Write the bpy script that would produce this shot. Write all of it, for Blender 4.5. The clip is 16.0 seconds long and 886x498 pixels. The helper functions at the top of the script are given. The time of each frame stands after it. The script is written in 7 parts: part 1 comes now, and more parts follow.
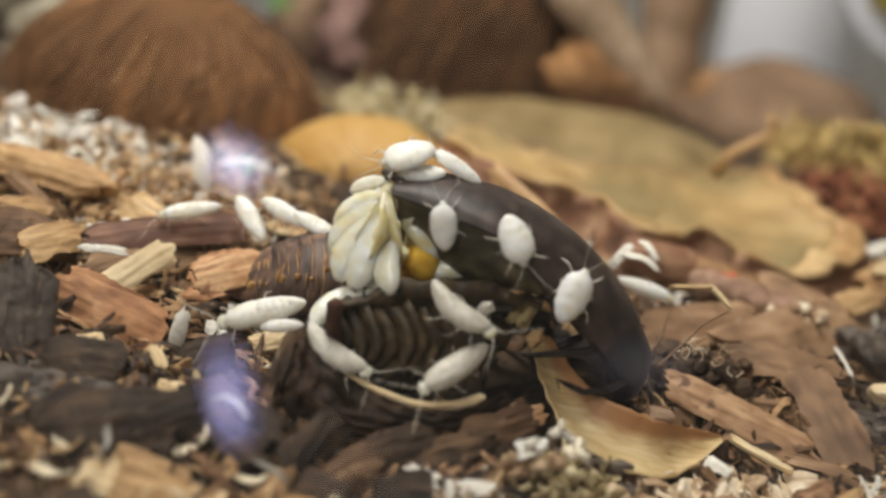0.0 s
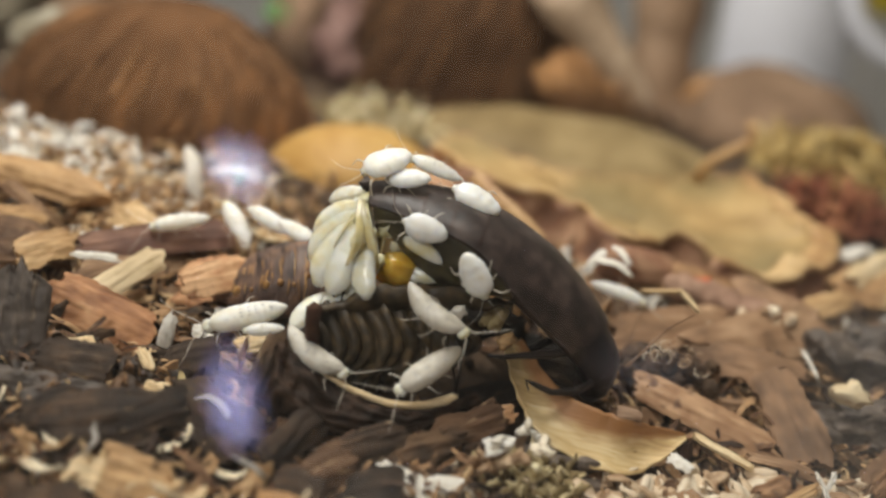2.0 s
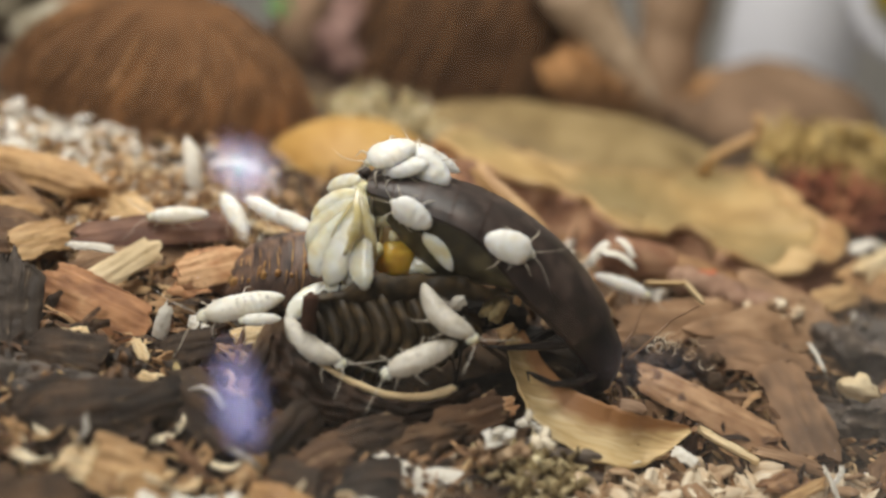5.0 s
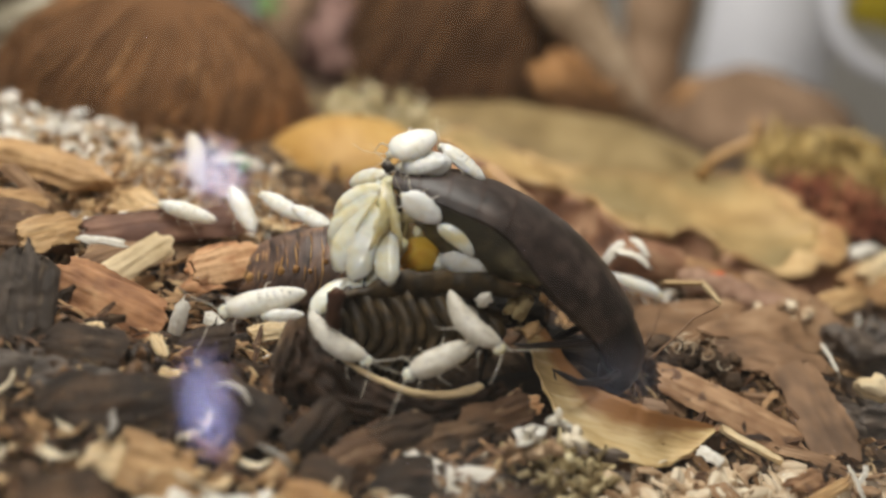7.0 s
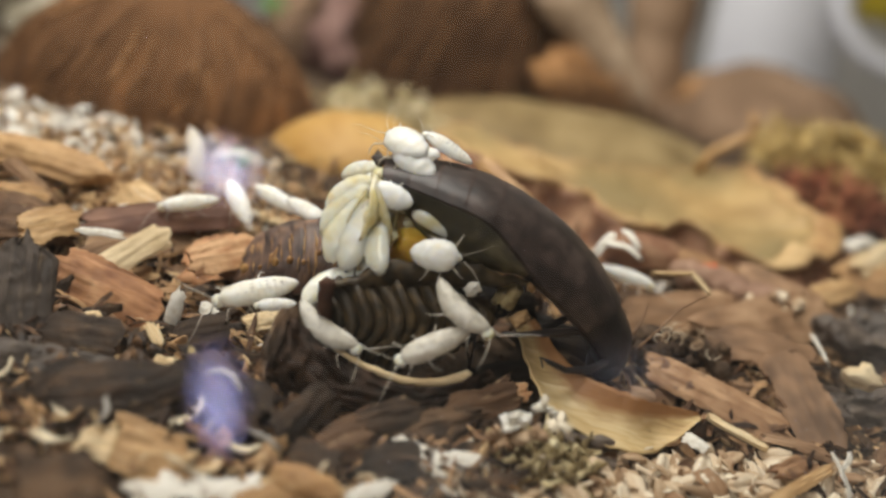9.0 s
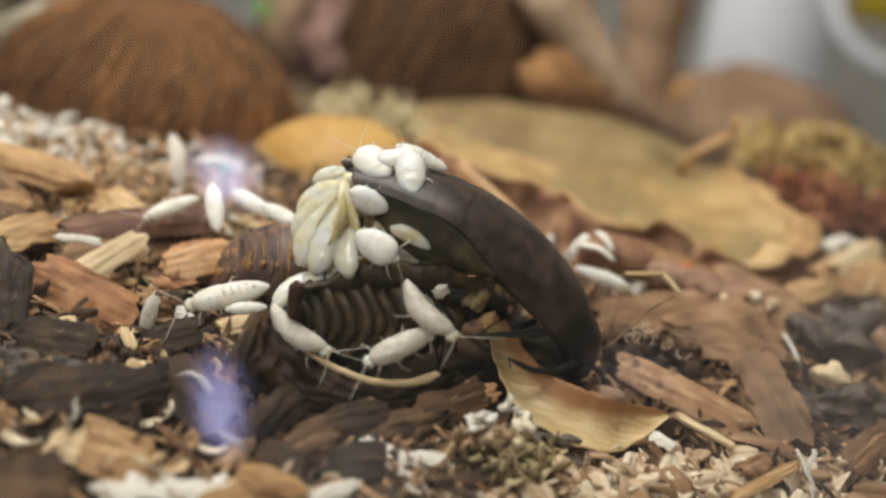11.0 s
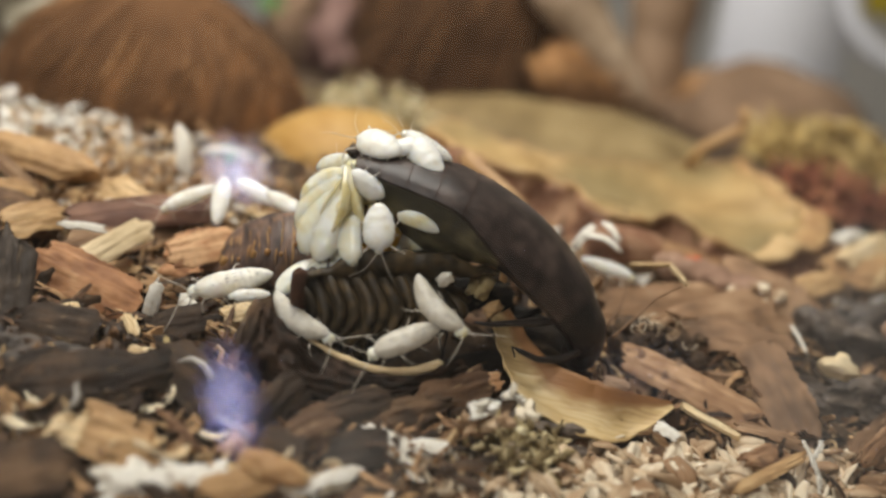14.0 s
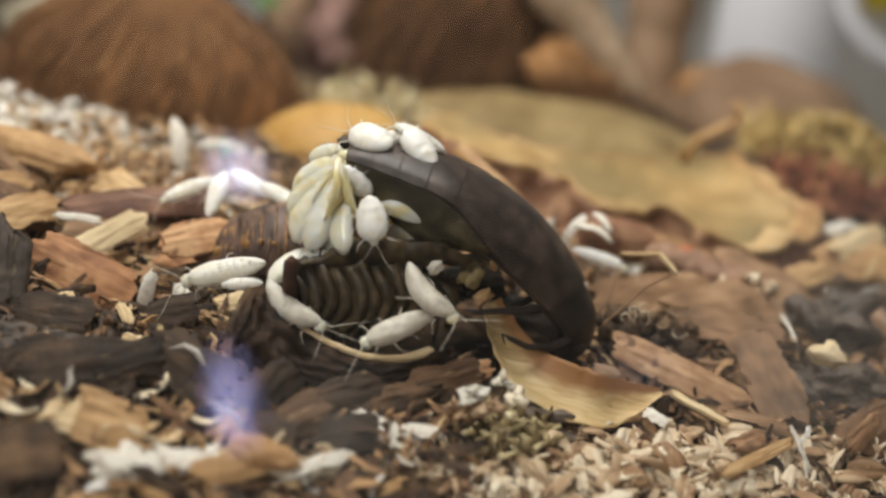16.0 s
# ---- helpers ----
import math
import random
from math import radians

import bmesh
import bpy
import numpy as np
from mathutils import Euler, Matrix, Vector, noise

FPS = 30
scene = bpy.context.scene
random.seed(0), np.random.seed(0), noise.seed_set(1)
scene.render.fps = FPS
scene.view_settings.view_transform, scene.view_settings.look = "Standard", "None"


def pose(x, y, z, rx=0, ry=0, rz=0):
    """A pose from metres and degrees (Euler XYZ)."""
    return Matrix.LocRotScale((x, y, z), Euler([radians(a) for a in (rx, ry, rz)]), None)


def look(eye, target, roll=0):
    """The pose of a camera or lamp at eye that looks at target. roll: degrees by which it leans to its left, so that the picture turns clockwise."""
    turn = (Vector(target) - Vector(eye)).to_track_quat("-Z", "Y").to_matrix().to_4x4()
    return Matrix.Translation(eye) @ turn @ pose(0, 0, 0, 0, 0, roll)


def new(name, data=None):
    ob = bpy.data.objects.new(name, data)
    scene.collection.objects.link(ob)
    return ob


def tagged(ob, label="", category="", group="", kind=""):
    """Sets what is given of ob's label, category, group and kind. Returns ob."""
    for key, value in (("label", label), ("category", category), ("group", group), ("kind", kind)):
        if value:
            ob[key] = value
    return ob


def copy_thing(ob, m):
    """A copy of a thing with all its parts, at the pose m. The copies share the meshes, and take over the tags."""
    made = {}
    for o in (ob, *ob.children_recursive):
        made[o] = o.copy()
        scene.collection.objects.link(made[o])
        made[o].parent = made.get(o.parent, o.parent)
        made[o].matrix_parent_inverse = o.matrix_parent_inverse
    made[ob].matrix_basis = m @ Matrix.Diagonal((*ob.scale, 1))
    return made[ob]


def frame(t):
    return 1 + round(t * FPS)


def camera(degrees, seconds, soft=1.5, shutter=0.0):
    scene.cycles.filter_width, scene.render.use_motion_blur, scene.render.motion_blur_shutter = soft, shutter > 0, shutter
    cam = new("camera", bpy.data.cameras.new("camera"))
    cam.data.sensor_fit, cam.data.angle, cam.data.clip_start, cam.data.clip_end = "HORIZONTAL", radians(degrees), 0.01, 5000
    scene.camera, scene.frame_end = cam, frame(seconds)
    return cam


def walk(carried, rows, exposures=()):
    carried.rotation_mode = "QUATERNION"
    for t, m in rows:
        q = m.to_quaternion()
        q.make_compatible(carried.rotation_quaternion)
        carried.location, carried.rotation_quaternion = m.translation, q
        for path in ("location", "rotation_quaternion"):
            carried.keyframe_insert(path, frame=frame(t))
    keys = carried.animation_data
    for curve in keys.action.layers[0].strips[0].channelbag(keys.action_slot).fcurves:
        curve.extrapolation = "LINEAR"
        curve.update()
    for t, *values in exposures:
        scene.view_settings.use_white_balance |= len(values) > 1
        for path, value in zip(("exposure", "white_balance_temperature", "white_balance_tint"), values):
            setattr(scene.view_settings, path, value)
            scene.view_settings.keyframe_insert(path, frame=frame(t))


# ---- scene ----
# The eye's path, in millimetres and degrees.
MM = 0.001
cam = camera(48.0, 16.0, soft=2.7)
cam.data.dof.use_dof = True
cam.data.dof.focus_distance = 0.130
cam.data.dof.aperture_fstop = 9.0
ROWS = [
    (0.0, 1.08, -107.76, 69.97, 64.88, -10.07, 4.68),
    (0.5, 1.72, -107.94, 70.73, 65.01, -9.91, 4.73),
    (1.0, 2.29, -108.91, 71.49, 65.01, -9.96, 4.86),
    (1.5, 4.21, -110.17, 72.93, 65.08, -9.87, 4.90),
    (2.0, 5.01, -112.48, 73.55, 64.99, -9.81, 4.97),
    (2.5, 6.42, -114.26, 73.18, 65.09, -9.82, 5.04),
    (3.0, 6.96, -114.49, 73.54, 65.13, -9.65, 5.07),
    (3.5, 6.70, -113.16, 71.62, 64.95, -9.58, 5.14),
    (4.0, 7.26, -111.55, 71.49, 64.89, -9.74, 5.33),
    (4.2, 6.71, -111.31, 71.46, 64.88, -9.62, 5.39),
    (6.3, 5.74, -110.61, 69.24, 65.50, -10.13, 4.97),
    (6.5, 2.25, -109.68, 67.09, 65.59, -10.71, 4.05),
    (7.0, -1.27, -110.70, 67.95, 65.80, -11.00, 3.54),
    (7.5, 0.93, -111.60, 68.46, 65.70, -10.55, 4.03),
    (8.0, 1.89, -112.42, 68.94, 65.64, -10.42, 4.28),
    (8.2, 1.75, -113.05, 68.52, 65.58, -10.62, 4.20),
    (10.3, 3.46, -112.61, 69.03, 65.62, -10.39, 4.35),
    (10.5, 4.52, -112.37, 69.95, 65.67, -10.27, 4.37),
    (11.0, 6.51, -114.46, 70.31, 65.69, -10.00, 4.31),
    (11.5, 6.85, -117.85, 71.39, 65.84, -10.08, 4.44),
    (12.0, 5.75, -118.99, 71.31, 65.86, -10.13, 4.55),
    (12.5, 6.58, -115.93, 70.74, 65.76, -10.16, 4.52),
    (13.0, 5.29, -114.18, 69.01, 65.67, -10.26, 4.69),
    (13.5, 6.48, -112.95, 68.72, 65.58, -10.09, 4.82),
    (14.0, 7.70, -114.33, 68.89, 65.52, -9.97, 5.02),
    (14.5, 7.96, -115.85, 68.09, 65.55, -9.90, 5.01),
    (15.0, 7.92, -117.45, 67.98, 65.74, -9.84, 5.02),
    (15.5, 8.66, -116.92, 68.00, 65.57, -9.92, 5.07),
    (16.0, 9.43, -116.04, 68.36, 65.53, -9.76, 5.05),
]
walk(cam, [(t, pose(x * MM, y * MM, z * MM, rx, ry, rz)) for t, x, y, z, rx, ry, rz in ROWS])

# World, lamps and exposure.
world = bpy.data.worlds.new("room_air")
scene.world = world
world.use_nodes = True
world.node_tree.nodes["Background"].inputs[0].default_value = (1.0, 0.93, 0.84, 1)
world.node_tree.nodes["Background"].inputs[1].default_value = 0.27
hood = bpy.data.lights.new("hood_light", "AREA")
hood.shape, hood.size, hood.size_y, hood.energy, hood.color = "RECTANGLE", 0.42, 0.14, 2.12, (1.0, 0.965, 0.89)
hood_lamp = new("hood_light", hood)
hood_lamp.matrix_world = look((-0.07, 0.036, 0.32), (-0.02, 0.045, 0))
ceiling_lamp = bpy.data.lights.new("ceiling_light", "AREA")
ceiling_lamp.shape, ceiling_lamp.size, ceiling_lamp.energy, ceiling_lamp.color = "SQUARE", 0.5, 7.5, (1.0, 0.97, 0.92)
new("ceiling_light", ceiling_lamp).matrix_world = look((-0.72, -0.95, 0.95), (0.0, 0.0, 0.0))
scene.view_settings.exposure = 0.0


# ---- materials ----
def nodes_of(m):
    m.use_nodes = True
    nt = m.node_tree
    return nt, nt.nodes["Principled BSDF"]


def noise_node(nt, coord, scale, stretch=(1, 1, 1), detail=4.0, rough=0.6):
    mp = nt.nodes.new("ShaderNodeMapping")
    mp.inputs["Scale"].default_value = stretch
    nt.links.new(coord, mp.inputs["Vector"])
    n = nt.nodes.new("ShaderNodeTexNoise")
    n.inputs["Scale"].default_value = scale
    n.inputs["Detail"].default_value = detail
    n.inputs["Roughness"].default_value = rough
    n.inputs["Distortion"].default_value = 0.9 if min(stretch) < 0.2 else 0.0
    nt.links.new(mp.outputs[0], n.inputs["Vector"])
    return n


def ramp_node(nt, fac, stops):
    r = nt.nodes.new("ShaderNodeValToRGB")
    els = r.color_ramp.elements
    while len(els) < len(stops):
        els.new(0.5)
    for e, (p, c) in zip(els, stops):
        e.position, e.color = p, (*c, 1)
    nt.links.new(fac, r.inputs[0])
    return r


def mixed(nt, kind, fac, a, b):
    m = nt.nodes.new("ShaderNodeMix")
    m.data_type, m.blend_type = "RGBA", kind
    if isinstance(fac, float):
        m.inputs[0].default_value = fac
    else:
        nt.links.new(fac, m.inputs[0])
    nt.links.new(a, m.inputs[6])
    if isinstance(b, tuple):
        m.inputs[7].default_value = (*b, 1)
    else:
        nt.links.new(b, m.inputs[7])
    return m.outputs[2]


GRAIN = (0.12, 1, 1)


def surface(name, dark, mid, light, grain=0.4, stretch=(1, 1, 1), patch=0.08, vary=0.5, rough=0.75, bump=0.3,
            bump_mm=0.25, island=False, coat=0.0, sss=0.0, spec=0.4, stain=None, detail=3.5):
    """A natural surface: grain and patches (features per mm), piece-to-piece variation, stains and relief."""
    m = bpy.data.materials.new(name)
    nt, b = nodes_of(m)
    tc = nt.nodes.new("ShaderNodeTexCoord")
    co = tc.outputs["Object"]
    oi = nt.nodes.new("ShaderNodeObjectInfo")
    geo = nt.nodes.new("ShaderNodeNewGeometry")
    who = geo.outputs["Random Per Island"] if island else oi.outputs["Random"]
    shift = nt.nodes.new("ShaderNodeVectorMath")
    shift.operation = "ADD"
    nt.links.new(co, shift.inputs[0])
    spread = nt.nodes.new("ShaderNodeVectorMath")
    spread.operation = "SCALE"
    spread.inputs[0].default_value = (0.37, 0.23, 0.11)
    nt.links.new(who, spread.inputs[3])
    nt.links.new(spread.outputs[0], shift.inputs[1])
    co = shift.outputs[0]
    fine = noise_node(nt, co, grain * 1000, stretch, detail, 0.6)
    big = noise_node(nt, co, patch * 1000, (1, 1, 1), 3.0, 0.5)
    add = nt.nodes.new("ShaderNodeMath")
    add.operation = "MULTIPLY_ADD"
    add.inputs[1].default_value = 0.55
    nt.links.new(big.outputs[0], add.inputs[0])
    half = nt.nodes.new("ShaderNodeMath")
    half.operation = "MULTIPLY"
    half.inputs[1].default_value = 0.5
    nt.links.new(fine.outputs[0], half.inputs[0])
    nt.links.new(half.outputs[0], add.inputs[2])
    tone = nt.nodes.new("ShaderNodeMath")
    tone.operation = "MULTIPLY_ADD"
    tone.inputs[1].default_value = vary * 0.4
    nt.links.new(who, tone.inputs[0])
    off = nt.nodes.new("ShaderNodeMath")
    off.operation = "SUBTRACT"
    off.inputs[1].default_value = vary * 0.2
    nt.links.new(add.outputs[0], off.inputs[0])
    nt.links.new(off.outputs[0], tone.inputs[2])
    relief = fine.outputs[0]
    col = ramp_node(nt, tone.outputs[0], [(0.34, dark), (0.52, mid), (0.70, light)]).outputs[0]
    if stretch == GRAIN:
        split = noise_node(nt, co, 900, (0.08, 1, 1), 4.0, 0.65)
        crack = ramp_node(nt, split.outputs[0], [(0.29, (0.55, 0.49, 0.44)), (0.40, (1, 1, 1))])
        col = mixed(nt, "MULTIPLY", 1.0, col, crack.outputs[0])
        thread = noise_node(nt, co, 2600, (0.06, 1, 1), 2.0, 0.5)
        fibre = ramp_node(nt, thread.outputs[0], [(0.34, (0.80, 0.77, 0.75)), (0.50, (1, 1, 1)), (0.66, (1.12, 1.11, 1.09))])
        col = mixed(nt, "MULTIPLY", 1.0, col, fibre.outputs[0])
        flecks = noise_node(nt, co, 1300, (0.35, 1, 1), 3.0, 0.7)
        peel = ramp_node(nt, flecks.outputs[0], [(0.62, (0, 0, 0)), (0.68, (0.6, 0.6, 0.6))])
        col = mixed(nt, "MIX", peel.outputs[0], col, tuple(0.5 * (c + d) for c, d in zip(light, (0.62, 0.45, 0.26))))
        height = nt.nodes.new("ShaderNodeMath")
        height.operation = "ADD"
        nt.links.new(fine.outputs[0], height.inputs[0])
        shallow = nt.nodes.new("ShaderNodeMath")
        shallow.operation = "MULTIPLY"
        shallow.inputs[1].default_value = 0.25
        nt.links.new(crack.outputs[0], shallow.inputs[0])
        nt.links.new(shallow.outputs[0], height.inputs[1])
        relief = height.outputs[0]
    if stain:
        spots = noise_node(nt, co, 0.35 * 1000, (1, 1, 1), 2.0)
        mask = ramp_node(nt, spots.outputs[0], [(0.58, (0, 0, 0)), (0.66, (1, 1, 1))])
        col = mixed(nt, "MIX", mask.outputs[0], col, stain)
    nt.links.new(col, b.inputs["Base Color"])
    b.inputs["Roughness"].default_value = rough
    b.inputs["Specular IOR Level"].default_value = spec
    b.inputs["Coat Weight"].default_value = coat
    b.inputs["Coat Roughness"].default_value = 0.25
    if sss:
        b.inputs["Subsurface Weight"].default_value = sss
        b.inputs["Subsurface Radius"].default_value = (1.0, 0.92, 0.78)
        b.inputs["Subsurface Scale"].default_value = 0.0018
    bp = nt.nodes.new("ShaderNodeBump")
    bp.inputs["Strength"].default_value = bump
    bp.inputs["Distance"].default_value = bump_mm * MM
    nt.links.new(relief, bp.inputs["Height"])
    nt.links.new(bp.outputs[0], b.inputs["Normal"])
    return m


SOIL = surface("soil", (0.012, 0.008, 0.005), (0.04, 0.024, 0.014), (0.14, 0.085, 0.045), grain=0.9, patch=0.12, rough=0.9, bump=0.9, bump_mm=0.5)
BARK_DARK = surface("dark_bark", (0.013, 0.008, 0.005), (0.047, 0.028, 0.016), (0.17, 0.10, 0.053), 0.8, GRAIN, patch=0.2, rough=0.75, bump=0.7, bump_mm=0.35, spec=0.35)
# near-black copy of the dark bark, with the shade below the body in its colour
BARK_SHADE = surface("shade_black_bark", (0.006, 0.004, 0.003), (0.018, 0.012, 0.008), (0.07, 0.044, 0.025), 0.8, GRAIN, patch=0.2, rough=0.6, bump=0.8, bump_mm=0.4, spec=0.3)
BARK_SLAB = surface("dark_fibrous_slab", (0.011, 0.006, 0.003), (0.038, 0.018, 0.008), (0.15, 0.076, 0.034), 0.9, (0.16, 1, 1), patch=0.25, rough=0.75, bump=1.0, bump_mm=0.4, spec=0.3)
BARK_BROWN = surface("brown_bark", (0.08, 0.041, 0.020), (0.20, 0.112, 0.058), (0.42, 0.27, 0.15), 0.8, GRAIN, rough=0.75, bump=0.7, bump_mm=0.3)
BARK_RED = surface("reddish_bark", (0.22, 0.09, 0.037), (0.48, 0.235, 0.105), (0.70, 0.43, 0.23), 0.9, (0.16, 1, 1), patch=0.25, rough=0.7, bump=0.6, bump_mm=0.25, stain=(0.30, 0.14, 0.065))
ORANGE_BARK = surface("orange_brown_bark", (0.12, 0.055, 0.025), (0.29, 0.155, 0.075), (0.50, 0.31, 0.17), 0.8, (0.2, 1, 1), patch=0.3, rough=0.7, bump=0.7, bump_mm=0.3, stain=(0.15, 0.08, 0.045))
BARK_PINK = surface("pinkish_bark", (0.13, 0.075, 0.045), (0.29, 0.18, 0.115), (0.48, 0.33, 0.22), 0.6, GRAIN, rough=0.75, bump=0.7, bump_mm=0.3)
STALK = surface("husk_stalk", (0.15, 0.078, 0.048), (0.32, 0.19, 0.125), (0.52, 0.36, 0.26), 0.5, patch=0.2, vary=0.1, rough=0.8, bump=0.8, bump_mm=0.4)
BARK_SMOOTH = surface("thin_bark_sheet", (0.11, 0.060, 0.030), (0.27, 0.155, 0.082), (0.48, 0.31, 0.18), 0.45, (0.35, 1, 1), patch=0.12, vary=0.5, rough=0.7, bump=0.5)
WOOD_TAN = surface("tan_wood", (0.27, 0.14, 0.055), (0.50, 0.31, 0.14), (0.68, 0.48, 0.26), 0.9, GRAIN, rough=0.65, bump=0.5)
WOOD_PALE = surface("pale_wood", (0.42, 0.28, 0.13), (0.66, 0.49, 0.27), (0.80, 0.66, 0.42), 0.9, GRAIN, rough=0.65, bump=0.4)
CREAM_WOOD = surface("cream_wood", (0.50, 0.37, 0.20), (0.72, 0.57, 0.35), (0.84, 0.72, 0.50), 0.4, (0.4, 1, 1), patch=0.12, vary=0.1, rough=0.65, bump=0.3)
BARK_RUST = surface("dark_red_bark", (0.05, 0.023, 0.015), (0.135, 0.062, 0.040), (0.29, 0.155, 0.098), 0.5, (0.35, 1, 1), patch=0.15, vary=0.2, rough=0.7, bump=0.5)
CRUMB = surface("white_crumb", (0.55, 0.48, 0.36), (0.78, 0.74, 0.65), (0.88, 0.86, 0.80), 1.2, island=True, rough=0.85, bump=0.5, sss=0.1)
SHRED_GREY = surface("grey_shred", (0.24, 0.22, 0.19), (0.42, 0.39, 0.34), (0.60, 0.57, 0.51), 0.9, vary=0.6, rough=0.8, bump=0.5)
BRAN = surface("bran", (0.30, 0.18, 0.10), (0.56, 0.42, 0.27), (0.78, 0.69, 0.53), 1.0, (0.3, 1, 1), island=True, vary=0.9, rough=0.7, bump=0.5)
BRAN_ONE = surface("bran_flake", (0.32, 0.19, 0.10), (0.60, 0.45, 0.29), (0.80, 0.71, 0.55), 1.0, (0.3, 1, 1), vary=0.9, rough=0.7, bump=0.5)
LITTER = surface("litter", (0.05, 0.026, 0.013), (0.20, 0.11, 0.055), (0.55, 0.38, 0.2), 0.8, GRAIN, island=True, vary=1.3, rough=0.8, bump=0.6)
TAN_STUFF = surface("mixed_tan_wood", (0.16, 0.08, 0.035), (0.40, 0.24, 0.11), (0.68, 0.49, 0.27), 0.7, GRAIN, island=True, vary=1.0, rough=0.7, bump=0.5)
BARK_STUFF = surface("mixed_bark", (0.03, 0.016, 0.009), (0.15, 0.075, 0.036), (0.48, 0.29, 0.14), 0.7, GRAIN, island=True, vary=1.1, rough=0.75, bump=0.6)


def shaving_wood():
    """Pale wood whose upper side keeps a reddish-brown layer of inner bark."""
    m = surface("shaving_wood", (0.36, 0.21, 0.08), (0.66, 0.48, 0.23), (0.82, 0.68, 0.42), 1.1, (0.06, 1, 1), patch=0.06, vary=0.0, rough=0.5, bump=0.5)
    nt = m.node_tree
    b = nt.nodes["Principled BSDF"]
    col = b.inputs["Base Color"].links[0].from_socket
    uv = nt.nodes.new("ShaderNodeUVMap")
    cut = nt.nodes.new("ShaderNodeSeparateXYZ")
    nt.links.new(uv.outputs[0], cut.inputs[0])
    wander = noise_node(nt, uv.outputs[0], 9, (1, 0.6, 1), 4.0, 0.65)
    add = nt.nodes.new("ShaderNodeMath")
    add.operation = "MULTIPLY_ADD"
    add.inputs[1].default_value = 0.45
    nt.links.new(wander.outputs[0], add.inputs[0])
    nt.links.new(cut.outputs["Y"], add.inputs[2])
    mask = ramp_node(nt, add.outputs[0], [(0.70, (0, 0, 0)), (1.0, (0.95, 0.95, 0.95))])
    nt.links.new(mixed(nt, "MIX", mask.outputs[0], col, (0.34, 0.155, 0.055)), b.inputs["Base Color"])
    return m


PALE_STUFF = surface("mixed_pale_wood", (0.34, 0.20, 0.09), (0.60, 0.43, 0.23), (0.82, 0.72, 0.52), 0.7, GRAIN, island=True, vary=1.2, rough=0.7, bump=0.5)
BARK_TORN = surface("torn_damp_bark", (0.015, 0.008, 0.004), (0.062, 0.033, 0.016), (0.26, 0.14, 0.066), 0.9, patch=0.3, island=True, vary=0.9, rough=0.55, bump=1.0, bump_mm=0.4, spec=0.4)


SHAVING = shaving_wood()


def husk_fibre(name, dark, mid, light, lines=300.0):
    """Coconut husk: fibres that run straight down to the cut edge, over a slowly varying brown."""
    m = surface(name, tuple(0.8 * c for c in mid), mid, tuple(1.25 * c for c in mid), 0.12, patch=0.05, vary=0.0, rough=0.9, bump=0.1, bump_mm=0.3, detail=1.0, spec=0.1)
    nt = m.node_tree
    b = nt.nodes["Principled BSDF"]
    base = b.inputs["Base Color"].links[0].from_socket
    co = nt.nodes.new("ShaderNodeTexCoord").outputs["Object"]
    fibre = noise_node(nt, co, 1.0, (lines, lines * 0.4, 26.0), 1.5, 0.5)
    broad = noise_node(nt, co, 1.0, (lines * 0.14, lines * 0.1, 50.0), 2.0, 0.5)
    bright = ramp_node(nt, fibre.outputs[0], [(0.52, (0, 0, 0)), (0.70, (1, 1, 1))])
    where = ramp_node(nt, broad.outputs[0], [(0.42, (0.06, 0.06, 0.06)), (0.60, (1, 1, 1))])
    fac = mixed(nt, "MULTIPLY", 1.0, bright.outputs[0], where.outputs[0])
    deep = ramp_node(nt, fibre.outputs[0], [(0.30, dark), (0.46, (1, 1, 1))])
    col = mixed(nt, "MULTIPLY", 0.55, base, deep.outputs[0])
    nt.links.new(mixed(nt, "MIX", fac, col, light), b.inputs["Base Color"])
    return m


COCO = husk_fibre("coconut_husk", (0.6, 0.56, 0.52), (0.108, 0.053, 0.024), (0.25, 0.116, 0.045))
FIBRE = surface("husk_fibre", (0.10, 0.048, 0.020), (0.20, 0.098, 0.040), (0.33, 0.17, 0.07), 0.4, island=True, vary=1.0, rough=0.85)
COCO_DARK = husk_fibre("dark_coconut_husk", (0.55, 0.5, 0.45), (0.054, 0.028, 0.014), (0.115, 0.055, 0.023), 200.0)
COCO_RIM = surface("coconut_rim", (0.22, 0.15, 0.09), (0.38, 0.275, 0.18), (0.56, 0.43, 0.30), 0.3, patch=0.06, vary=0.1, rough=0.7, bump=0.4, detail=1.5)
OCHRE = surface("ochre_rind", (0.34, 0.175, 0.038), (0.45, 0.26, 0.072), (0.54, 0.35, 0.12), 0.5, patch=0.06, vary=0.1, rough=0.6, bump=0.3, detail=1.5)


def husk_inside():
    """Golden dried flesh with broad olive drying patches and fine veins."""
    m = surface("dried_husk_inside", (0.23, 0.145, 0.052), (0.37, 0.24, 0.095), (0.52, 0.36, 0.16), 0.16, patch=0.07, vary=0.0, rough=0.55, bump=0.4, bump_mm=0.5, detail=2.0)
    nt = m.node_tree
    b = nt.nodes["Principled BSDF"]
    col = b.inputs["Base Color"].links[0].from_socket
    co = nt.nodes.new("ShaderNodeTexCoord").outputs["Object"]
    broad = noise_node(nt, co, 34.0, (1.0, 0.8, 1.0), 2.0, 0.5)
    mask = ramp_node(nt, broad.outputs[0], [(0.44, (0, 0, 0)), (0.60, (0.8, 0.8, 0.8))])
    col = mixed(nt, "MIX", mask.outputs[0], col, (0.215, 0.165, 0.072))
    nt.links.new(col, b.inputs["Base Color"])
    return m


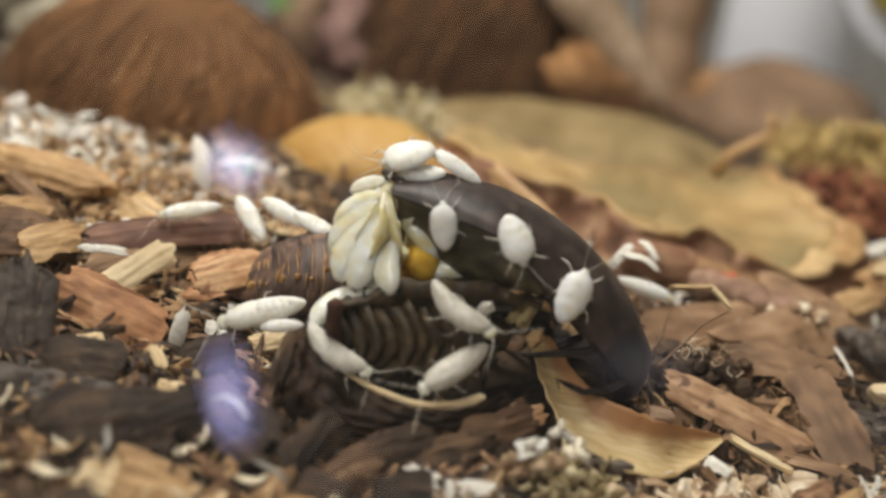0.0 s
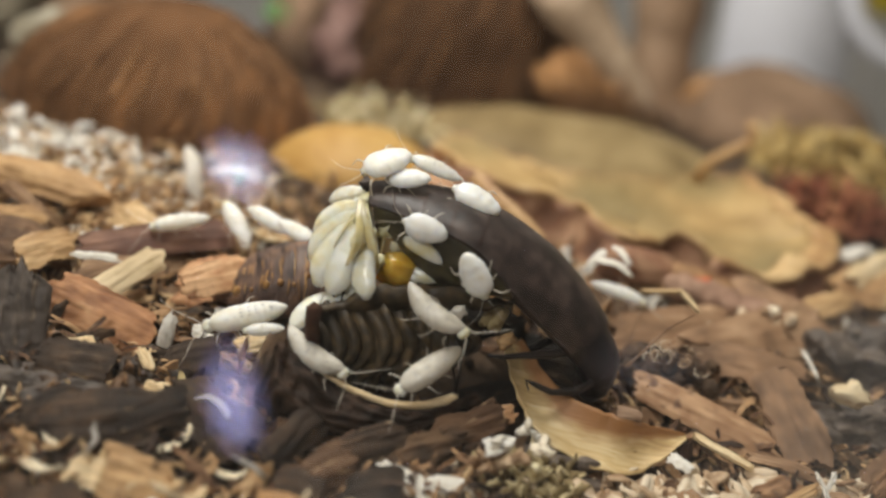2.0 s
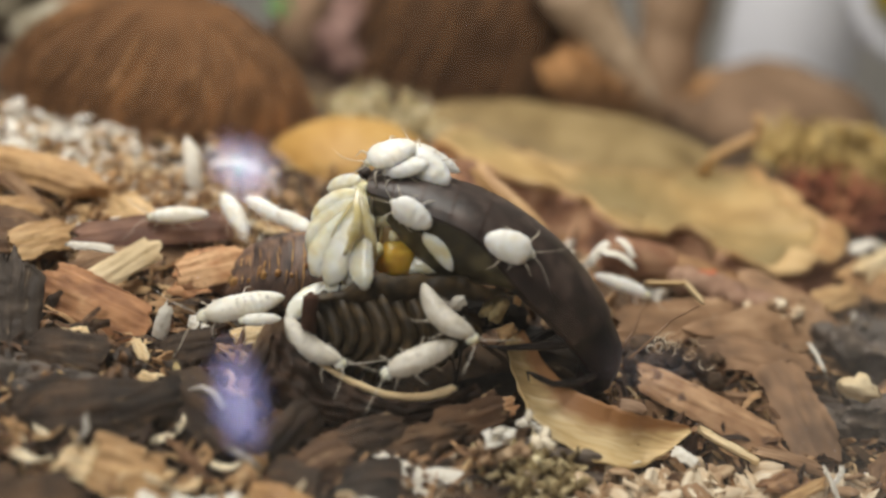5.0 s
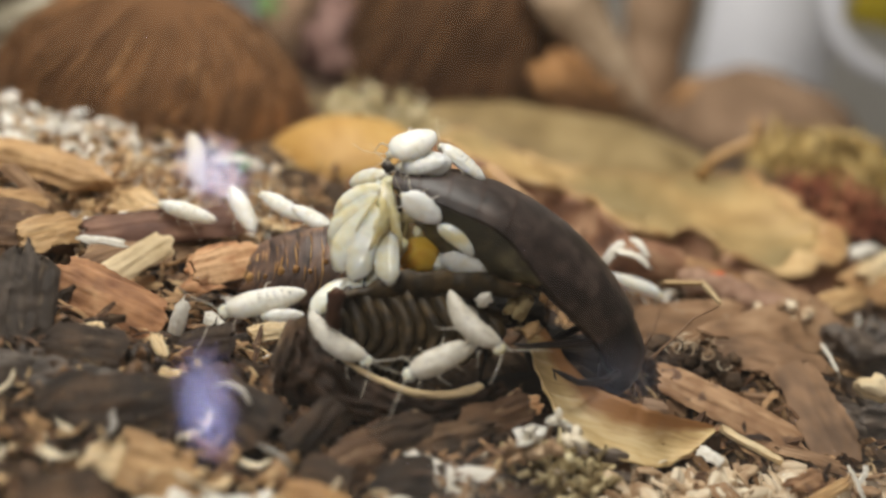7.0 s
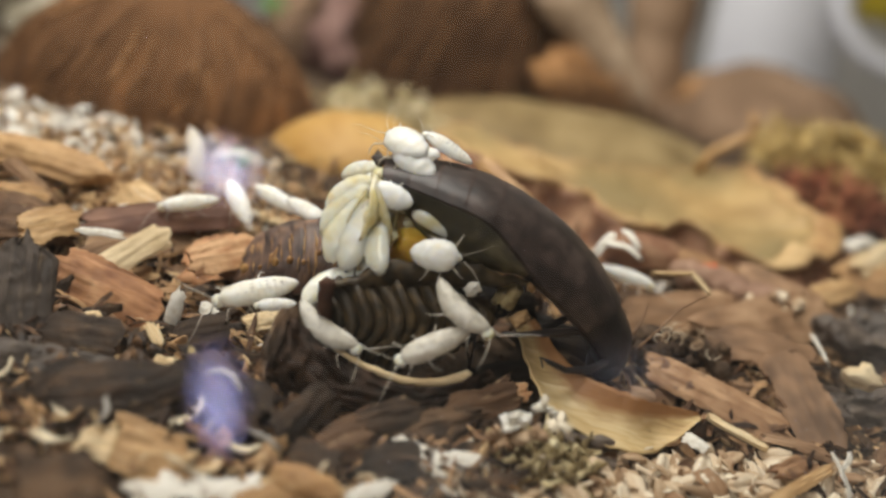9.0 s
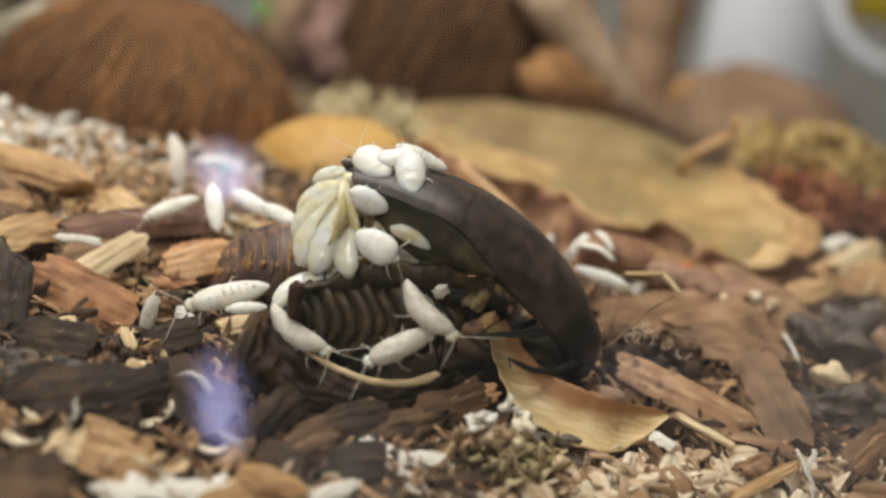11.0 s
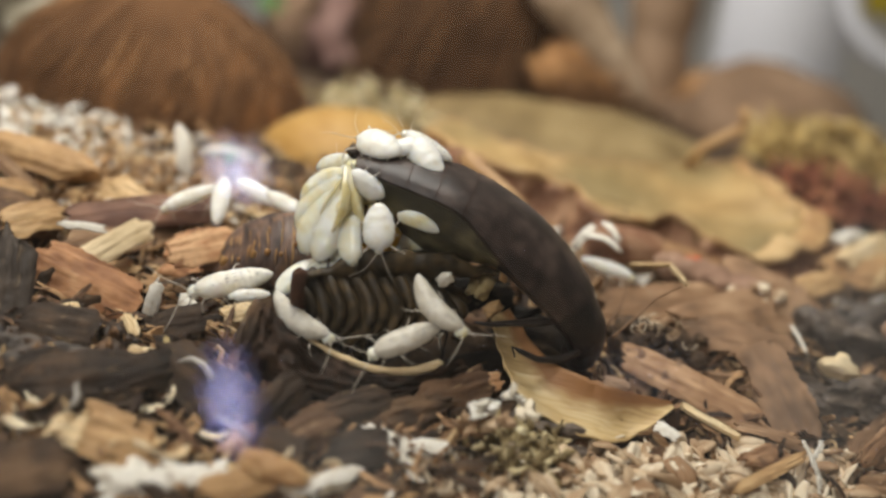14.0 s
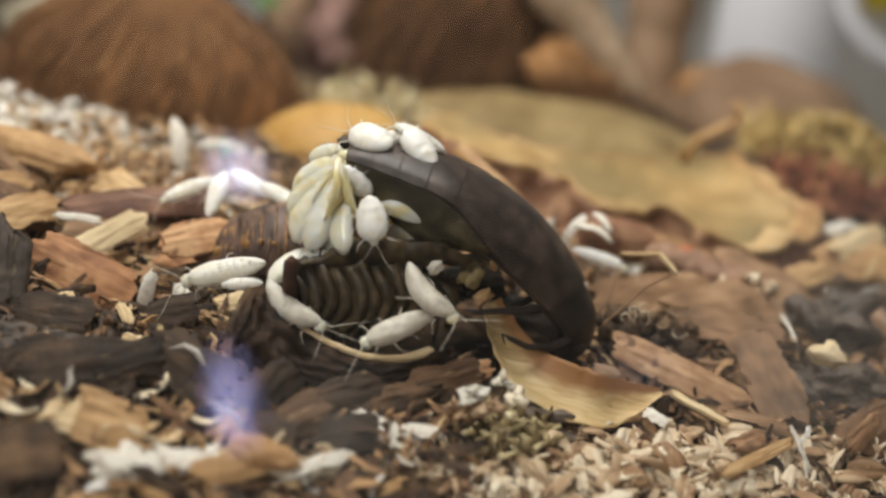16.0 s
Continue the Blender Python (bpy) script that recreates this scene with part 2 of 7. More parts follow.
HUSK = husk_inside()
HUSK_OLIVE = surface("olive_husk", (0.145, 0.095, 0.037), (0.235, 0.165, 0.070), (0.34, 0.25, 0.12), 0.12, patch=0.03, vary=0.1, rough=0.6, bump=0.3, detail=1.5)
HUSK_LIP = surface("golden_husk_rim", (0.30, 0.155, 0.065), (0.45, 0.27, 0.115), (0.60, 0.42, 0.21), 0.2, patch=0.06, vary=0.1, rough=0.55, bump=0.4, detail=1.5)
HUSK_OUT = surface("dried_husk_rim", (0.075, 0.032, 0.018), (0.24, 0.115, 0.062), (0.52, 0.32, 0.19), 0.25, patch=0.09, vary=0.1, rough=0.65, bump=0.5, detail=1.5)
HUSK_DARK = surface("dark_torn_husk", (0.05, 0.023, 0.011), (0.18, 0.090, 0.040), (0.48, 0.28, 0.13), 0.3, (0.5, 1, 1), patch=0.12, vary=0.5, rough=0.65, bump=0.6)
ORANGE_SEED = surface("orange_seed_husk", (0.24, 0.12, 0.045), (0.42, 0.23, 0.09), (0.60, 0.38, 0.18), 0.7, (0.2, 1, 1), patch=0.25, vary=0.1, rough=0.5, bump=0.5)
TORN = surface("orange_torn_husk", (0.16, 0.07, 0.025), (0.36, 0.18, 0.065), (0.54, 0.30, 0.13), 0.3, (0.3, 1, 1), patch=0.1, vary=0.1, rough=0.8, bump=0.9, bump_mm=0.5, detail=1.5)
DARK_CHUNK = surface("dark_wet_chunk", (0.036, 0.026, 0.020), (0.095, 0.072, 0.056), (0.24, 0.19, 0.15), 0.7, GRAIN, patch=0.22, vary=0.3, rough=0.6, bump=1.0, bump_mm=0.5, spec=0.5)
MOUND = surface("brown_mound", (0.14, 0.085, 0.05), (0.24, 0.15, 0.09), (0.33, 0.22, 0.14), 0.3, patch=0.05, vary=0.1, rough=0.85, bump=0.5, detail=1.5)
BARK_GREY = surface("grey_olive_bark", (0.16, 0.135, 0.09), (0.27, 0.235, 0.165), (0.42, 0.38, 0.29), 0.12, patch=0.04, vary=0.2, rough=0.8, bump=0.5, detail=2.0)
MOSS_OCHRE = surface("ochre_moss", (0.16, 0.10, 0.03), (0.46, 0.31, 0.10), (0.66, 0.50, 0.22), 0.6, island=True, vary=1.0, rough=0.85)
MOSS_WET = surface("wet_moss", (0.09, 0.06, 0.022), (0.30, 0.22, 0.10), (0.66, 0.55, 0.32), 0.6, island=True, vary=1.0, rough=0.7)
MOSS_RED = surface("red_moss", (0.07, 0.020, 0.011), (0.22, 0.062, 0.028), (0.42, 0.19, 0.09), 0.6, island=True, vary=1.0, rough=0.85)
MOSS_PALE = surface("pale_moss", (0.30, 0.22, 0.09), (0.58, 0.47, 0.25), (0.72, 0.64, 0.42), 0.6, island=True, vary=1.0, rough=0.85)
SHELL = surface("dark_chitin", (0.013, 0.009, 0.008), (0.037, 0.025, 0.021), (0.10, 0.070, 0.058), 0.6, patch=0.25, vary=0.0, rough=0.46, bump=0.45, bump_mm=0.12, spec=0.45, stain=(0.040, 0.027, 0.023))
SHELL_HEAD = surface("black_chitin", (0.005, 0.005, 0.005), (0.014, 0.011, 0.010), (0.038, 0.028, 0.024), 0.9, vary=0.0, rough=0.45, bump=0.3, bump_mm=0.12)
SHELL_EDGE = surface("rusty_chitin", (0.03, 0.014, 0.009), (0.065, 0.03, 0.019), (0.12, 0.058, 0.035), 0.8, vary=0.0, rough=0.85, bump=0.3, spec=0.15)
BELLY = surface("olive_belly", (0.018, 0.015, 0.008), (0.05, 0.042, 0.021), (0.14, 0.118, 0.06), 0.5, patch=0.25, vary=0.0, rough=0.35, bump=0.4, spec=0.5)
RIB = surface("ribbed_chitin", (0.008, 0.005, 0.002), (0.029, 0.019, 0.008), (0.125, 0.082, 0.036), 0.9, patch=0.35, vary=0.2, rough=0.5, bump=0.5)
RIB_EDGE = surface("ribbed_chitin_edge", (0.07, 0.045, 0.02), (0.16, 0.105, 0.05), (0.30, 0.21, 0.11), 0.6, vary=0.1, rough=0.5, bump=0.4)
SPOTTED = surface("spotted_chitin", (0.030, 0.021, 0.020), (0.12, 0.075, 0.058), (0.36, 0.20, 0.11), 0.6, (1, 0.25, 0.25), patch=0.4, vary=0.25, rough=0.5, bump=0.9, bump_mm=0.3, stain=(0.12, 0.07, 0.045))
SPOT = surface("amber_spot", (0.26, 0.12, 0.04), (0.46, 0.25, 0.085), (0.66, 0.42, 0.17), 0.8, vary=0.5, rough=0.5)
NYMPH = surface("white_nymph", (0.78, 0.73, 0.60), (0.90, 0.875, 0.79), (0.94, 0.93, 0.88), 0.9, patch=0.5, vary=0.3, rough=0.38, bump=0.5, bump_mm=0.10, sss=0.8, spec=0.45)
NYMPH_CREAM = surface("cream_nymph", (0.87, 0.73, 0.42), (0.94, 0.87, 0.67), (0.97, 0.95, 0.85), 0.45, patch=0.35, vary=0.3, rough=0.18, bump=0.6, bump_mm=0.12, sss=1.0, spec=0.6)
# greyer copy of the nymph skin, holding the shade under the arched body
NYMPH_SHADED = surface("shaded_nymph", (0.42, 0.385, 0.31), (0.58, 0.54, 0.455), (0.72, 0.685, 0.60), 0.9, patch=0.5, vary=0.3, rough=0.38, bump=0.6, bump_mm=0.12, sss=0.5, spec=0.45)
NYMPH_LEG = surface("nymph_leg", (0.58, 0.50, 0.38), (0.72, 0.65, 0.52), (0.82, 0.77, 0.67), 1.0, vary=0.2, rough=0.4, sss=0.3)
NYMPH_MARK = surface("nymph_mark", (0.38, 0.365, 0.335), (0.47, 0.45, 0.42), (0.56, 0.54, 0.50), 1.0, vary=0.2, rough=0.45)
EYE = surface("dark_eye", (0.02, 0.015, 0.015), (0.03, 0.02, 0.02), (0.05, 0.03, 0.03), 1.0, vary=0.0, rough=0.3)
YOLK = surface("yellow_yolk", (0.74, 0.40, 0.04), (0.86, 0.55, 0.08), (0.90, 0.68, 0.18), 0.5, vary=0.0, rough=0.12, bump=0.3, sss=0.9, spec=0.6)
MEMBRANE = surface("yellow_membrane", (0.80, 0.60, 0.22), (0.88, 0.76, 0.42), (0.93, 0.87, 0.64), 0.5, vary=0.1, rough=0.2, bump=0.5, sss=0.9)
MEMBRANE_PALE = surface("pale_membrane", (0.84, 0.72, 0.42), (0.92, 0.86, 0.66), (0.95, 0.92, 0.80), 0.6, vary=0.1, rough=0.2, bump=0.6, sss=0.9)
TISSUE = surface("brood_tissue", (0.20, 0.12, 0.045), (0.38, 0.25, 0.10), (0.62, 0.47, 0.24), 0.6, patch=0.3, vary=0.0, rough=0.2, bump=0.6, sss=0.5, spec=0.6)
AMBER = surface("amber_membrane", (0.68, 0.46, 0.13), (0.84, 0.68, 0.33), (0.93, 0.85, 0.60), 0.6, patch=0.35, vary=0.0, rough=0.15, bump=0.5, sss=0.7, spec=0.6)
FEELER = surface("brown_feeler", (0.12, 0.06, 0.03), (0.2, 0.11, 0.055), (0.3, 0.18, 0.1), 1.0, vary=0.2, rough=0.5)
RED_BIT = surface("red_bit", (0.45, 0.06, 0.02), (0.6, 0.11, 0.04), (0.7, 0.2, 0.08), 0.8, vary=0.0, rough=0.5)
GREEN_BIT = surface("green_bit", (0.05, 0.13, 0.03), (0.10, 0.24, 0.07), (0.2, 0.38, 0.14), 0.6, vary=0.4, rough=0.6)
PAPER = surface("grey_plastic", (0.78, 0.78, 0.83), (0.84, 0.84, 0.89), (0.88, 0.88, 0.92), 0.02, patch=0.01, vary=0.0, rough=0.5, bump=0.05)
YELLOW = surface("yellow_plastic", (0.6, 0.45, 0.03), (0.7, 0.55, 0.05), (0.75, 0.6, 0.1), 0.02, patch=0.01, vary=0.0, rough=0.5, bump=0.05)
ROOM = surface("room_wall", (0.62, 0.60, 0.56), (0.70, 0.68, 0.64), (0.76, 0.74, 0.70), 0.004, patch=0.002, vary=0.0, rough=0.9, bump=0.05)
MAUVE = surface("mauve_bark", (0.09, 0.045, 0.035), (0.19, 0.105, 0.085), (0.34, 0.22, 0.19), 0.2, patch=0.05, vary=0.1, rough=0.8, bump=0.6, detail=1.5)


# ---- building helpers ----
rng = random.Random(7)


def part(name, bm, material, parent=None, label="", smooth=True):
    """Links a mesh made in millimetres as one object, under a thing or part if one is given."""
    me = bpy.data.meshes.new(name)
    bmesh.ops.scale(bm, vec=(MM, MM, MM), verts=bm.verts)
    bmesh.ops.recalc_face_normals(bm, faces=bm.faces)
    for f in bm.faces:
        f.smooth = smooth
    bm.to_mesh(me)
    bm.free()
    me.materials.append(material)
    ob = new(name, me)
    if parent:
        ob.parent = parent
    if label:
        ob["label"] = label
    return ob


def holder(name, label, category, group="", m=None):
    ob = new(name)
    ob.empty_display_size = 0.002
    if m:
        ob.matrix_basis = m
    return tagged(ob, label, category, group)


def at(x, y, z=0, rx=0, ry=0, rz=0):
    return pose(x * MM, y * MM, z * MM, rx, ry, rz)


def loft(bm, rings, caps=True):
    """Skins rings of equal length into a closed tube."""
    rows = [[bm.verts.new(p) for p in ring] for ring in rings]
    n = len(rows[0])
    for a, b in zip(rows, rows[1:]):
        for i in range(n):
            bm.faces.new((a[i], a[(i + 1) % n], b[(i + 1) % n], b[i]))
    if caps:
        bm.faces.new(rows[0][::-1])
        bm.faces.new(rows[-1])
    return rows


def tube(bm, path, radii, n=6):
    """A round strand along a path of points."""
    pts = [Vector(p) for p in path]
    rings = []
    side = Vector((0.31, 0.82, 0.48))
    for i, p in enumerate(pts):
        d = (pts[min(i + 1, len(pts) - 1)] - pts[max(i - 1, 0)]).normalized()
        a = d.cross(side).normalized()
        b = d.cross(a)
        r = radii[i] if isinstance(radii, (list, tuple)) else radii
        rings.append([p + r * (math.cos(k * math.tau / n) * a + math.sin(k * math.tau / n) * b) for k in range(n)])
    loft(bm, rings)


def gh(x, y):
    """The height of the litter's bed."""
    p = Vector((x * 0.045, y * 0.045, 3.1))
    q = Vector((x * 0.2, y * 0.2, 7.7))
    return 2.2 * noise.noise(p) + 0.8 * noise.noise(q) - 1.8 - 0.17 * max(0.0, y - 95)


def chip_mesh(seed, length, width, thick, curl=0.0, bow=0.0, jag=0.25, nx=7, ny=3, twist=0.0):
    """A torn flat piece of bark or wood: frayed ends, an uneven outline and ridges along it, curled across by curl and bowed along by bow (radians)."""
    r = random.Random(seed)
    bm = bmesh.new()
    coarse = [[r.random() for _ in range(5)] for _ in range(2)]

    def edge(side, u):
        f = u * 3.999
        i = int(f)
        slow = coarse[side][i] + (coarse[side][i + 1] - coarse[side][i]) * (f - i)
        return 1 - jag * (0.9 * slow + 0.2 * r.random())

    left = [edge(0, i / nx) for i in range(nx + 1)]
    right = [edge(1, i / nx) for i in range(nx + 1)]
    taper0, taper1 = r.uniform(0.3, 0.95), r.uniform(0.25, 0.9)
    skew = r.uniform(-0.12, 0.12)
    fray = 1.0 if ny < 6 else 1.0 + 0.4 * jag / 0.25
    ends = [[(r.uniform(-0.10, 0.06) if ny < 6 else 0.14 * noise.noise(Vector((j * 2.6 / ny, seed * 1.3 + k, 0))) + 0.04 * noise.noise(Vector((j * 7.0 / ny, seed * 2.1, k))) + r.uniform(-0.010, 0.006)) * fray for j in range(ny + 1)] for k in range(2)]
    sheets = []
    for s in (1, -1):
        rows = []
        for i in range(nx + 1):
            u = i / nx
            body = min(1, taper0 + u * 5) * min(1, taper1 + (1 - u) * 5)
            row = []
            for j in range(ny + 1):
                v = j / ny * 2 - 1
                w = body * (left[i] if v < 0 else right[i]) * width / 2 * v
                x = (u - 0.5 + skew * v + (-ends[0][j] if i == 0 else ends[1][j] if i == nx else 0)) * length
                ridge = noise.noise(Vector((u * 2.5 + seed, v * 3.5 * (1 + width * 0.08), s * 0.4)))
                z = s * thick / 2 * (1 - 0.3 * abs(v)) + 0.32 * thick * ridge + r.uniform(-0.07, 0.07) * thick
                if ny > 6:
                    z += 0.08 * min(thick, 1.2) * noise.noise(Vector((u * 5 + seed, v * 9 + 0.4 * noise.noise(Vector((u * 3, v, seed))), s * 2.0))) + 0.06 * noise.noise(Vector((u * 12, v * 22, seed)))
                if curl:
                    rad = width / 2 / curl
                    w, z = (rad + z) * math.sin(w / rad), (rad + z) * math.cos(w / rad) - rad
                if bow:
                    rad = length / 2 / bow
                    x, z = (rad + z) * math.sin(x / rad), (rad + z) * math.cos(x / rad) - rad
                a = twist * (u - 0.5)
                row.append(bm.verts.new((x, w * math.cos(a) - z * math.sin(a), z * math.cos(a) + w * math.sin(a))))
            rows.append(row)
        sheets.append(rows)
    top, low = sheets
    for i in range(nx):
        for j in range(ny):
            bm.faces.new((top[i][j], top[i + 1][j], top[i + 1][j + 1], top[i][j + 1]))
            bm.faces.new((low[i][j], low[i][j + 1], low[i + 1][j + 1], low[i + 1][j]))
    rims = []
    for i in range(nx):
        rims.append(bm.faces.new((top[i][0], low[i][0], low[i + 1][0], top[i + 1][0])))
        rims.append(bm.faces.new((top[i][ny], top[i + 1][ny], low[i + 1][ny], low[i][ny])))
    for j in range(ny):
        rims.append(bm.faces.new((top[0][j], top[0][j + 1], low[0][j + 1], low[0][j])))
        rims.append(bm.faces.new((top[nx][j], low[nx][j], low[nx][j + 1], top[nx][j + 1])))
    for f in rims:
        for e in f.edges:
            e.smooth = False
    return bm


def lump(bm, center, size, seed, rough=0.25, sub=1, squash=(1, 1, 1), turn=None):
    """An uneven crumb, added to bm."""
    r = random.Random(seed)
    made = bmesh.ops.create_icosphere(bm, subdivisions=sub, radius=1)["verts"]
    turn = turn or Euler((r.uniform(0, 6.3), r.uniform(0, 6.3), r.uniform(0, 6.3)))
    q = turn.to_matrix()
    for v in made:
        k = size * (1 + rough * noise.noise(v.co * 1.7 + Vector((seed * 3.1, seed * 1.7, 0))) * 2)
        v.co = q @ Vector((v.co.x * k * squash[0], v.co.y * k * squash[1], v.co.z * k * squash[2])) + Vector(center)


def raw_mesh(name, verts, faces, material, smooth=False):
    me = bpy.data.meshes.new(name)
    me.from_pydata([tuple(c * MM for c in v) for v in verts], [], faces)
    me.polygons.foreach_set("use_smooth", [smooth] * len(me.polygons))
    me.materials.append(material)
    return new(name, me)


# ---- the setting: bed, glass, room ----
def bed():
    xs = [-190 + 5 * i for i in range(33)] + [-29 + 2.2 * i for i in range(56)] + [95 + 5 * i for i in range(36)]
    ys = [-58 + 2.2 * i for i in range(55)] + [64 + 6 * i for i in range(45)]
    verts = [(x, y, gh(x, y)) for y in ys for x in xs]
    n = len(xs)
    faces = [(j * n + i, j * n + i + 1, (j + 1) * n + i + 1, (j + 1) * n + i) for j in range(len(ys) - 1) for i in range(n - 1)]
    ob = raw_mesh("ground", verts, faces, SOIL, True)
    tagged(ob, "dark damp soil bed of the tank", "ground", kind="structure")


bed()


def box(bm, lo, hi):
    made = bmesh.ops.create_cube(bm, size=1)["verts"]
    for v in made:
        v.co = Vector([lo[k] + (v.co[k] + 0.5) * (hi[k] - lo[k]) for k in range(3)])


def tank_pane():
    m = bpy.data.materials.new("tank_glass")
    nt, b = nodes_of(m)
    nt.nodes.remove(b)
    out = nt.nodes["Material Output"]
    clear, gloss, mix = nt.nodes.new("ShaderNodeBsdfTransparent"), nt.nodes.new("ShaderNodeBsdfGlossy"), nt.nodes.new("ShaderNodeMixShader")
    gloss.inputs["Roughness"].default_value = 0.02
    fres = nt.nodes.new("ShaderNodeFresnel")
    fres.inputs[0].default_value = 1.5
    nt.links.new(fres.outputs[0], mix.inputs[0])
    nt.links.new(clear.outputs[0], mix.inputs[1])
    nt.links.new(gloss.outputs[0], mix.inputs[2])
    # milky haze painted onto the pane as soft pale spots
    haze_film, film = nt.nodes.new("ShaderNodeBsdfDiffuse"), nt.nodes.new("ShaderNodeMixShader")
    haze_film.inputs[0].default_value = (0.8, 0.78, 0.74, 1)
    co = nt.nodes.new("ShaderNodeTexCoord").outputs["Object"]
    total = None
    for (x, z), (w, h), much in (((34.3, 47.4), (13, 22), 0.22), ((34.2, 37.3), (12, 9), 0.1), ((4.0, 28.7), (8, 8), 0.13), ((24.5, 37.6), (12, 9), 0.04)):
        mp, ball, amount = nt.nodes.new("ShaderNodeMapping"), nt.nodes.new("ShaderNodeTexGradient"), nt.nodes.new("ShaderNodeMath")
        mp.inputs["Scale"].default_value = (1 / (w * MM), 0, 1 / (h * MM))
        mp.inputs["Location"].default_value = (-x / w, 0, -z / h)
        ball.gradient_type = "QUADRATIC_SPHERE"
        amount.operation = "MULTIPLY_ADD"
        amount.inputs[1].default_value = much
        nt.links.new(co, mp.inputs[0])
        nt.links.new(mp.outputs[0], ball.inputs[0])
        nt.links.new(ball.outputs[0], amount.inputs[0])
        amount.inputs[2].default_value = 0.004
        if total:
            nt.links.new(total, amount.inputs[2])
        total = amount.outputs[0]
    haze_noise = noise_node(nt, co, 160, (1, 1, 0.5), 4.0, 0.6)
    spread = ramp_node(nt, haze_noise.outputs[0], [(0.35, (0.25, 0.25, 0.25)), (0.65, (1, 1, 1))])
    # strength of the haze: the spots times the noise
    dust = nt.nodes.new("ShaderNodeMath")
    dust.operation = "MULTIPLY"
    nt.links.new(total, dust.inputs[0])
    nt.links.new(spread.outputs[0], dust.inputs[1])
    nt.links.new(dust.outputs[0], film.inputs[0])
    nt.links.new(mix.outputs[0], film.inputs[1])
    nt.links.new(haze_film.outputs[0], film.inputs[2])
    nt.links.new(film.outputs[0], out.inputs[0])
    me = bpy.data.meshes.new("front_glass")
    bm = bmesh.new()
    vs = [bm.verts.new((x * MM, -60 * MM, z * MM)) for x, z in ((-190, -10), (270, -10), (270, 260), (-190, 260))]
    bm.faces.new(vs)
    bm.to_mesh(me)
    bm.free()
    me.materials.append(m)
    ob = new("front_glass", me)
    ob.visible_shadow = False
    tagged(ob, "clear front glass pane with faint patches of painted milky haze", "glass pane", kind="structure")


tank_pane()


def room():
    for name, lo, hi in (("wall_north", (-900, 1200, -700), (1300, 1220, 1200)), ("wall_south", (-900, -1620, -700), (1300, -1600, 1200)),
                         ("wall_west", (-920, -1600, -700), (-900, 1200, 1200)), ("wall_east", (1300, -1600, -700), (1320, 1200, 1200)),
                         ("floor", (-900, -1600, -720), (1300, 1200, -700)), ("ceiling", (-900, -1600, 1200), (1300, 1200, 1220))):
        bm = bmesh.new()
        box(bm, lo, hi)
        tagged(part(name, bm, ROOM, smooth=False), "plain grey-beige wall of the room", name.split("_")[0], kind="structure")
    # unseen board, added to cut the lamps' light on the near litter
    bm = bmesh.new()
    box(bm, (-195, -58, 118), (276, -6, 124))
    tagged(part("tank_lid", bm, BARK_DARK, smooth=False), "unseen dark board added above the front to shade the near litter", "lid", kind="structure")
    bm = bmesh.new()
    box(bm, (-195, -58, -700), (276, 334, -58))
    tagged(part("tank_floor", bm, BARK_DARK, smooth=False), "dark floor of the tank under the soil", "floor", kind="structure")


room()


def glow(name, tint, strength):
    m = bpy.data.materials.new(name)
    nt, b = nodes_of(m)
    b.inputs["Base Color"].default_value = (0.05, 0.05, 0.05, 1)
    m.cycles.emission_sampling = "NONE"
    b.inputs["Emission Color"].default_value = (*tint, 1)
    # emission fades towards the rim, painting the gleam's soft edge
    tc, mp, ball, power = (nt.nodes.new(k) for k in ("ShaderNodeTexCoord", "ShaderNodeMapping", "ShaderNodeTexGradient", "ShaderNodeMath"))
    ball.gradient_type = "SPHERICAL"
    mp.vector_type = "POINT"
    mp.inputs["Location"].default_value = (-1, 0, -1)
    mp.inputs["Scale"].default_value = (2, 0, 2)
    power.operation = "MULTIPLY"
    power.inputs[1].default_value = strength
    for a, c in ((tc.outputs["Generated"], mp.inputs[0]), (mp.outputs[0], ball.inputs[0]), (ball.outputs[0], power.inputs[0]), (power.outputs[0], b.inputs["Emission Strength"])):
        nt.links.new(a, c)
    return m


def gleam_patches():
    """Two bluish glow patches and a dim white one added out in the room, seen only as gleams in the pane."""
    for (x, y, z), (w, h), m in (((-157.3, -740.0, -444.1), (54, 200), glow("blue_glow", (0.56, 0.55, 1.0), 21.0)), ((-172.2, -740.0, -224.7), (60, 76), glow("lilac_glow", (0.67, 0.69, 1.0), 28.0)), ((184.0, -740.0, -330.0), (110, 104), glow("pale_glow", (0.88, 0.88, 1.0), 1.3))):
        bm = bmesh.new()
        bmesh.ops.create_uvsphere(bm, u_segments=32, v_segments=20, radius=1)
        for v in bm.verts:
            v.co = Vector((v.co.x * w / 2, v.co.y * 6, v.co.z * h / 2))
        ob = part("gleam_patch", bm, m)
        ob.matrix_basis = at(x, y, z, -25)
        tagged(ob, "dim whitish glow patch out in the room, added for the haze in the pane" if x > 0 else "small bluish glow patch out in the room, added for the gleam in the pane", "lamp")


gleam_patches()


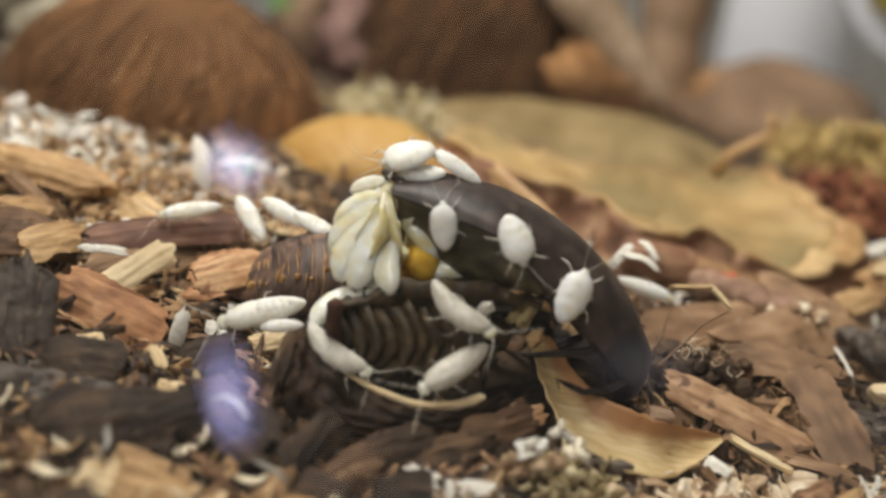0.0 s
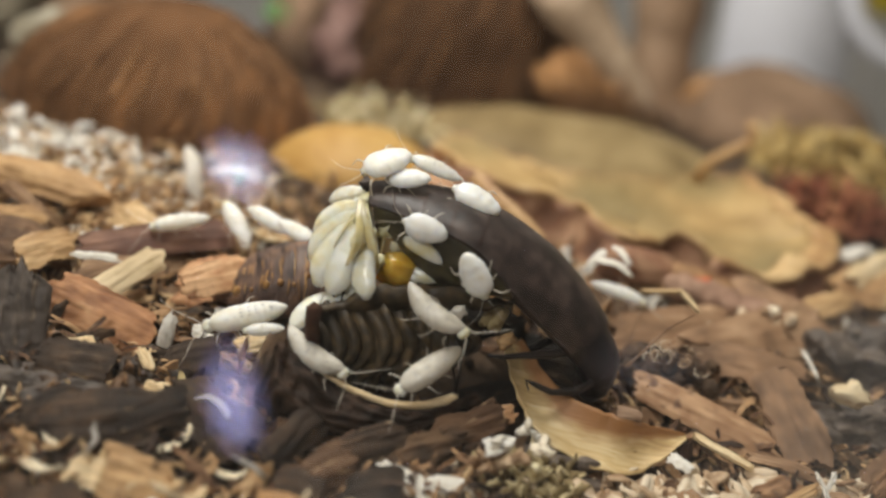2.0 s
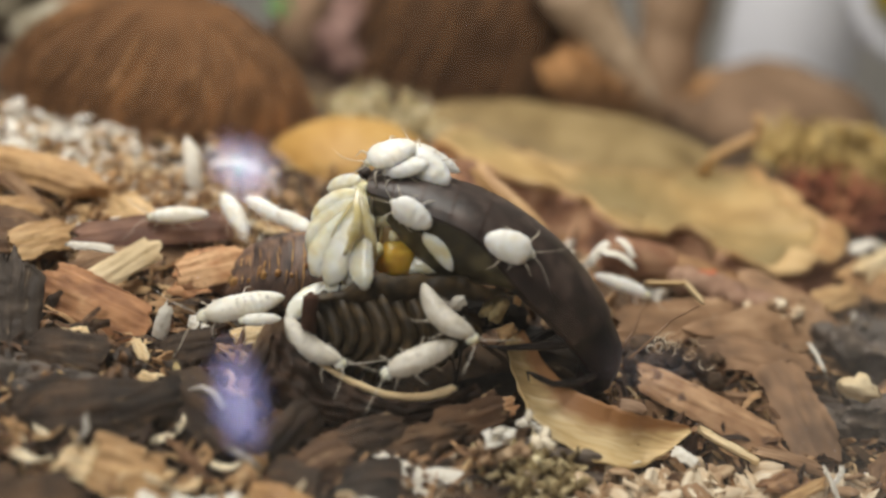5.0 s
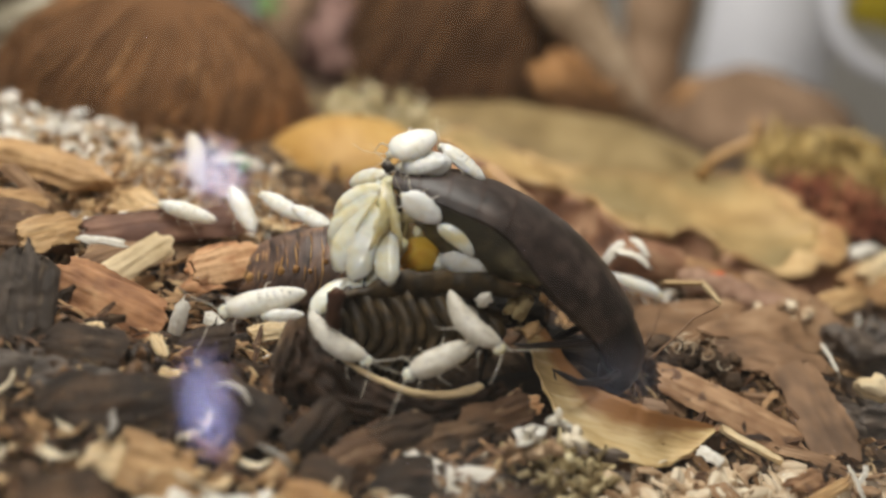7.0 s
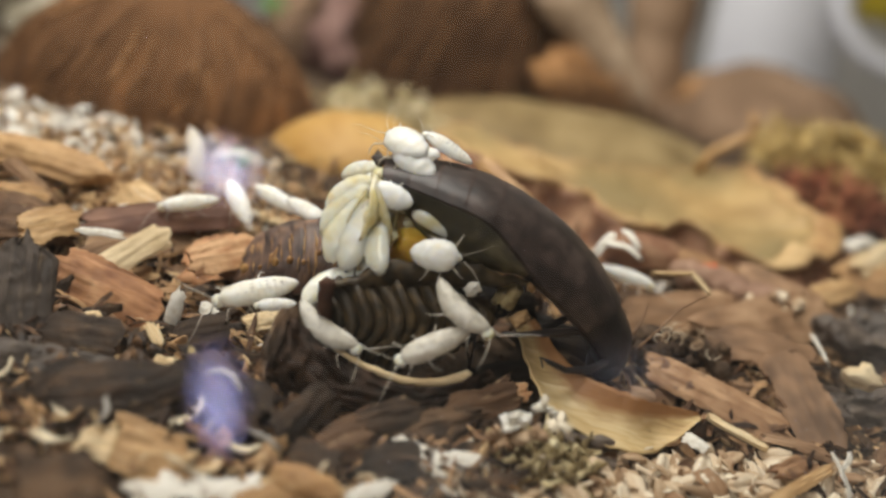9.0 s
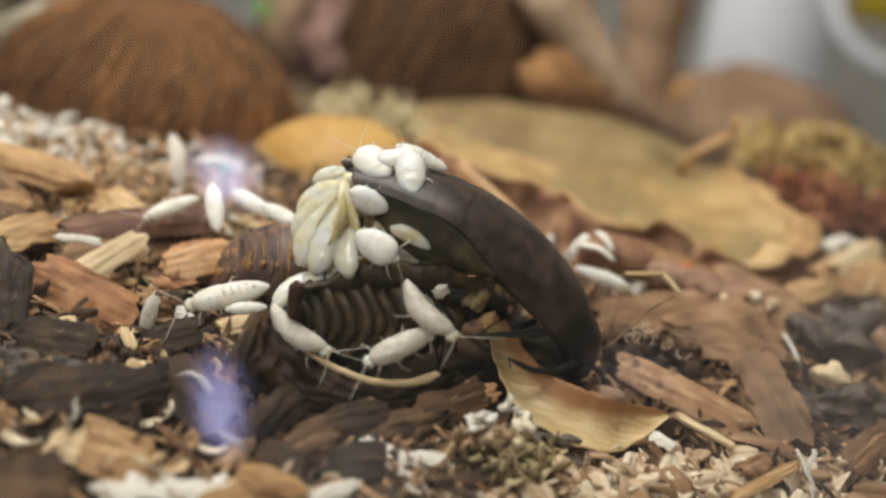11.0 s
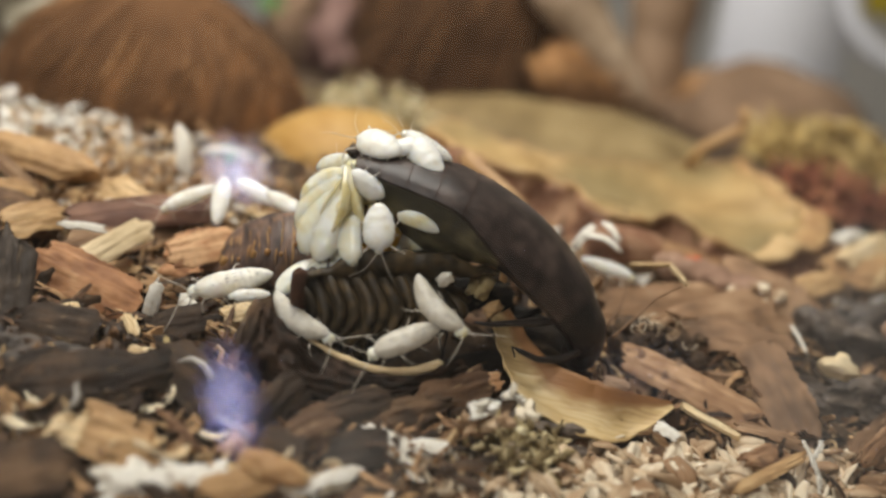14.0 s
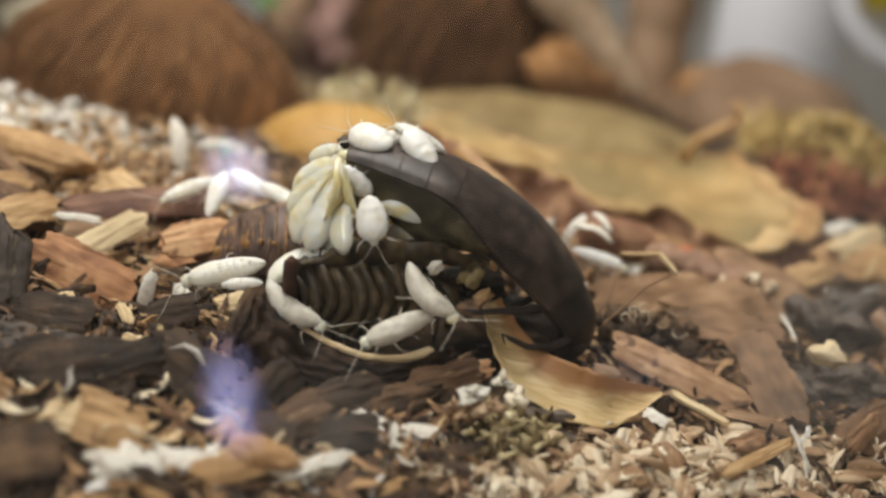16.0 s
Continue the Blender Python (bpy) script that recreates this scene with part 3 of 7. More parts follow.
# ---- background things ----
def dome(name, label, category, center, radii, material, seed, turn=(0, 0, 0), rough=0.05, cut=-0.45):
    """A rounded shell resting in the litter, its lower part sunk."""
    bm = bmesh.new()
    bmesh.ops.create_uvsphere(bm, u_segments=56, v_segments=32, radius=1)
    low = [v for v in bm.verts if v.co.z < cut]
    bmesh.ops.delete(bm, geom=low, context="VERTS")
    bmesh.ops.holes_fill(bm, edges=[e for e in bm.edges if e.is_boundary])
    for v in bm.verts:
        k = 1 + rough * noise.noise(v.co * 2.2 + Vector((seed, 0, 0))) + 0.35 * rough * noise.noise(Vector((v.co.x * 9, v.co.y * 9, v.co.z * 1.5 + seed)))
        v.co = Vector((v.co.x * radii[0] * k, v.co.y * radii[1] * k, v.co.z * radii[2] * k))
    ob = part(name, bm, material)
    ob.matrix_basis = at(*center, *turn)
    return tagged(ob, label, category)


def fibres(parent, radii, count, seed, material, spread=(0, math.tau), along=0.9):
    """Loose husk fibres that follow the shell."""
    r = random.Random(seed)
    bm = bmesh.new()
    for _ in range(count):
        a = r.uniform(*spread)
        z0 = r.uniform(-0.3, 0.7)
        z1 = min(0.95, z0 + r.uniform(0.15, 0.5) * along)
        path = []
        for i in range(5):
            z = z0 + (z1 - z0) * i / 4
            k = math.sqrt(max(0.02, 1 - z * z)) * (1.015 + 0.02 * math.sin(i * 2.1 + a * 7))
            path.append((radii[0] * k * math.cos(a + 0.03 * i), radii[1] * k * math.sin(a + 0.03 * i), radii[2] * z * 1.02))
        tube(bm, path, [0.12, 0.22, 0.25, 0.2, 0.08], 4)
    return part("loose_fibres", bm, material, parent, "loose coconut fibres")


coco = dome("coconut_half", "brown fibrous coconut half lying dome up", "coconut", (-65.5, 102.5, -9.0), (35.5, 33, 30), COCO, 1, rough=0.035, cut=-0.35)
fibres(coco, (35.5, 33, 30), 150, 3, FIBRE, (math.pi, math.tau))

big = holder("coconut_shell", "large dark brown coconut shell with a tan cut rim", "coconut")
shell = dome("husk", "dark fibrous husk", "", (-0.6, 221.3, -19.6), (44, 42, 60), COCO_DARK, 5, (0, 0, 15), rough=0.05, cut=-0.05)
shell.parent = big
fibres(shell, (44, 42, 60), 220, 4, FIBRE, (math.pi, math.tau))


def shell_edge():
    """The cut rim of the large shell and the torn fibre mat below it."""
    bm = bmesh.new()
    path = [Vector((22, 187, 31)), Vector((28, 186, 22)), Vector((35, 185, 14)), Vector((43.5, 184, 6)), Vector((51, 183, -1)), Vector((57.5, 182, -8))]
    tube(bm, path, [11.5, 10.0, 8.0, 6.4, 4.6, 3.2], 24)
    for v in bm.verts:
        v.co += Vector((1.4, 1.0, 1.2)) * noise.noise(v.co * 0.16) + Vector((0.5, 0.4, 0.5)) * noise.noise(v.co * 0.5)
    part("rim", bm, COCO_RIM, big, "smooth tan cut rim")
    bm = bmesh.new()
    lump(bm, (35.5, 181.0, -0.5), 10.6, 47, 0.16, 4, (1.45, 0.5, 0.9), Euler((0, 0.3, 0)))
    for v in bm.verts:
        v.co += Vector((0.6, 0.5, 0.7)) * noise.noise(Vector((v.co.x * 0.15, v.co.y, v.co.z * 0.6)))
    part("torn_husk", bm, TORN, big, "torn orange-brown husk below the rim")
    r = random.Random(48)
    bm = bmesh.new()
    for _ in range(160):
        p = Vector((r.gauss(37, 6.5), r.uniform(173.5, 176.5), r.gauss(-2, 3.4)))
        h = Vector((r.gauss(0.9, 0.3), r.gauss(0, 0.2), r.gauss(-0.35, 0.5)))
        pts = [p]
        for _ in range(4):
            h = (h + Vector((r.gauss(0, 0.25), r.gauss(0, 0.15), r.gauss(0, 0.35)))).normalized()
            pts.append(pts[-1] + h * r.uniform(1.0, 2.4))
        tube(bm, pts, [0.12, 0.3, 0.32, 0.25, 0.1], 4)
    part("torn_fibres", bm, FIBRE, big, "loose orange-brown fibres")


shell_edge()


def log():
    bm = bmesh.new()
    rings = []
    for i in range(12):
        z = -6 + 7 * i
        r = 13.5 * (1 + 0.10 * noise.noise(Vector((i * 0.7, 2, 5)))) * (0.86 if i == 4 else 1)
        rings.append([(74.5 - 0.10 * z + r * math.cos(a * math.tau / 20) * (1 + 0.1 * noise.noise(Vector((a * 0.9, i * 0.4, 1)))),
                       284.5 + r * math.sin(a * math.tau / 20), z - 26) for a in range(20)])
    loft(bm, rings)
    tagged(part("wood_stump", bm, surface("stump_bark", (0.17, 0.095, 0.05), (0.33, 0.21, 0.125), (0.47, 0.32, 0.21), 0.12, (1, 1, 0.4), patch=0.04, rough=0.8, bump=0.6)),
           "upright tan-brown wooden stump", "stump")


log()
dome("husk_mound", "grey-brown rounded coconut husk in the litter", "coconut", (117.5, 265.7, -25.2), (40, 30, 25), MOUND, 9, rough=0.1, cut=-0.1)
dome("dried_fruit", "ochre dried fruit half lying dome up", "dried fruit", (-17.6, 85, -5.5), (18.8, 16, 11.9), OCHRE, 12, rough=0.07, cut=-0.1)


def open_husk():
    """The large dried fruit shell lying open: a golden hollow, a folded rim and a reddish outer wall."""
    thing = holder("dried_husk", "yellow-brown dried fruit husk lying open", "dried husk")
    knots = [Vector(p) for p in ((-1.7, 86.9, 6.0), (12.1, 66.4, 8.2), (25.0, 62.8, 8.0), (32.8, 55.3, 7.0), (38.9, 54.5, 6.6), (46.6, 59.5, 6.4), (53.1, 56.6, 5.8), (59.4, 53.2, 5.4), (66.5, 54.4, 5.6), (74.4, 61.9, 6.0), (79.6, 71.4, 6.6),
                                 (76.6, 80.3, 7.2), (73.0, 93.4, 7.2), (69.0, 108.0, 6.0), (53.2, 104.4, 2.0), (33.3, 97.0, 2.0), (18.1, 95.5, 3.0), (4.9, 101.5, 4.0))]
    n, m = 168, len(knots)
    rim = []
    for i in range(n):
        f = i * m / n
        k, t = int(f), f - int(f)
        a, b, c, d = (knots[(k + o) % m] for o in (-1, 0, 1, 2))
        p = 0.5 * (2 * b + (c - a) * t + (2 * a - 5 * b + 4 * c - d) * t * t + (3 * b - a - 3 * c + d) * t ** 3)
        fold = Vector((noise.noise(p * 0.16), noise.noise(p * 0.16 + Vector((9, 0, 0))), 0.8 * noise.noise(p * 0.2 + Vector((0, 9, 0)))))
        rim.append(p + 1.9 * fold)
    mid = Vector((42.0, 79.0, 0.4))

    def ring(k, z, jitter=0.0, keep=1.0, lip=1.0):
        out = []
        for p in rim:
            far = min(1.0, max(0.0, (p.x - 58) / 12))
            q = mid + (p - mid) * k * (1 - 0.13 * lip * far * far * (3 - 2 * far))
            w = jitter * noise.noise(Vector((p.x * 0.22, p.y * 0.22, k * 3)))
            out.append(Vector((q.x + w, q.y + w, p.z * keep + z + 0.6 * w)))
        return out

    def skin(name, rings, material, label):
        """A closed thin skin over the rings."""
        under = [[p - Vector((0, 0, 0.7)) for p in r] for r in rings]
        bm = bmesh.new()
        loft(bm, rings + under[::-1] + [rings[0]], caps=False)
        bmesh.ops.remove_doubles(bm, verts=bm.verts, dist=1e-4)
        part(name, bm, material, thing, label)

    skin("hollow", [ring(0.01, 0.2, 0.0, 0.0), ring(0.2, 0.25, 0.5, 0.02), ring(0.35, 0.3, 0.8, 0.05), ring(0.48, 0.4, 1.0, 0.10), ring(0.6, 0.6, 1.2, 0.16), ring(0.7, 0.7, 1.3, 0.26), ring(0.78, 0.7, 1.4, 0.38),
                    ring(0.88, 0.5, 1.2, 0.62), ring(0.94, 0.3, 0.9, 0.86), ring(0.985, 0.0, 0.4, 0.98)], HUSK, "smooth yellow-tan inside")
    skin("rim", [ring(0.983, -0.1, 0.4, 0.98), ring(0.990, 0.25, 0.35, 1.0, 0.92), ring(0.995, 0.35, 0.5, 1.0, 0.6), ring(1.0, 0.25, 0.7, 1.0, 0.3), ring(1.008, 0.0, 0.8, 1.0, 0.1), ring(1.012, -0.5, 0.9, 1.0, 0.0)], HUSK_LIP, "pale golden folded rim")
    skin("outer_wall", [ring(1.011, -0.45, 0.9, 1.0, 0.0), ring(1.004, -1.2, 1.8, 0.95, 0.0), ring(1.005, -1.0, 2.6, 0.7, 0.0), ring(1.03, -1.0, 3.2, 0.45, 0.0), ring(1.10, -1.2, 2.4, 0.2, 0.0), ring(1.2, -3.5, 1.0, 0.0, 0.0)], HUSK_OUT, "wrinkled reddish-brown outside")
    bm = bmesh.new()
    tube(bm, [(57.0, 105, 3.0), (58.6, 104, 8.2), (62.6, 104, 11.6), (65.6, 104, 13.8), (66.4, 104, 16.3), (64.6, 104, 18.6)], [1.3, 1.1, 1.0, 1.0, 1.0, 0.9], 9)
    part("stem", bm, HUSK_LIP, thing, "curled olive-tan stem")


open_husk()


def husk_sheet():
    """The long smooth olive-tan husk piece that lies behind the open one."""
    bm = bmesh.new()
    front = [Vector(p) for p in ((-10, 123, -6), (6, 117, -5.5), (20, 113, -5), (38, 115, -4.5), (56, 120, -4.5), (68, 132, -5))]
    back = [Vector(p) for p in ((-10, 134, -4), (0, 141, -2.2), (14, 147, -1.2), (30, 151, -1.2), (49, 155, -2), (68, 148, -4))]

    def along(pts, u):
        f = u * (len(pts) - 1)
        i = min(int(f), len(pts) - 2)
        t = f - i
        a, b, c, d = pts[max(i - 1, 0)], pts[i], pts[i + 1], pts[min(i + 2, len(pts) - 1)]
        return 0.5 * (2 * b + (c - a) * t + (2 * a - 5 * b + 4 * c - d) * t * t + (3 * b - a - 3 * c + d) * t ** 3)

    rings = []
    for i in range(49):
        u = i / 48
        p, q = along(front, u), along(back, u)
        up, low = [], []
        for j in range(15):
            v = j / 14
            w = p.lerp(q, v) + Vector((0, 0, 3.2 * math.sin(math.pi * (0.08 + 0.8 * v)) * (0.4 + 0.6 * math.sin(math.pi * u))))
            w += Vector((0.5, 0.6, 0.8)) * noise.noise(Vector((u * 7, v * 2.5, 3))) + Vector((0.2, 0.9, 0.3)) * noise.noise(Vector((u * 20, 5, v * 2))) * (1 - v)
            up.append(w)
            low.append(w - Vector((0, 0, 1.1 + 0.5 * v)))
        rings.append(up + low[::-1])
    loft(bm, rings)
    tagged(part("dried_husk", bm, HUSK_OLIVE), "long olive-tan dried husk piece with a curled edge", "dried husk")


husk_sheet()


def back_things():
    a, b = Vector((130.7, 445.5, -44.1)), Vector((204.9, 451.4, -30.7))
    turn = math.degrees(math.atan2(b.y - a.y, b.x - a.x))
    bm = bmesh.new()
    box(bm, (0, 0, -90), ((b - a).length, 4, 200))
    bmesh.ops.bevel(bm, geom=bm.edges[:], offset=1, segments=2, affect="EDGES")
    ob = tagged(part("plastic_board", bm, PAPER), "light grey plastic board leaning behind the litter", "board")
    ob.matrix_basis = at(a.x, a.y, a.z, -20, 0, turn)
    bm = bmesh.new()
    tube(bm, [(187.2, 453.0, 22.4), (191.4, 445.7, 6.0), (197.3, 441.2, -4.3), (207.8, 437.6, -12.4), (221.4, 435.5, -17.2), (240.6, 434.5, -19.4)], 5.0, 10)
    tagged(part("hose", bm, PAPER), "pale grey curved plastic hose", "hose")
    c = Vector((211.7, 475.3, -1.2))
    bm = bmesh.new()
    box(bm, (0, 0, 0), (90, 8, 90))
    bmesh.ops.bevel(bm, geom=bm.edges[:], offset=2, segments=2, affect="EDGES")
    ob = tagged(part("yellow_box", bm, YELLOW), "yellow plastic box behind the hose", "box")
    ob.matrix_basis = at(c.x, c.y, c.z, 0, 0, turn)
    for k, (x, y, z, s, mat, nm) in enumerate(((-41.9, 199.2, -7.9, 9, MAUVE, "mauve"), (-41.2, 208.8, 1.5, 8, MAUVE, "mauve"), (-56.5, 225.4, -10.5, 16, MOUND, "grey-brown"), (-112, 160, -2, 18, MOUND, "grey-brown"),
                                               (-125, 150, 10, 18, BARK_GREY, "grey-olive"), (85.7, 262, -14.5, 5.5, TORN, "orange-brown"))):
        bm = bmesh.new()
        lump(bm, (0, 0, 0), s, 60 + k, 0.35, 3, (0.8, 0.9, 1.3), Euler((0, 0, k)))
        ob = tagged(part("bark_chunk", bm, mat), f"{nm} rough bark chunk standing behind the coconuts", "bark chunk")
        ob.matrix_basis = at(x, y, z)
    for k, (x, y, z) in enumerate(((-58.6, 183.6, 6.2), (-59.0, 180.5, 4.1), (-56.3, 186.1, 7.1), (-106, 60, 2), (-38, 60, 2), (-36, 58, 1.4))):
        bm = chip_mesh(90 + k, 9 if k < 3 else 4, 5 if k < 3 else 3, 0.3, 0.5, 0.4)
        ob = tagged(part("leaf_piece", bm, GREEN_BIT), "small piece of green leaf in the litter", "leaf")
        ob.matrix_basis = at(x, y, z, 40 * k, 30, 50 * k)


back_things()


def moss(name, label, material, center, radius, height, count, seed, thick=0.35, reach=1.0):
    r = random.Random(seed)
    bm = bmesh.new()
    for _ in range(count):
        a, d = r.uniform(0, 6.3), radius * math.sqrt(r.random())
        x, y, z = d * math.cos(a), d * math.sin(a) * 0.8, r.uniform(0, height * (1 - 0.6 * d / radius))
        path = [(x, y, z)]
        h = Vector((r.uniform(-1, 1), r.uniform(-1, 1), r.uniform(-0.3, 0.9)))
        for _ in range(4):
            h = (h + 0.7 * Vector((r.uniform(-1, 1), r.uniform(-1, 1), r.uniform(-0.8, 0.8)))).normalized()
            path.append(tuple(Vector(path[-1]) + h * r.uniform(1.0, 2.2) * reach))
        tube(bm, path, [thick, thick * 1.6, thick * 1.3, thick, thick * 0.5], 4)
    ob = tagged(part(name, bm, material), label, "moss", kind="stuff")
    ob.matrix_basis = at(*center)


moss("dry_moss", "pale dry moss tuft between the coconuts", MOSS_PALE, (-19, 125, -6), 14, 6, 120, 1, 0.4)
moss("dry_moss", "ochre dry moss beside the husk", MOSS_OCHRE, (100, 138, 0), 22, 12, 420, 2, 0.5)
moss("red_moss", "rusty red dry moss beside the husk", MOSS_RED, (93, 109, -1), 15, 7, 260, 3, 0.5)
moss("wet_moss", "olive-brown wet moss beside the wood shaving", MOSS_WET, (19.4, -13.8, 0.3), 6.5, 0.9, 150, 4, 0.36, 0.4)


# ---- the large cockroach ----
ADULT = at(12.75, 8.26, 15.45, -10.97, 26.33, -6.20)
ARC, REACH = 34.0, radians(39.5)


def spine(s):
    """The crest at s (tail 0, head 1): its place and the outward way."""
    a = REACH * (2 * s - 1)
    out = Vector((math.sin(a), 0, math.cos(a)))
    sink = 3.6 * max(0.0, (s - 0.90) / 0.16) ** 2
    return (ARC - sink) * out - Vector((0, 0, ARC * math.cos(REACH))), out


def slimmer(s):
    """How the body narrows from the thorax to the head."""
    f = min(1.0, max(0.0, (s - 0.55) / 0.55))
    return 1 - 0.25 * f * f * (3 - 2 * f) - 0.35 * max(0.0, (s - 0.93) / 0.11) ** 2


def half_width(s):
    return (2.6 + 7.2 * math.sin(math.pi * min(1, max(0, 0.10 + 0.80 * s))) ** 0.8) * slimmer(s)


def plate_depth(s):
    return (1.5 + 5.6 * math.sin(math.pi * min(1, 0.04 + 0.66 * s)) ** 1.1) * slimmer(s) * (1 - 0.25 * math.exp(-((s - 0.32) / 0.14) ** 2))


def tergite(s0, s1, lift0, lift1, rows=5, cols=18, thick=0.5, grow=1.0):
    bm = bmesh.new()
    sheets = []
    for side in (0, 1):
        grid = []
        for i in range(rows + 1):
            s = s0 + (s1 - s0) * i / rows
            c, out = spine(s)
            lift = lift0 + (lift1 - lift0) * i / rows - side * thick
            line = []
            for j in range(cols + 1):
                a = radians(86) * (2 * j / cols - 1)
                bumpy = 0.10 * noise.noise(Vector((s * 22, a * 3.2, 1.7)))
                y = (half_width(s) * grow + lift) * math.sin(a)
                line.append(bm.verts.new(c + Vector((0, y, 0)) + out * (lift + bumpy - plate_depth(s) * (1 - math.cos(a)))))
            grid.append(line)
        sheets.append(grid)
    t, u = sheets
    rims = []
    for i in range(rows):
        for j in range(cols):
            bm.faces.new((t[i][j], t[i + 1][j], t[i + 1][j + 1], t[i][j + 1]))
            bm.faces.new((u[i][j], u[i][j + 1], u[i + 1][j + 1], u[i + 1][j]))
        rims.append(bm.faces.new((t[i][0], u[i][0], u[i + 1][0], t[i + 1][0])))
        rims.append(bm.faces.new((t[i][cols], t[i + 1][cols], u[i + 1][cols], u[i][cols])))
    for j in range(cols):
        rims.append(bm.faces.new((t[0][j], t[0][j + 1], u[0][j + 1], u[0][j])))
        rims.append(bm.faces.new((t[rows][j], u[rows][j], u[rows][j + 1], t[rows][j + 1])))
    for f in rims:
        for e in f.edges:
            e.smooth = False
    return bm


def inside(p):
    return ADULT.inverted() @ (Vector(p) * MM) / MM


def adult():
    roach = holder("cockroach", "large dark brown cockroach arched over its brood", "cockroach", m=ADULT)
    edges = [0.0, 0.075, 0.16, 0.25, 0.345, 0.44]
    for a, b in zip(edges, edges[1:]):
        part("tergite", tergite(a, b + 0.02, 0.045, -0.015), SHELL, roach)
        if a > 0.4:
            continue
        bm = bmesh.new()
        path = []
        for j in range(19):
            ang = radians(84) * (2 * j / 18 - 1)
            c, out = spine(a)
            path.append(c + Vector((0, (half_width(a) + 0.2) * math.sin(ang), 0)) + out * (0.05 - plate_depth(a) * (1 - math.cos(ang))))
        tube(bm, path, 0.04, 6)
        part("tergite_margin", bm, SHELL_EDGE, roach, "rusty hind margin of a segment")
    part("thorax_plate", tergite(0.43, 0.82, 0.05, 0.0, 14, 24), SHELL, roach)
    part("pronotum", tergite(0.80, 1.035, -0.45, -0.1, 18, 24, 0.35, 1.0), SHELL_HEAD, roach, "smooth dark shield behind the head")
    # belly, from edge to edge below the plates
    bm = bmesh.new()
    rings = []
    for i in range(25):
        s = 0.012 + 0.95 * i / 24
        c, out = spine(s)
        w, d = half_width(s) * 0.95, plate_depth(s)
        thin = min(1.0, max(0.0, (s - 0.42) / 0.2))
        deep = 1.2 + 4.6 * (1 - 0.8 * thin) * math.sin(math.pi * min(1, 0.25 + 1.35 * s)) ** 0.9 + 4.4 * math.exp(-((s - 0.30) / 0.17) ** 2) + 0.15 * (1 if i % 3 == 0 else 0)
        ring = []
        for k in range(24):
            a = k * math.tau / 24
            z = -d * 0.97 + (d * 0.9 if math.sin(a) > 0 else deep) * math.sin(a)
            ring.append(c + Vector((0, w * math.cos(a), 0)) + out * z)
        rings.append(ring)
    loft(bm, rings[:14])
    part("belly", bm, BELLY, roach, "dark olive soft underside")
    bm = bmesh.new()
    loft(bm, rings[13:])
    part("breast", bm, SHELL_HEAD, roach, "black underside behind the head")
    # head
    bm = bmesh.new()
    c, out = spine(1.0)
    lump(bm, c - out * 3.4, 2.5, 5, 0.06, 3, (1.0, 1.35, 1.0), Euler((0, 0.6, 0)))
    head = part("head", bm, SHELL_HEAD, roach, "black tucked-down head")
    for sgn, pts in ((1, [(31.3, 4.9, 7.7), (33.9, 7.8, 9.4), (36.8, 11.0, 11.7), (40.2, 12.9, 13.5)]), (-1, [(30.6, 8.8, 6.7), (32.6, 12.6, 7.9), (33.5, 16.4, 8.9), (34.4, 18.9, 9.7)])):
        bm = bmesh.new()
        tube(bm, [inside(p) for p in pts], [0.22, 0.18, 0.15, 0.12], 5)
        part("antenna", bm, FEELER, head)
    # legs
    for pts in (
        [(23.5, 1.7, 10.4), (20.2, 0.4, 9.9), (16.5, -0.8, 9.6), (14.3, -1.1, 9.1), (12.4, -2.0, 9.5)],
        [(26.7, 1.1, 6.6), (24.4, -1.3, 6.2), (21.2, -3.2, 6.6), (18.8, -3.9, 7.7), (17.6, -3.7, 8.0), (18.2, -4.2, 6.9)],
        [(22.2, 9.5, 8.1), (18.0, 8.1, 5.2), (17.1, 5.6, 1.8), (14.9, 4.2, 1.2)],
    ):
        bm = bmesh.new()
        tube(bm, [inside(p) for p in pts], [0.5, 0.6, 0.42, 0.35, 0.2, 0.12][: len(pts)], 8)
        for k in range(5):
            f = 0.3 + 0.12 * k
            i = min(len(pts) - 2, int(f * (len(pts) - 1)))
            p = Vector(pts[i]).lerp(Vector(pts[i + 1]), f * (len(pts) - 1) - i)
            tube(bm, [inside(p), inside(p + Vector((0.3, -0.5, -0.4)))], [0.08, 0.02], 4)
        part("leg", bm, SHELL_HEAD, roach)
    rs = random.Random(77)
    for _ in range(8):
        bm = bmesh.new()
        s, a = rs.uniform(0.42, 0.88), radians(rs.uniform(-70, 40))
        c, out = spine(s)
        lump(bm, c + Vector((0, half_width(s) * math.sin(a), 0)) + out * (0.08 - plate_depth(s) * (1 - math.cos(a))), rs.uniform(0.05, 0.13), rs.randrange(99), 0.4, 1)
        part("dust_speck", bm, SHRED_GREY, roach, "pale dust speck on the shell")
    bm = bmesh.new()
    for k in range(4):
        c, out = spine(0.0)
        tube(bm, [c + Vector((0, -2 + k, -1)), c + Vector((-1.6, -3 + 2 * k, -0.6))], [0.5, 0.12], 6)
    part("tail_tip", bm, SHELL, roach)
    return roach


roach = adult()


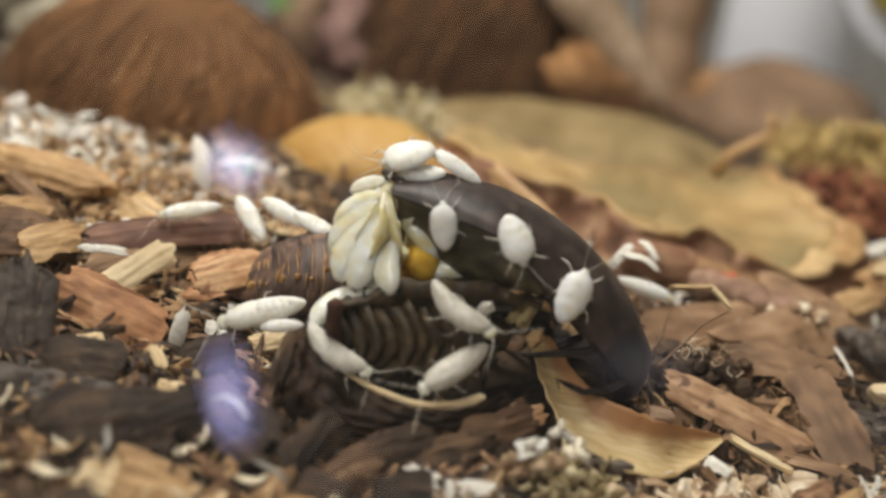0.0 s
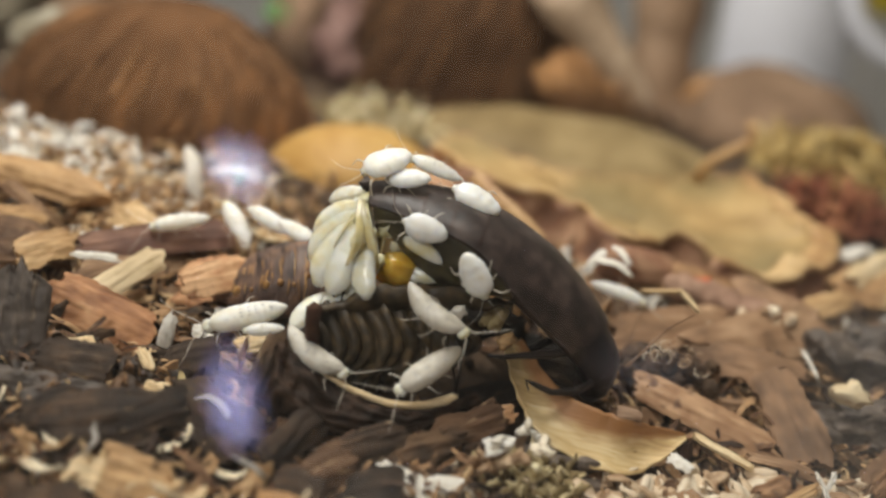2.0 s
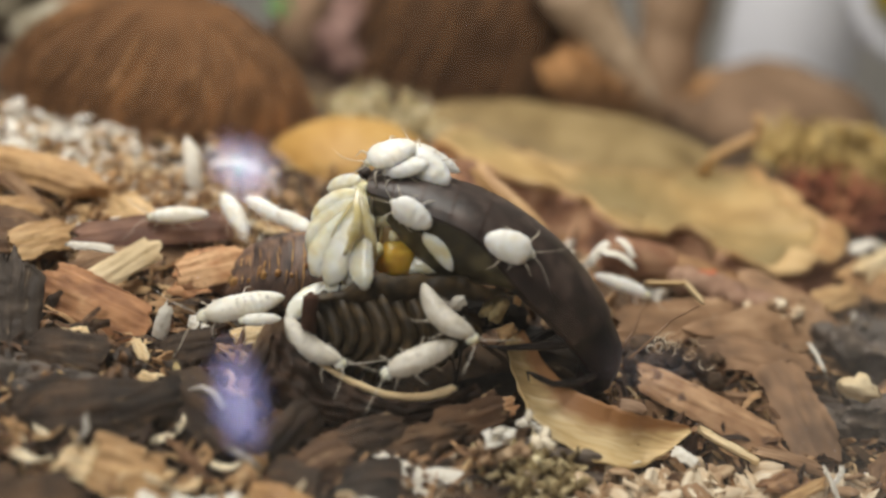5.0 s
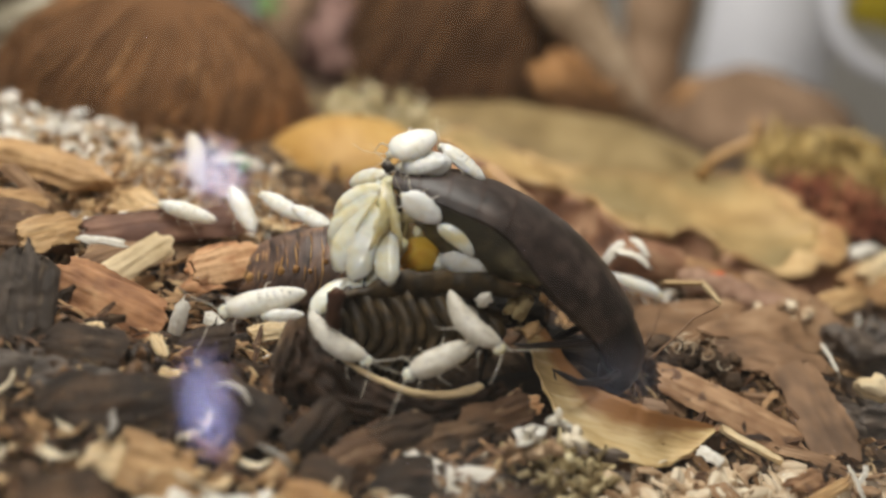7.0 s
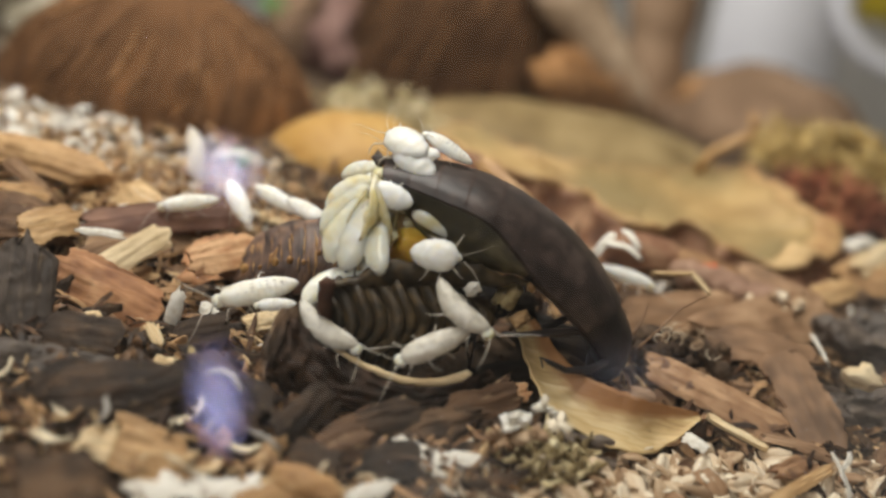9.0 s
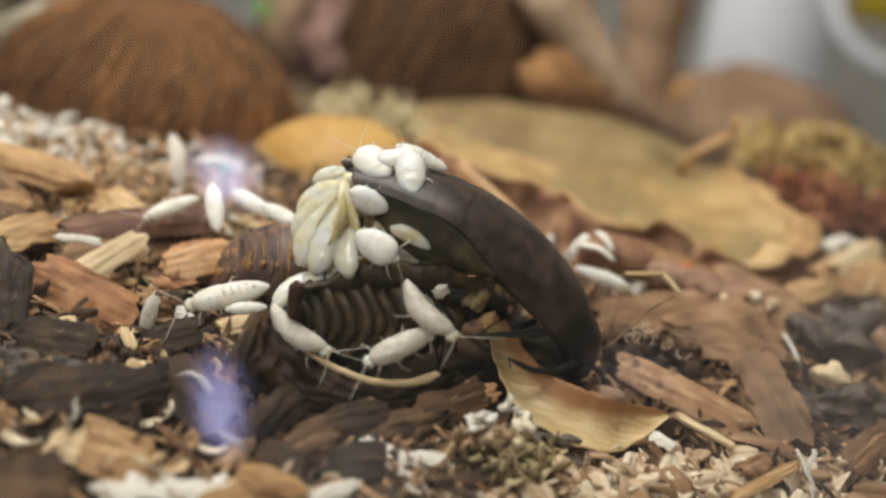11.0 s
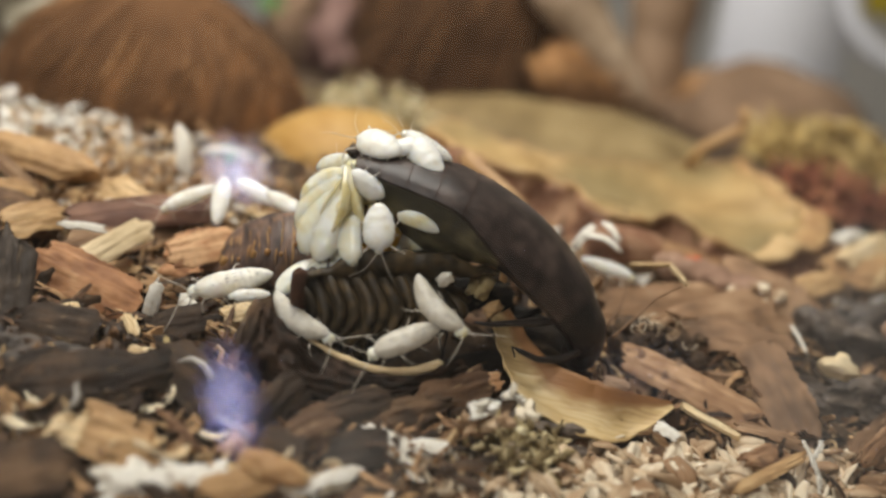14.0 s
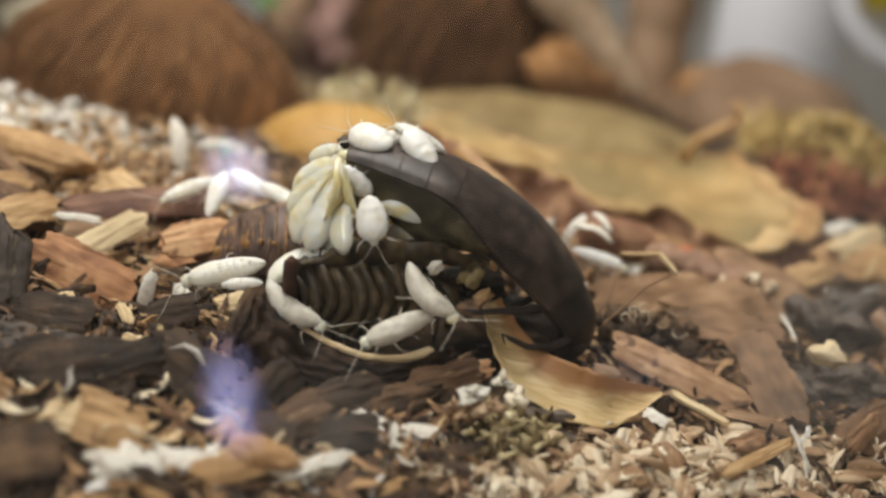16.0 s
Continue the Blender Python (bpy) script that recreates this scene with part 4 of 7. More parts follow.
def second_roach(left, right, radius):
    """A ribbed body that lies under the arched one."""
    a, b = Vector(left), Vector(right)
    x = (b - a).normalized()
    z = (Vector((0, 0, 1)) - x * x.z).normalized()
    y = z.cross(x)
    m = Matrix((x, y, z)).transposed().to_4x4()
    m.translation = a * MM
    thing = holder("cockroach", "dark brown ribbed cockroach lying beneath the other", "cockroach", m=m)
    length = (b - a).length
    count = 13
    for k in range(count):
        bm = bmesh.new()
        rings = []
        u0, u1 = k / count, (k + 1.25) / count
        for i in range(5):
            u = min(0.995, u0 + (u1 - u0) * i / 4)
            env = math.sin(math.pi * (0.10 + 0.84 * u)) ** 0.55
            r = radius * env * (0.84, 1.02, 1.09, 1.02, 0.78)[i]
            lean = 0.0
            ring = []
            for q in range(22):
                t = q * math.tau / 22
                wob = 1 + 0.2 * noise.noise(Vector((k * 3.3, math.cos(t) * 3, math.sin(t) * 3 + i * 0.4)))
                bend = -6.0 * min(0.5, (math.sin(t) - 0.35) ** 2) + 0.5 * math.cos(t) + 0.4 * noise.noise(Vector((k * 1.9, math.sin(t) * 2, 7)))
                ring.append((u * length + lean * r * math.sin(t) + bend, 0.8 * r * wob * math.cos(t), r * wob * math.sin(t)))
            rings.append(ring)
        loft(bm, rings)
        part("body_segment", bm, RIB, thing)
        bm = bmesh.new()
        ring = rings[0]
        tube(bm, [Vector(p) for p in ring[9:20]], [0.05] + [0.10 + 0.08 * abs(noise.noise(Vector((k, i * 0.6, 1)))) for i in range(9)] + [0.05], 5)
        part("segment_margin", bm, RIB_EDGE, thing, "paler brown ridge of a segment")
    bm = bmesh.new()
    back = []
    for i in range(61):
        u = -0.01 + 1.34 * i / 60
        w = 0.34 + 0.25 * abs(noise.noise(Vector((i * 0.7, 0, 2))))
        up, down = (min(1.0, max(0.0, c)) for c in ((u - 0.16) / 0.16, (u - 0.78) / 0.32))
        hump = 2.1 * up * up * (3 - 2 * up) * (1 - down * down * (3 - 2 * down))
        p = Vector((u * length, -radius * 0.2 + 0.5 * noise.noise(Vector((i * 0.2, 3, 2))), radius * (0.82 + 0.25 * math.sin(0.35 + min(u, 0.75) * 2.1)) + 0.5 * noise.noise(Vector((i * 0.35, 0, 7))) + hump))
        back.append([p + Vector((0, -w * 2.0, -0.35 - 1.15 * hump)), p + Vector((0, -w * 0.9, 0.15)), p + Vector((0, w, 0.2)), p + Vector((0, w * 1.3, -0.3)), p + Vector((0, 0, -0.5 - 1.15 * hump))])
    loft(bm, back)
    part("side_flange", bm, RIB, thing, "dark uneven edge plate")
    bm = bmesh.new()
    tube(bm, [(0.6, -radius * 0.55, radius * 0.35), (0.5, -radius * 0.62, radius * 0.8), (0.8, -radius * 0.6, radius * 1.12), (0.4, -radius * 0.58, radius * 1.2)], [1.0, 0.9, 1.05, 0.5], 9)
    part("stub", bm, SHELL_EDGE, thing, "short brown stub at the end of the body")
    for k in range(3):
        bm = bmesh.new()
        x0 = length * (0.78 + 0.06 * k) + 0.8 * math.sin(k * 5.1)
        tube(bm, [(x0, -3.5, radius * 0.4), (x0 + 0.9 * math.sin(k * 2.3), -5.0, 0.8 * math.cos(k * 3.0)), (x0 + 1.4 * math.cos(k * 1.7), -5.2, -radius * 0.9)], [0.2, 0.17, 0.07], 5)
        part("leg", bm, SHELL_HEAD, thing)
    return thing


second_roach((-10.8, -1.4, 5.9), (12.0, 3.0, 8.3), 6.4)


def spotted_body(left, right, radius):
    """An empty dark insect back: smooth plates side by side, golden seams that fan over it, and a row of amber spots low down."""
    a, b = Vector(left), Vector(right)
    x = (b - a).normalized()
    z = (Vector((0, 0, 1)) - x * x.z).normalized()
    m = Matrix((x, z.cross(x), z)).transposed().to_4x4()
    m.translation = a * MM
    thing = holder("shed_skin", "dark brown shed insect skin with amber spots", "shed skin", m=m)
    length, count = (b - a).length, 8

    def place(u, t, lift=1.0):
        r = radius * (0.15 + 0.85 * math.sin(math.pi * (0.04 + 0.58 * min(u, 1.0))) ** 0.8) * lift
        fan = -(2.6 - 1.2 * u) * (1 - math.cos(t))
        dent = 1 + 0.06 * noise.noise(Vector((u * 5, t * 1.3, 4)))
        return Vector((u * length + fan + 0.8 * math.sin(t), -1.25 * r * dent * math.sin(t), r * dent * math.cos(t)))

    for k in range(count):
        bm = bmesh.new()
        rings = []
        for i in range(6):
            u = (k + 1.12 * i / 5) / count
            outer = [place(u, math.radians(-70 + 190 * q / 20), 1.03 - 0.02 * i / 5) for q in range(21)]
            inner = [p * 0.93 for p in outer[::-1]]
            rings.append(outer + inner)
        loft(bm, rings)
        plate = part("plate", bm, SPOTTED, thing)
        rs = random.Random(900 + k)
        for _ in range(4):
            bm = bmesh.new()
            u, t0, span = (k + rs.uniform(0.0, 1.0)) / count, rs.uniform(-5, 62), rs.uniform(14, 38)
            lean = rs.uniform(-0.02, 0.05)
            tube(bm, [place(u + lean * q / 6, math.radians(t0 + span * q / 6), 1.07) for q in range(7)], [0.02] + [rs.uniform(0.03, 0.12) for _ in range(5)] + [0.03], 5)
            part("streak", bm, SPOT, plate, "thin golden streak")
        bm = bmesh.new()
        lump(bm, place((k + 0.1) / count, math.radians(rs.uniform(52, 86)), 1.06), rs.uniform(0.3, 0.7), 910 + k, 0.3, 2, (0.8, 0.45, 1.2), Euler((0, 0.2, 0)))
        part("amber_spot", bm, SPOT, plate)
    return thing


spotted_body((-24.6, 13.3, 4.2), (-10.0, 15.6, 7.4), 5.6)


# ---- larger pieces of bark and wood ----
def lay(name, label, category, material, p0, p1, width, thick=0.8, curl=0.3, bow=0.0, roll=0, seed=1, jag=0.25, group="", nx=34, ny=14):
    """A chip whose long way runs from p0 to p1, rolled about it."""
    a, b = Vector(p0), Vector(p1)
    x = (b - a).normalized()
    y = Vector((0, 0, 1)).cross(x).normalized()
    m = Matrix((x, y, x.cross(y))).transposed().to_4x4()
    m.translation = (a + b) / 2 * MM
    ob = part(name, chip_mesh(seed, (b - a).length, width, thick, curl, bow, jag, nx, ny), material)
    ob.matrix_basis = m @ pose(0, 0, 0, -roll)
    return tagged(ob, label, category, group)


def chunk(label, material, place, size, squash, turn, seed, category="bark chunk", rough=0.3):
    """An uneven solid lump."""
    bm = bmesh.new()
    lump(bm, (0, 0, 0), size, seed, rough, 5, squash, Euler((0, 0, 0)))
    for v in bm.verts:
        q = Vector((v.co.x * 0.35, v.co.y, v.co.z))
        v.co += v.co.normalized() * size * (0.10 * noise.noise(v.co * (4 / size) + Vector((seed, 0, 0))) + 0.07 * noise.noise(q * (12 / size) + Vector((0, seed, 0))) + 0.04 * noise.noise(q * (26 / size)))
    ob = part(category.replace(" ", "_"), bm, material)
    ob.matrix_basis = at(*place, *turn)
    return tagged(ob, label, category)


lay("bark_chip", "reddish-brown torn bark chip lying flat", "bark chip", BARK_RED, (-46.2, 1.9, 4.0), (-31.7, 0.0, 1.0), 8.5, 1, 0.35, 0.15, -38, 11, 0.3)
lay("wood_sliver", "pale cream wood sliver tilted up", "wood sliver", CREAM_WOOD, (-41.0, 3.0, 4.0), (-36.2, 15.4, 5.6), 4.2, 0.7, 0.3, 0.15, -38, 12, 0.15)
lay("wood_sliver", "ochre wood sliver under a bark chip", "wood sliver", WOOD_TAN, (-41.1, 8.3, 0.5), (-36.3, 10.9, 1.0), 3, 0.7, 0.3, 0, -20, 13, 0.25)
lay("wood_plank", "thick tan wood chunk on the litter", "wood chunk", WOOD_TAN, (-74.0, 36.8, 5.0), (-53.0, 33.6, 4.0), 6.4, 3.4, 0.6, 0.1, -25, 14, 0.12)
lay("bark_strip", "brown bark strip curling over other chips", "bark strip", BARK_BROWN, (-60.3, 14.7, 7.0), (-50.0, 17.8, 1.0), 5.5, 0.8, 0.2, 0.9, -25, 15, 0.15)
lay("bark_strip", "thin dark brown bark strip arching over the wood", "bark strip", BARK_BROWN, (-68.0, 30.5, 6.4), (-56.5, 25.0, 2.0), 2.4, 0.6, 0.3, 0.8, -40, 160, 0.1)
lay("bark_strip", "brown curled bark strip on the litter", "bark strip", BARK_BROWN, (-59.5, 13.5, 6.0), (-48.4, 13.6, 2.4), 4.2, 0.8, 0.5, 0.8, -40, 161, 0.15)
lay("bark_chip", "long flat dark reddish bark chip", "bark chip", BARK_RUST, (-48.6, 15.6, 4.2), (-28.2, 27.5, 5.6), 5.6, 0.9, 0.25, 0.1, -35, 162, 0.2)
lay("white_curl", "white curled papery piece standing up", "shred", CRUMB, (-40.3, 45.4, 1.5), (-42.6, 49.6, 9.2), 3.4, 0.5, 0.9, 0.5, 10, 163, 0.35)
lay("wood_sliver", "pale wood piece between bark strips", "wood sliver", WOOD_TAN, (-62.9, 20.7, 4.0), (-58.4, 25.8, 3.0), 4, 1, 0.3, 0, -30, 16, 0.25)
lay("bark_chip", "brown bark chip leaning on the litter", "bark chip", BARK_BROWN, (-58.6, 10.5, 5.0), (-51.0, 14.8, 3.0), 7, 1, 0.3, 0.3, -35, 17, 0.25)
lay("bark_chip", "dark reddish bark chip under a pale sliver", "bark chip", BARK_BROWN, (-46.9, 9.4, 2.0), (-33.0, 27.9, 3.0), 8, 1, 0.3, 0, -25, 18, 0.25)
lay("bark_chip", "reddish bark chip beside a shed skin", "bark chip", BARK_RED, (-32.3, 12.6, 2.0), (-24.8, 17.9, 4.0), 8, 1, 0.3, 0.2, -35, 19, 0.35)
lay("bark_chip", "small olive-brown bark chip", "bark chip", BARK_DARK, (-28.6, -5.5, 1.0), (-22.0, -3.4, 3.0), 5.5, 1, 0.2, 0.2, -35, 21, 0.25)
lay("husk_curl", "white curled husk bit", "husk", CRUMB, (-30.1, -1.1, 0.0), (-29.5, 0.3, 5.0), 2.4, 0.4, 0.9, 0.5, -20, 22, 0.25)
lay("wood_bit", "pale greenish wood bit", "wood bit", WOOD_PALE, (-41.1, -6.7, 1.0), (-36.9, -5.7, 1.5), 4, 1, 0.2, 0, -30, 23, 0.25)
lay("wood_bit", "cream wood bit in the dark litter", "wood bit", WOOD_PALE, (-33.1, -13.1, 1.0), (-28.8, -12.9, 1.0), 2.6, 0.8, 0.2, 0, -30, 24, 0.25)
lay("wood_bit", "cream wood bit in the dark litter", "wood bit", WOOD_PALE, (-28.7, -11.4, 1.0), (-25.7, -11.0, 1.0), 2.4, 0.8, 0.2, 0, -30, 25, 0.25)
lay("wood_bit", "yellowish wood bit beside a nymph", "wood bit", WOOD_PALE, (-20.9, 2.4, 1.0), (-15.6, 4.4, 2.0), 3.4, 0.8, 0.3, 0, -25, 26, 0.4)
lay("wood_bit", "white torn paper bit", "paper bit", CRUMB, (-27.6, 4.7, 1.0), (-24.5, 2.6, 0.5), 2.2, 0.4, 0.2, 0, -40, 27, 0.25)
lay("bark_chunk", "dark brown bark chunk in shadow", "bark chunk", BARK_DARK, (-35.1, -24.2, 3.0), (-24.6, -19.5, 4.0), 8, 2, 0.3, 0.2, -30, 28, 0.3)
lay("bark_chunk", "dark brown bark chunk in shadow", "bark chunk", BARK_DARK, (-24.5, -14.2, 4.0), (-12.8, -21.0, 3.0), 8, 2, 0.4, 0.2, -30, 29, 0.3)
lay("wood_chunk", "tan wood chunk near the glass", "wood chunk", WOOD_TAN, (-26.5, -29.6, 3.0), (-19.2, -29.9, 2.0), 6.5, 1.6, 0.2, 0, -35, 30, 0.25)
lay("wood_bit", "cream wood bit near the glass", "wood bit", WOOD_PALE, (-30.2, -29.4, 2.0), (-26.1, -29.6, 2.0), 4, 1, 0.2, 0, -35, 31, 0.25)
lay("bark_piece", "brown bark piece near the glass", "bark chip", BARK_DARK, (-31.9, -39.6, 3.0), (-26.1, -34.6, 2.0), 7, 1.5, 0.2, 0, -30, 34, 0.25)
lay("white_flake", "white papery flake near the glass", "flake", CRUMB, (1.3, -18.8, 2.0), (7.3, -21.8, 2.0), 4.4, 0.5, 0.3, 0.2, -20, 36, 0.5)
lay("white_flake", "white papery flake near the glass", "flake", CRUMB, (7.4, -20.1, 2.0), (12.1, -19.7, 2.0), 2.6, 0.5, 0.3, 0.2, -30, 37, 0.3)
lay("grey_shred", "grey-white feathery shred near the glass", "shred", CRUMB, (-3.4, -31.8, 2.0), (2.7, -26.0, 2.0), 2.4, 0.3, 0.4, 0.3, -20, 38, 0.7)
lay("wood_bit", "yellow wood bit near the glass", "wood bit", WOOD_TAN, (-12.1, -35.0, 2.0), (-6.4, -30.8, 2.0), 3.4, 1, 0.3, 0, -30, 39, 0.25)
lay("bark_piece", "long brown bark piece", "bark chip", ORANGE_BARK, (34.9, 10.4, 3.0), (53.1, 1.6, 1.0), 5.4, 1.1, 0.5, 0.1, -30, 42, 0.2)
lay("bark_piece", "brown bark flake leaning on litter", "bark chip", BARK_SMOOTH, (54.5, 17.9, 5.0), (58.0, 0.5, 1.0), 8, 1, 0.3, 0.2, -25, 43, 0.4)
lay("bark_piece", "flat pinkish-brown bark piece", "bark chip", BARK_SMOOTH, (32.0, 22.4, 3.0), (52.4, 35.0, 3.0), 8, 1, 0.2, 0.1, -25, 44, 0.12)
lay("bark_piece", "flat pinkish-brown bark piece", "bark chip", BARK_SMOOTH, (48.8, 24.6, 3.0), (68.7, 40.0, 4.0), 10, 1, 0.2, 0.1, -25, 45, 0.14)
lay("bark_piece", "arched thin bark curl", "bark curl", BARK_SMOOTH, (43.6, 31.1, 2.0), (59.7, 41.1, 2.0), 4, 0.8, 0.3, 1.1, -20, 46, 0.1)
lay("stick", "thin pale wooden stick", "stick", WOOD_PALE, (41.9, 1.1, 1.5), (49.1, -2.9, 1.0), 1.2, 0.8, 0.3, 0, 0, 50, 0.1)
lay("stick", "thin tan stick by the bran", "stick", WOOD_TAN, (45.5, -16.8, 2.0), (56.4, -6.1, 2.0), 1.6, 0.8, 0.3, 0, -20, 51, 0.1)
lay("white_shred", "white jagged shred standing in the bran", "shred", CRUMB, (58.1, -10.5, 1.0), (56.2, -6.2, 4.0), 2, 0.3, 0.3, 0.2, -30, 52, 0.6)
lay("white_shred", "white jagged shred standing in the bran", "shred", CRUMB, (57.1, -7.6, 3.0), (58.5, -5.2, 4.0), 1.2, 0.3, 0.3, 0.2, -30, 53, 0.6)
lay("bark_piece", "brown bark flat by the bran", "bark chip", BARK_BROWN, (64.7, -3.1, 1.0), (74.2, 8.0, 2.0), 6, 1.2, 0.2, 0, -30, 54, 0.25)
lay("white_shred", "white arched shred behind the litter", "shred", CRUMB, (-42.7, 56.7, 3.0), (-31.4, 60.2, 3.0), 1.4, 0.35, 0.4, 0.8, -30, 56, 0.4)
lay("bark_strip", "pale grey-olive bark strip behind the coconut", "bark strip", BARK_GREY, (-122.1, 128.0, -13.4), (-107.4, 128.0, -3.7), 5, 1.2, 0.4, 0.2, -60, 171, 0.2)
lay("bark_strip", "pale grey-olive bark strip behind the coconut", "bark strip", BARK_GREY, (-114.8, 128.0, -1.2), (-100.8, 128.0, 6.4), 7, 1.2, 0.4, 0.2, -60, 172, 0.2)
lay("bark_strip", "pale bark strip beside the coconut", "bark strip", BARK_GREY, (-119.3, 128.0, -19.5), (-113.3, 128.0, -26.5), 4, 1.2, 0.4, 0.2, -60, 173, 0.2)
lay("red_bit", "small red fruit bit", "fruit bit", RED_BIT, (47.1, 43.4, 5.0), (49.9, 44.7, 5.0), 1.6, 1.2, 0.6, 0, 0, 59, 0.1)
lay("white_bit", "white flake beside the moss", "flake", CRUMB, (80.8, 71.5, 4.0), (89.8, 80.3, 4.0), 3, 0.8, 0.3, 0.2, -20, 62, 0.4)
lay("white_bit", "pinkish white bit in the curl", "flake", CRUMB, (48.8, 34.2, 1.0), (52.1, 36.6, 1.0), 1.8, 1, 0.5, 0, 0, 63, 0.2)
lay("bark_piece", "pale grey-brown bark piece on the litter", "bark chip", WOOD_TAN, (77.8, 61.4, 3.0), (95.3, 64.2, 3.0), 12, 2, 0.4, 0.2, -25, 64, 0.25)
lay("bark_chip", "dark splintered bark chip by the slab", "bark chip", BARK_DARK, (-14.7, -12.1, 5.0), (-13.5, -5.3, 8.0), 4, 1, 0.3, 0.1, -50, 71, 0.4)
lay("bark_chip", "dark splintered bark chip by the slab", "bark chip", BARK_DARK, (-10.1, -22.4, 3.0), (-6.4, -14.1, 4.0), 6, 1, 0.4, 0.2, -40, 72, 0.4)
lay("bark_chip", "dark splintered bark chip by the slab", "bark chip", BARK_BROWN, (-6.6, -23.9, 1.0), (-1.2, -19.3, 3.0), 6, 1.2, 0.4, 0.2, -35, 73, 0.4)
lay("bark_chip", "dark fibrous bark chip by the slab", "bark chip", BARK_DARK, (-3.7, -20.2, 3.0), (4.7, -13.9, 4.0), 5, 1, 0.4, 0.2, -40, 74, 0.4)
lay("bark_chip", "dark fibrous bark chip by the slab", "bark chip", BARK_DARK, (1.4, -18.1, 2.0), (10.9, -11.4, 3.0), 5, 1, 0.3, 0.1, -35, 75, 0.45)
lay("bark_chip", "dark fibrous bark chip by the slab", "bark chip", BARK_BROWN, (7.5, -12.6, 3.0), (15.5, -6.0, 4.0), 5, 1, 0.3, 0.1, -35, 76, 0.45)
lay("bark_chip", "orange-brown splintered bark chip", "bark chip", BARK_RED, (11.7, -9.0, 2.0), (17.1, -3.8, 3.0), 3, 1, 0.3, 0.1, -35, 77, 0.45)
lay("bark_chip", "dark wet bark chip near the glass", "bark chip", BARK_DARK, (-1.0, -26.6, 2.0), (5.1, -20.3, 2.0), 6, 1, 0.3, 0.1, -30, 78, 0.4)
lay("bark_chip", "dark wet bark chip near the glass", "bark chip", BARK_DARK, (-9.0, -25.0, 2.0), (-3.4, -26.6, 3.0), 5, 1, 0.3, 0.2, -30, 79, 0.4)
lay("bark_chip", "dark bark chip under the shaving", "bark chip", BARK_SHADE, (11.1, -1.6, 2.0), (18.7, 4.3, 2.0), 5, 1, 0.3, 0.2, -25, 80, 0.4)
lay("bark_chip", "dark soil-covered bark chip", "bark chip", BARK_DARK, (33.8, 16.7, 3.0), (44.8, 15.9, 3.0), 8, 1.4, 0.4, 0.2, -25, 81, 0.4)
lay("bark_piece", "thin grey-brown bark sheet lying over litter", "bark chip", BARK_SMOOTH, (44.9, 21.2, 4.0), (60.1, 18.4, 4.0), 8, 0.8, 0.25, 0.15, -30, 91, 0.4)
lay("wood_bit", "small pale twisted shred by the dark chunk", "shred", CRUMB, (61.6, 26.2, 5.0), (63.5, 21.4, 3.0), 0.7, 0.25, 0.5, 0.2, -20, 92, 0.4)
lay("bark_chip", "dark torn bark piece in the litter", "bark chip", BARK_DARK, (-42.0, -12.3, 3.0), (-33.1, -11.6, 3.0), 7, 1.2, 0.4, 0.2, -35, 93, 0.45)
lay("bark_chip", "dark torn bark piece in the litter", "bark chip", BARK_DARK, (-37.8, -24.0, 3.0), (-33.5, -19.0, 4.0), 6, 1.2, 0.5, 0.3, -35, 94, 0.5)
lay("bark_chip", "dark torn bark piece in the litter", "bark chip", BARK_DARK, (-27.8, -23.1, 4.0), (-20.2, -16.6, 4.0), 6, 1, 0.5, 0.4, -40, 95, 0.5)
lay("wood_bit", "greenish-white bent bit in the litter", "wood bit", WOOD_PALE, (-31.4, -5.7, 3.0), (-28.9, -8.5, 2.0), 1.6, 0.5, 0.4, 0.3, -30, 96, 0.3)
lay("wood_bit", "cream three-pointed bit in the litter", "wood bit", WOOD_PALE, (-27.7, -14.4, 3.0), (-24.9, -15.0, 2.0), 3, 0.5, 0.3, 0.2, -30, 97, 0.5)
lay("wood_bit", "pale greenish bit in the litter", "wood bit", MOSS_PALE, (-24.9, -9.5, 3.0), (-22.8, -12.9, 2.0), 1.2, 0.5, 0.3, 0.2, -30, 98, 0.4)
lay("white_shred", "grey-white curled shred behind the gleam", "shred", CRUMB, (-22.1, -15.0, 3.0), (-16.8, -16.3, 3.0), 1.2, 0.4, 0.4, 1, -20, 99, 0.3)


def pebbly_rod():
    """A rough pinkish-brown husk stalk with pale crumbs at one end."""
    thing = holder("husk_stalk", "rough pinkish-brown husk stalk with pale crumbs", "husk")
    bm = bmesh.new()
    pts = [Vector((42.5, 45.0, 3.6)).lerp(Vector((61.5, 36.2, 3.6)), i / 40) for i in range(41)]
    tube(bm, pts, [2.5 * min(1, 0.35 + i / 8, 0.35 + (40 - i) / 8) for i in range(41)], 22)
    for v in bm.verts:
        v.co += Vector((0.5, 0.8, 0.9)) * noise.noise(v.co * 0.45) + Vector((0.2, 0.3, 0.3)) * noise.noise(v.co * 1.4)
    part("stalk", bm, STALK, thing)
    r = random.Random(17)
    for k in range(9):
        bm = bmesh.new()
        lump(bm, (r.gauss(60.5, 1.8), r.gauss(35.6, 1.4), r.uniform(3.6, 6.2)), r.uniform(0.5, 1.1), 170 + k, 0.4, 2)
        part("crumb", bm, BRAN_ONE, thing, "pale crumb stuck to the stalk")
    bm = bmesh.new()
    lump(bm, (0, 0, 0), 1.1, 188, 0.12, 3)
    ball = tagged(part("seed", bm, BRAN_ONE), "small pinkish-white round seed under a bark curl", "seed")
    ball.matrix_basis = at(48.6, 31.4, 2.6)


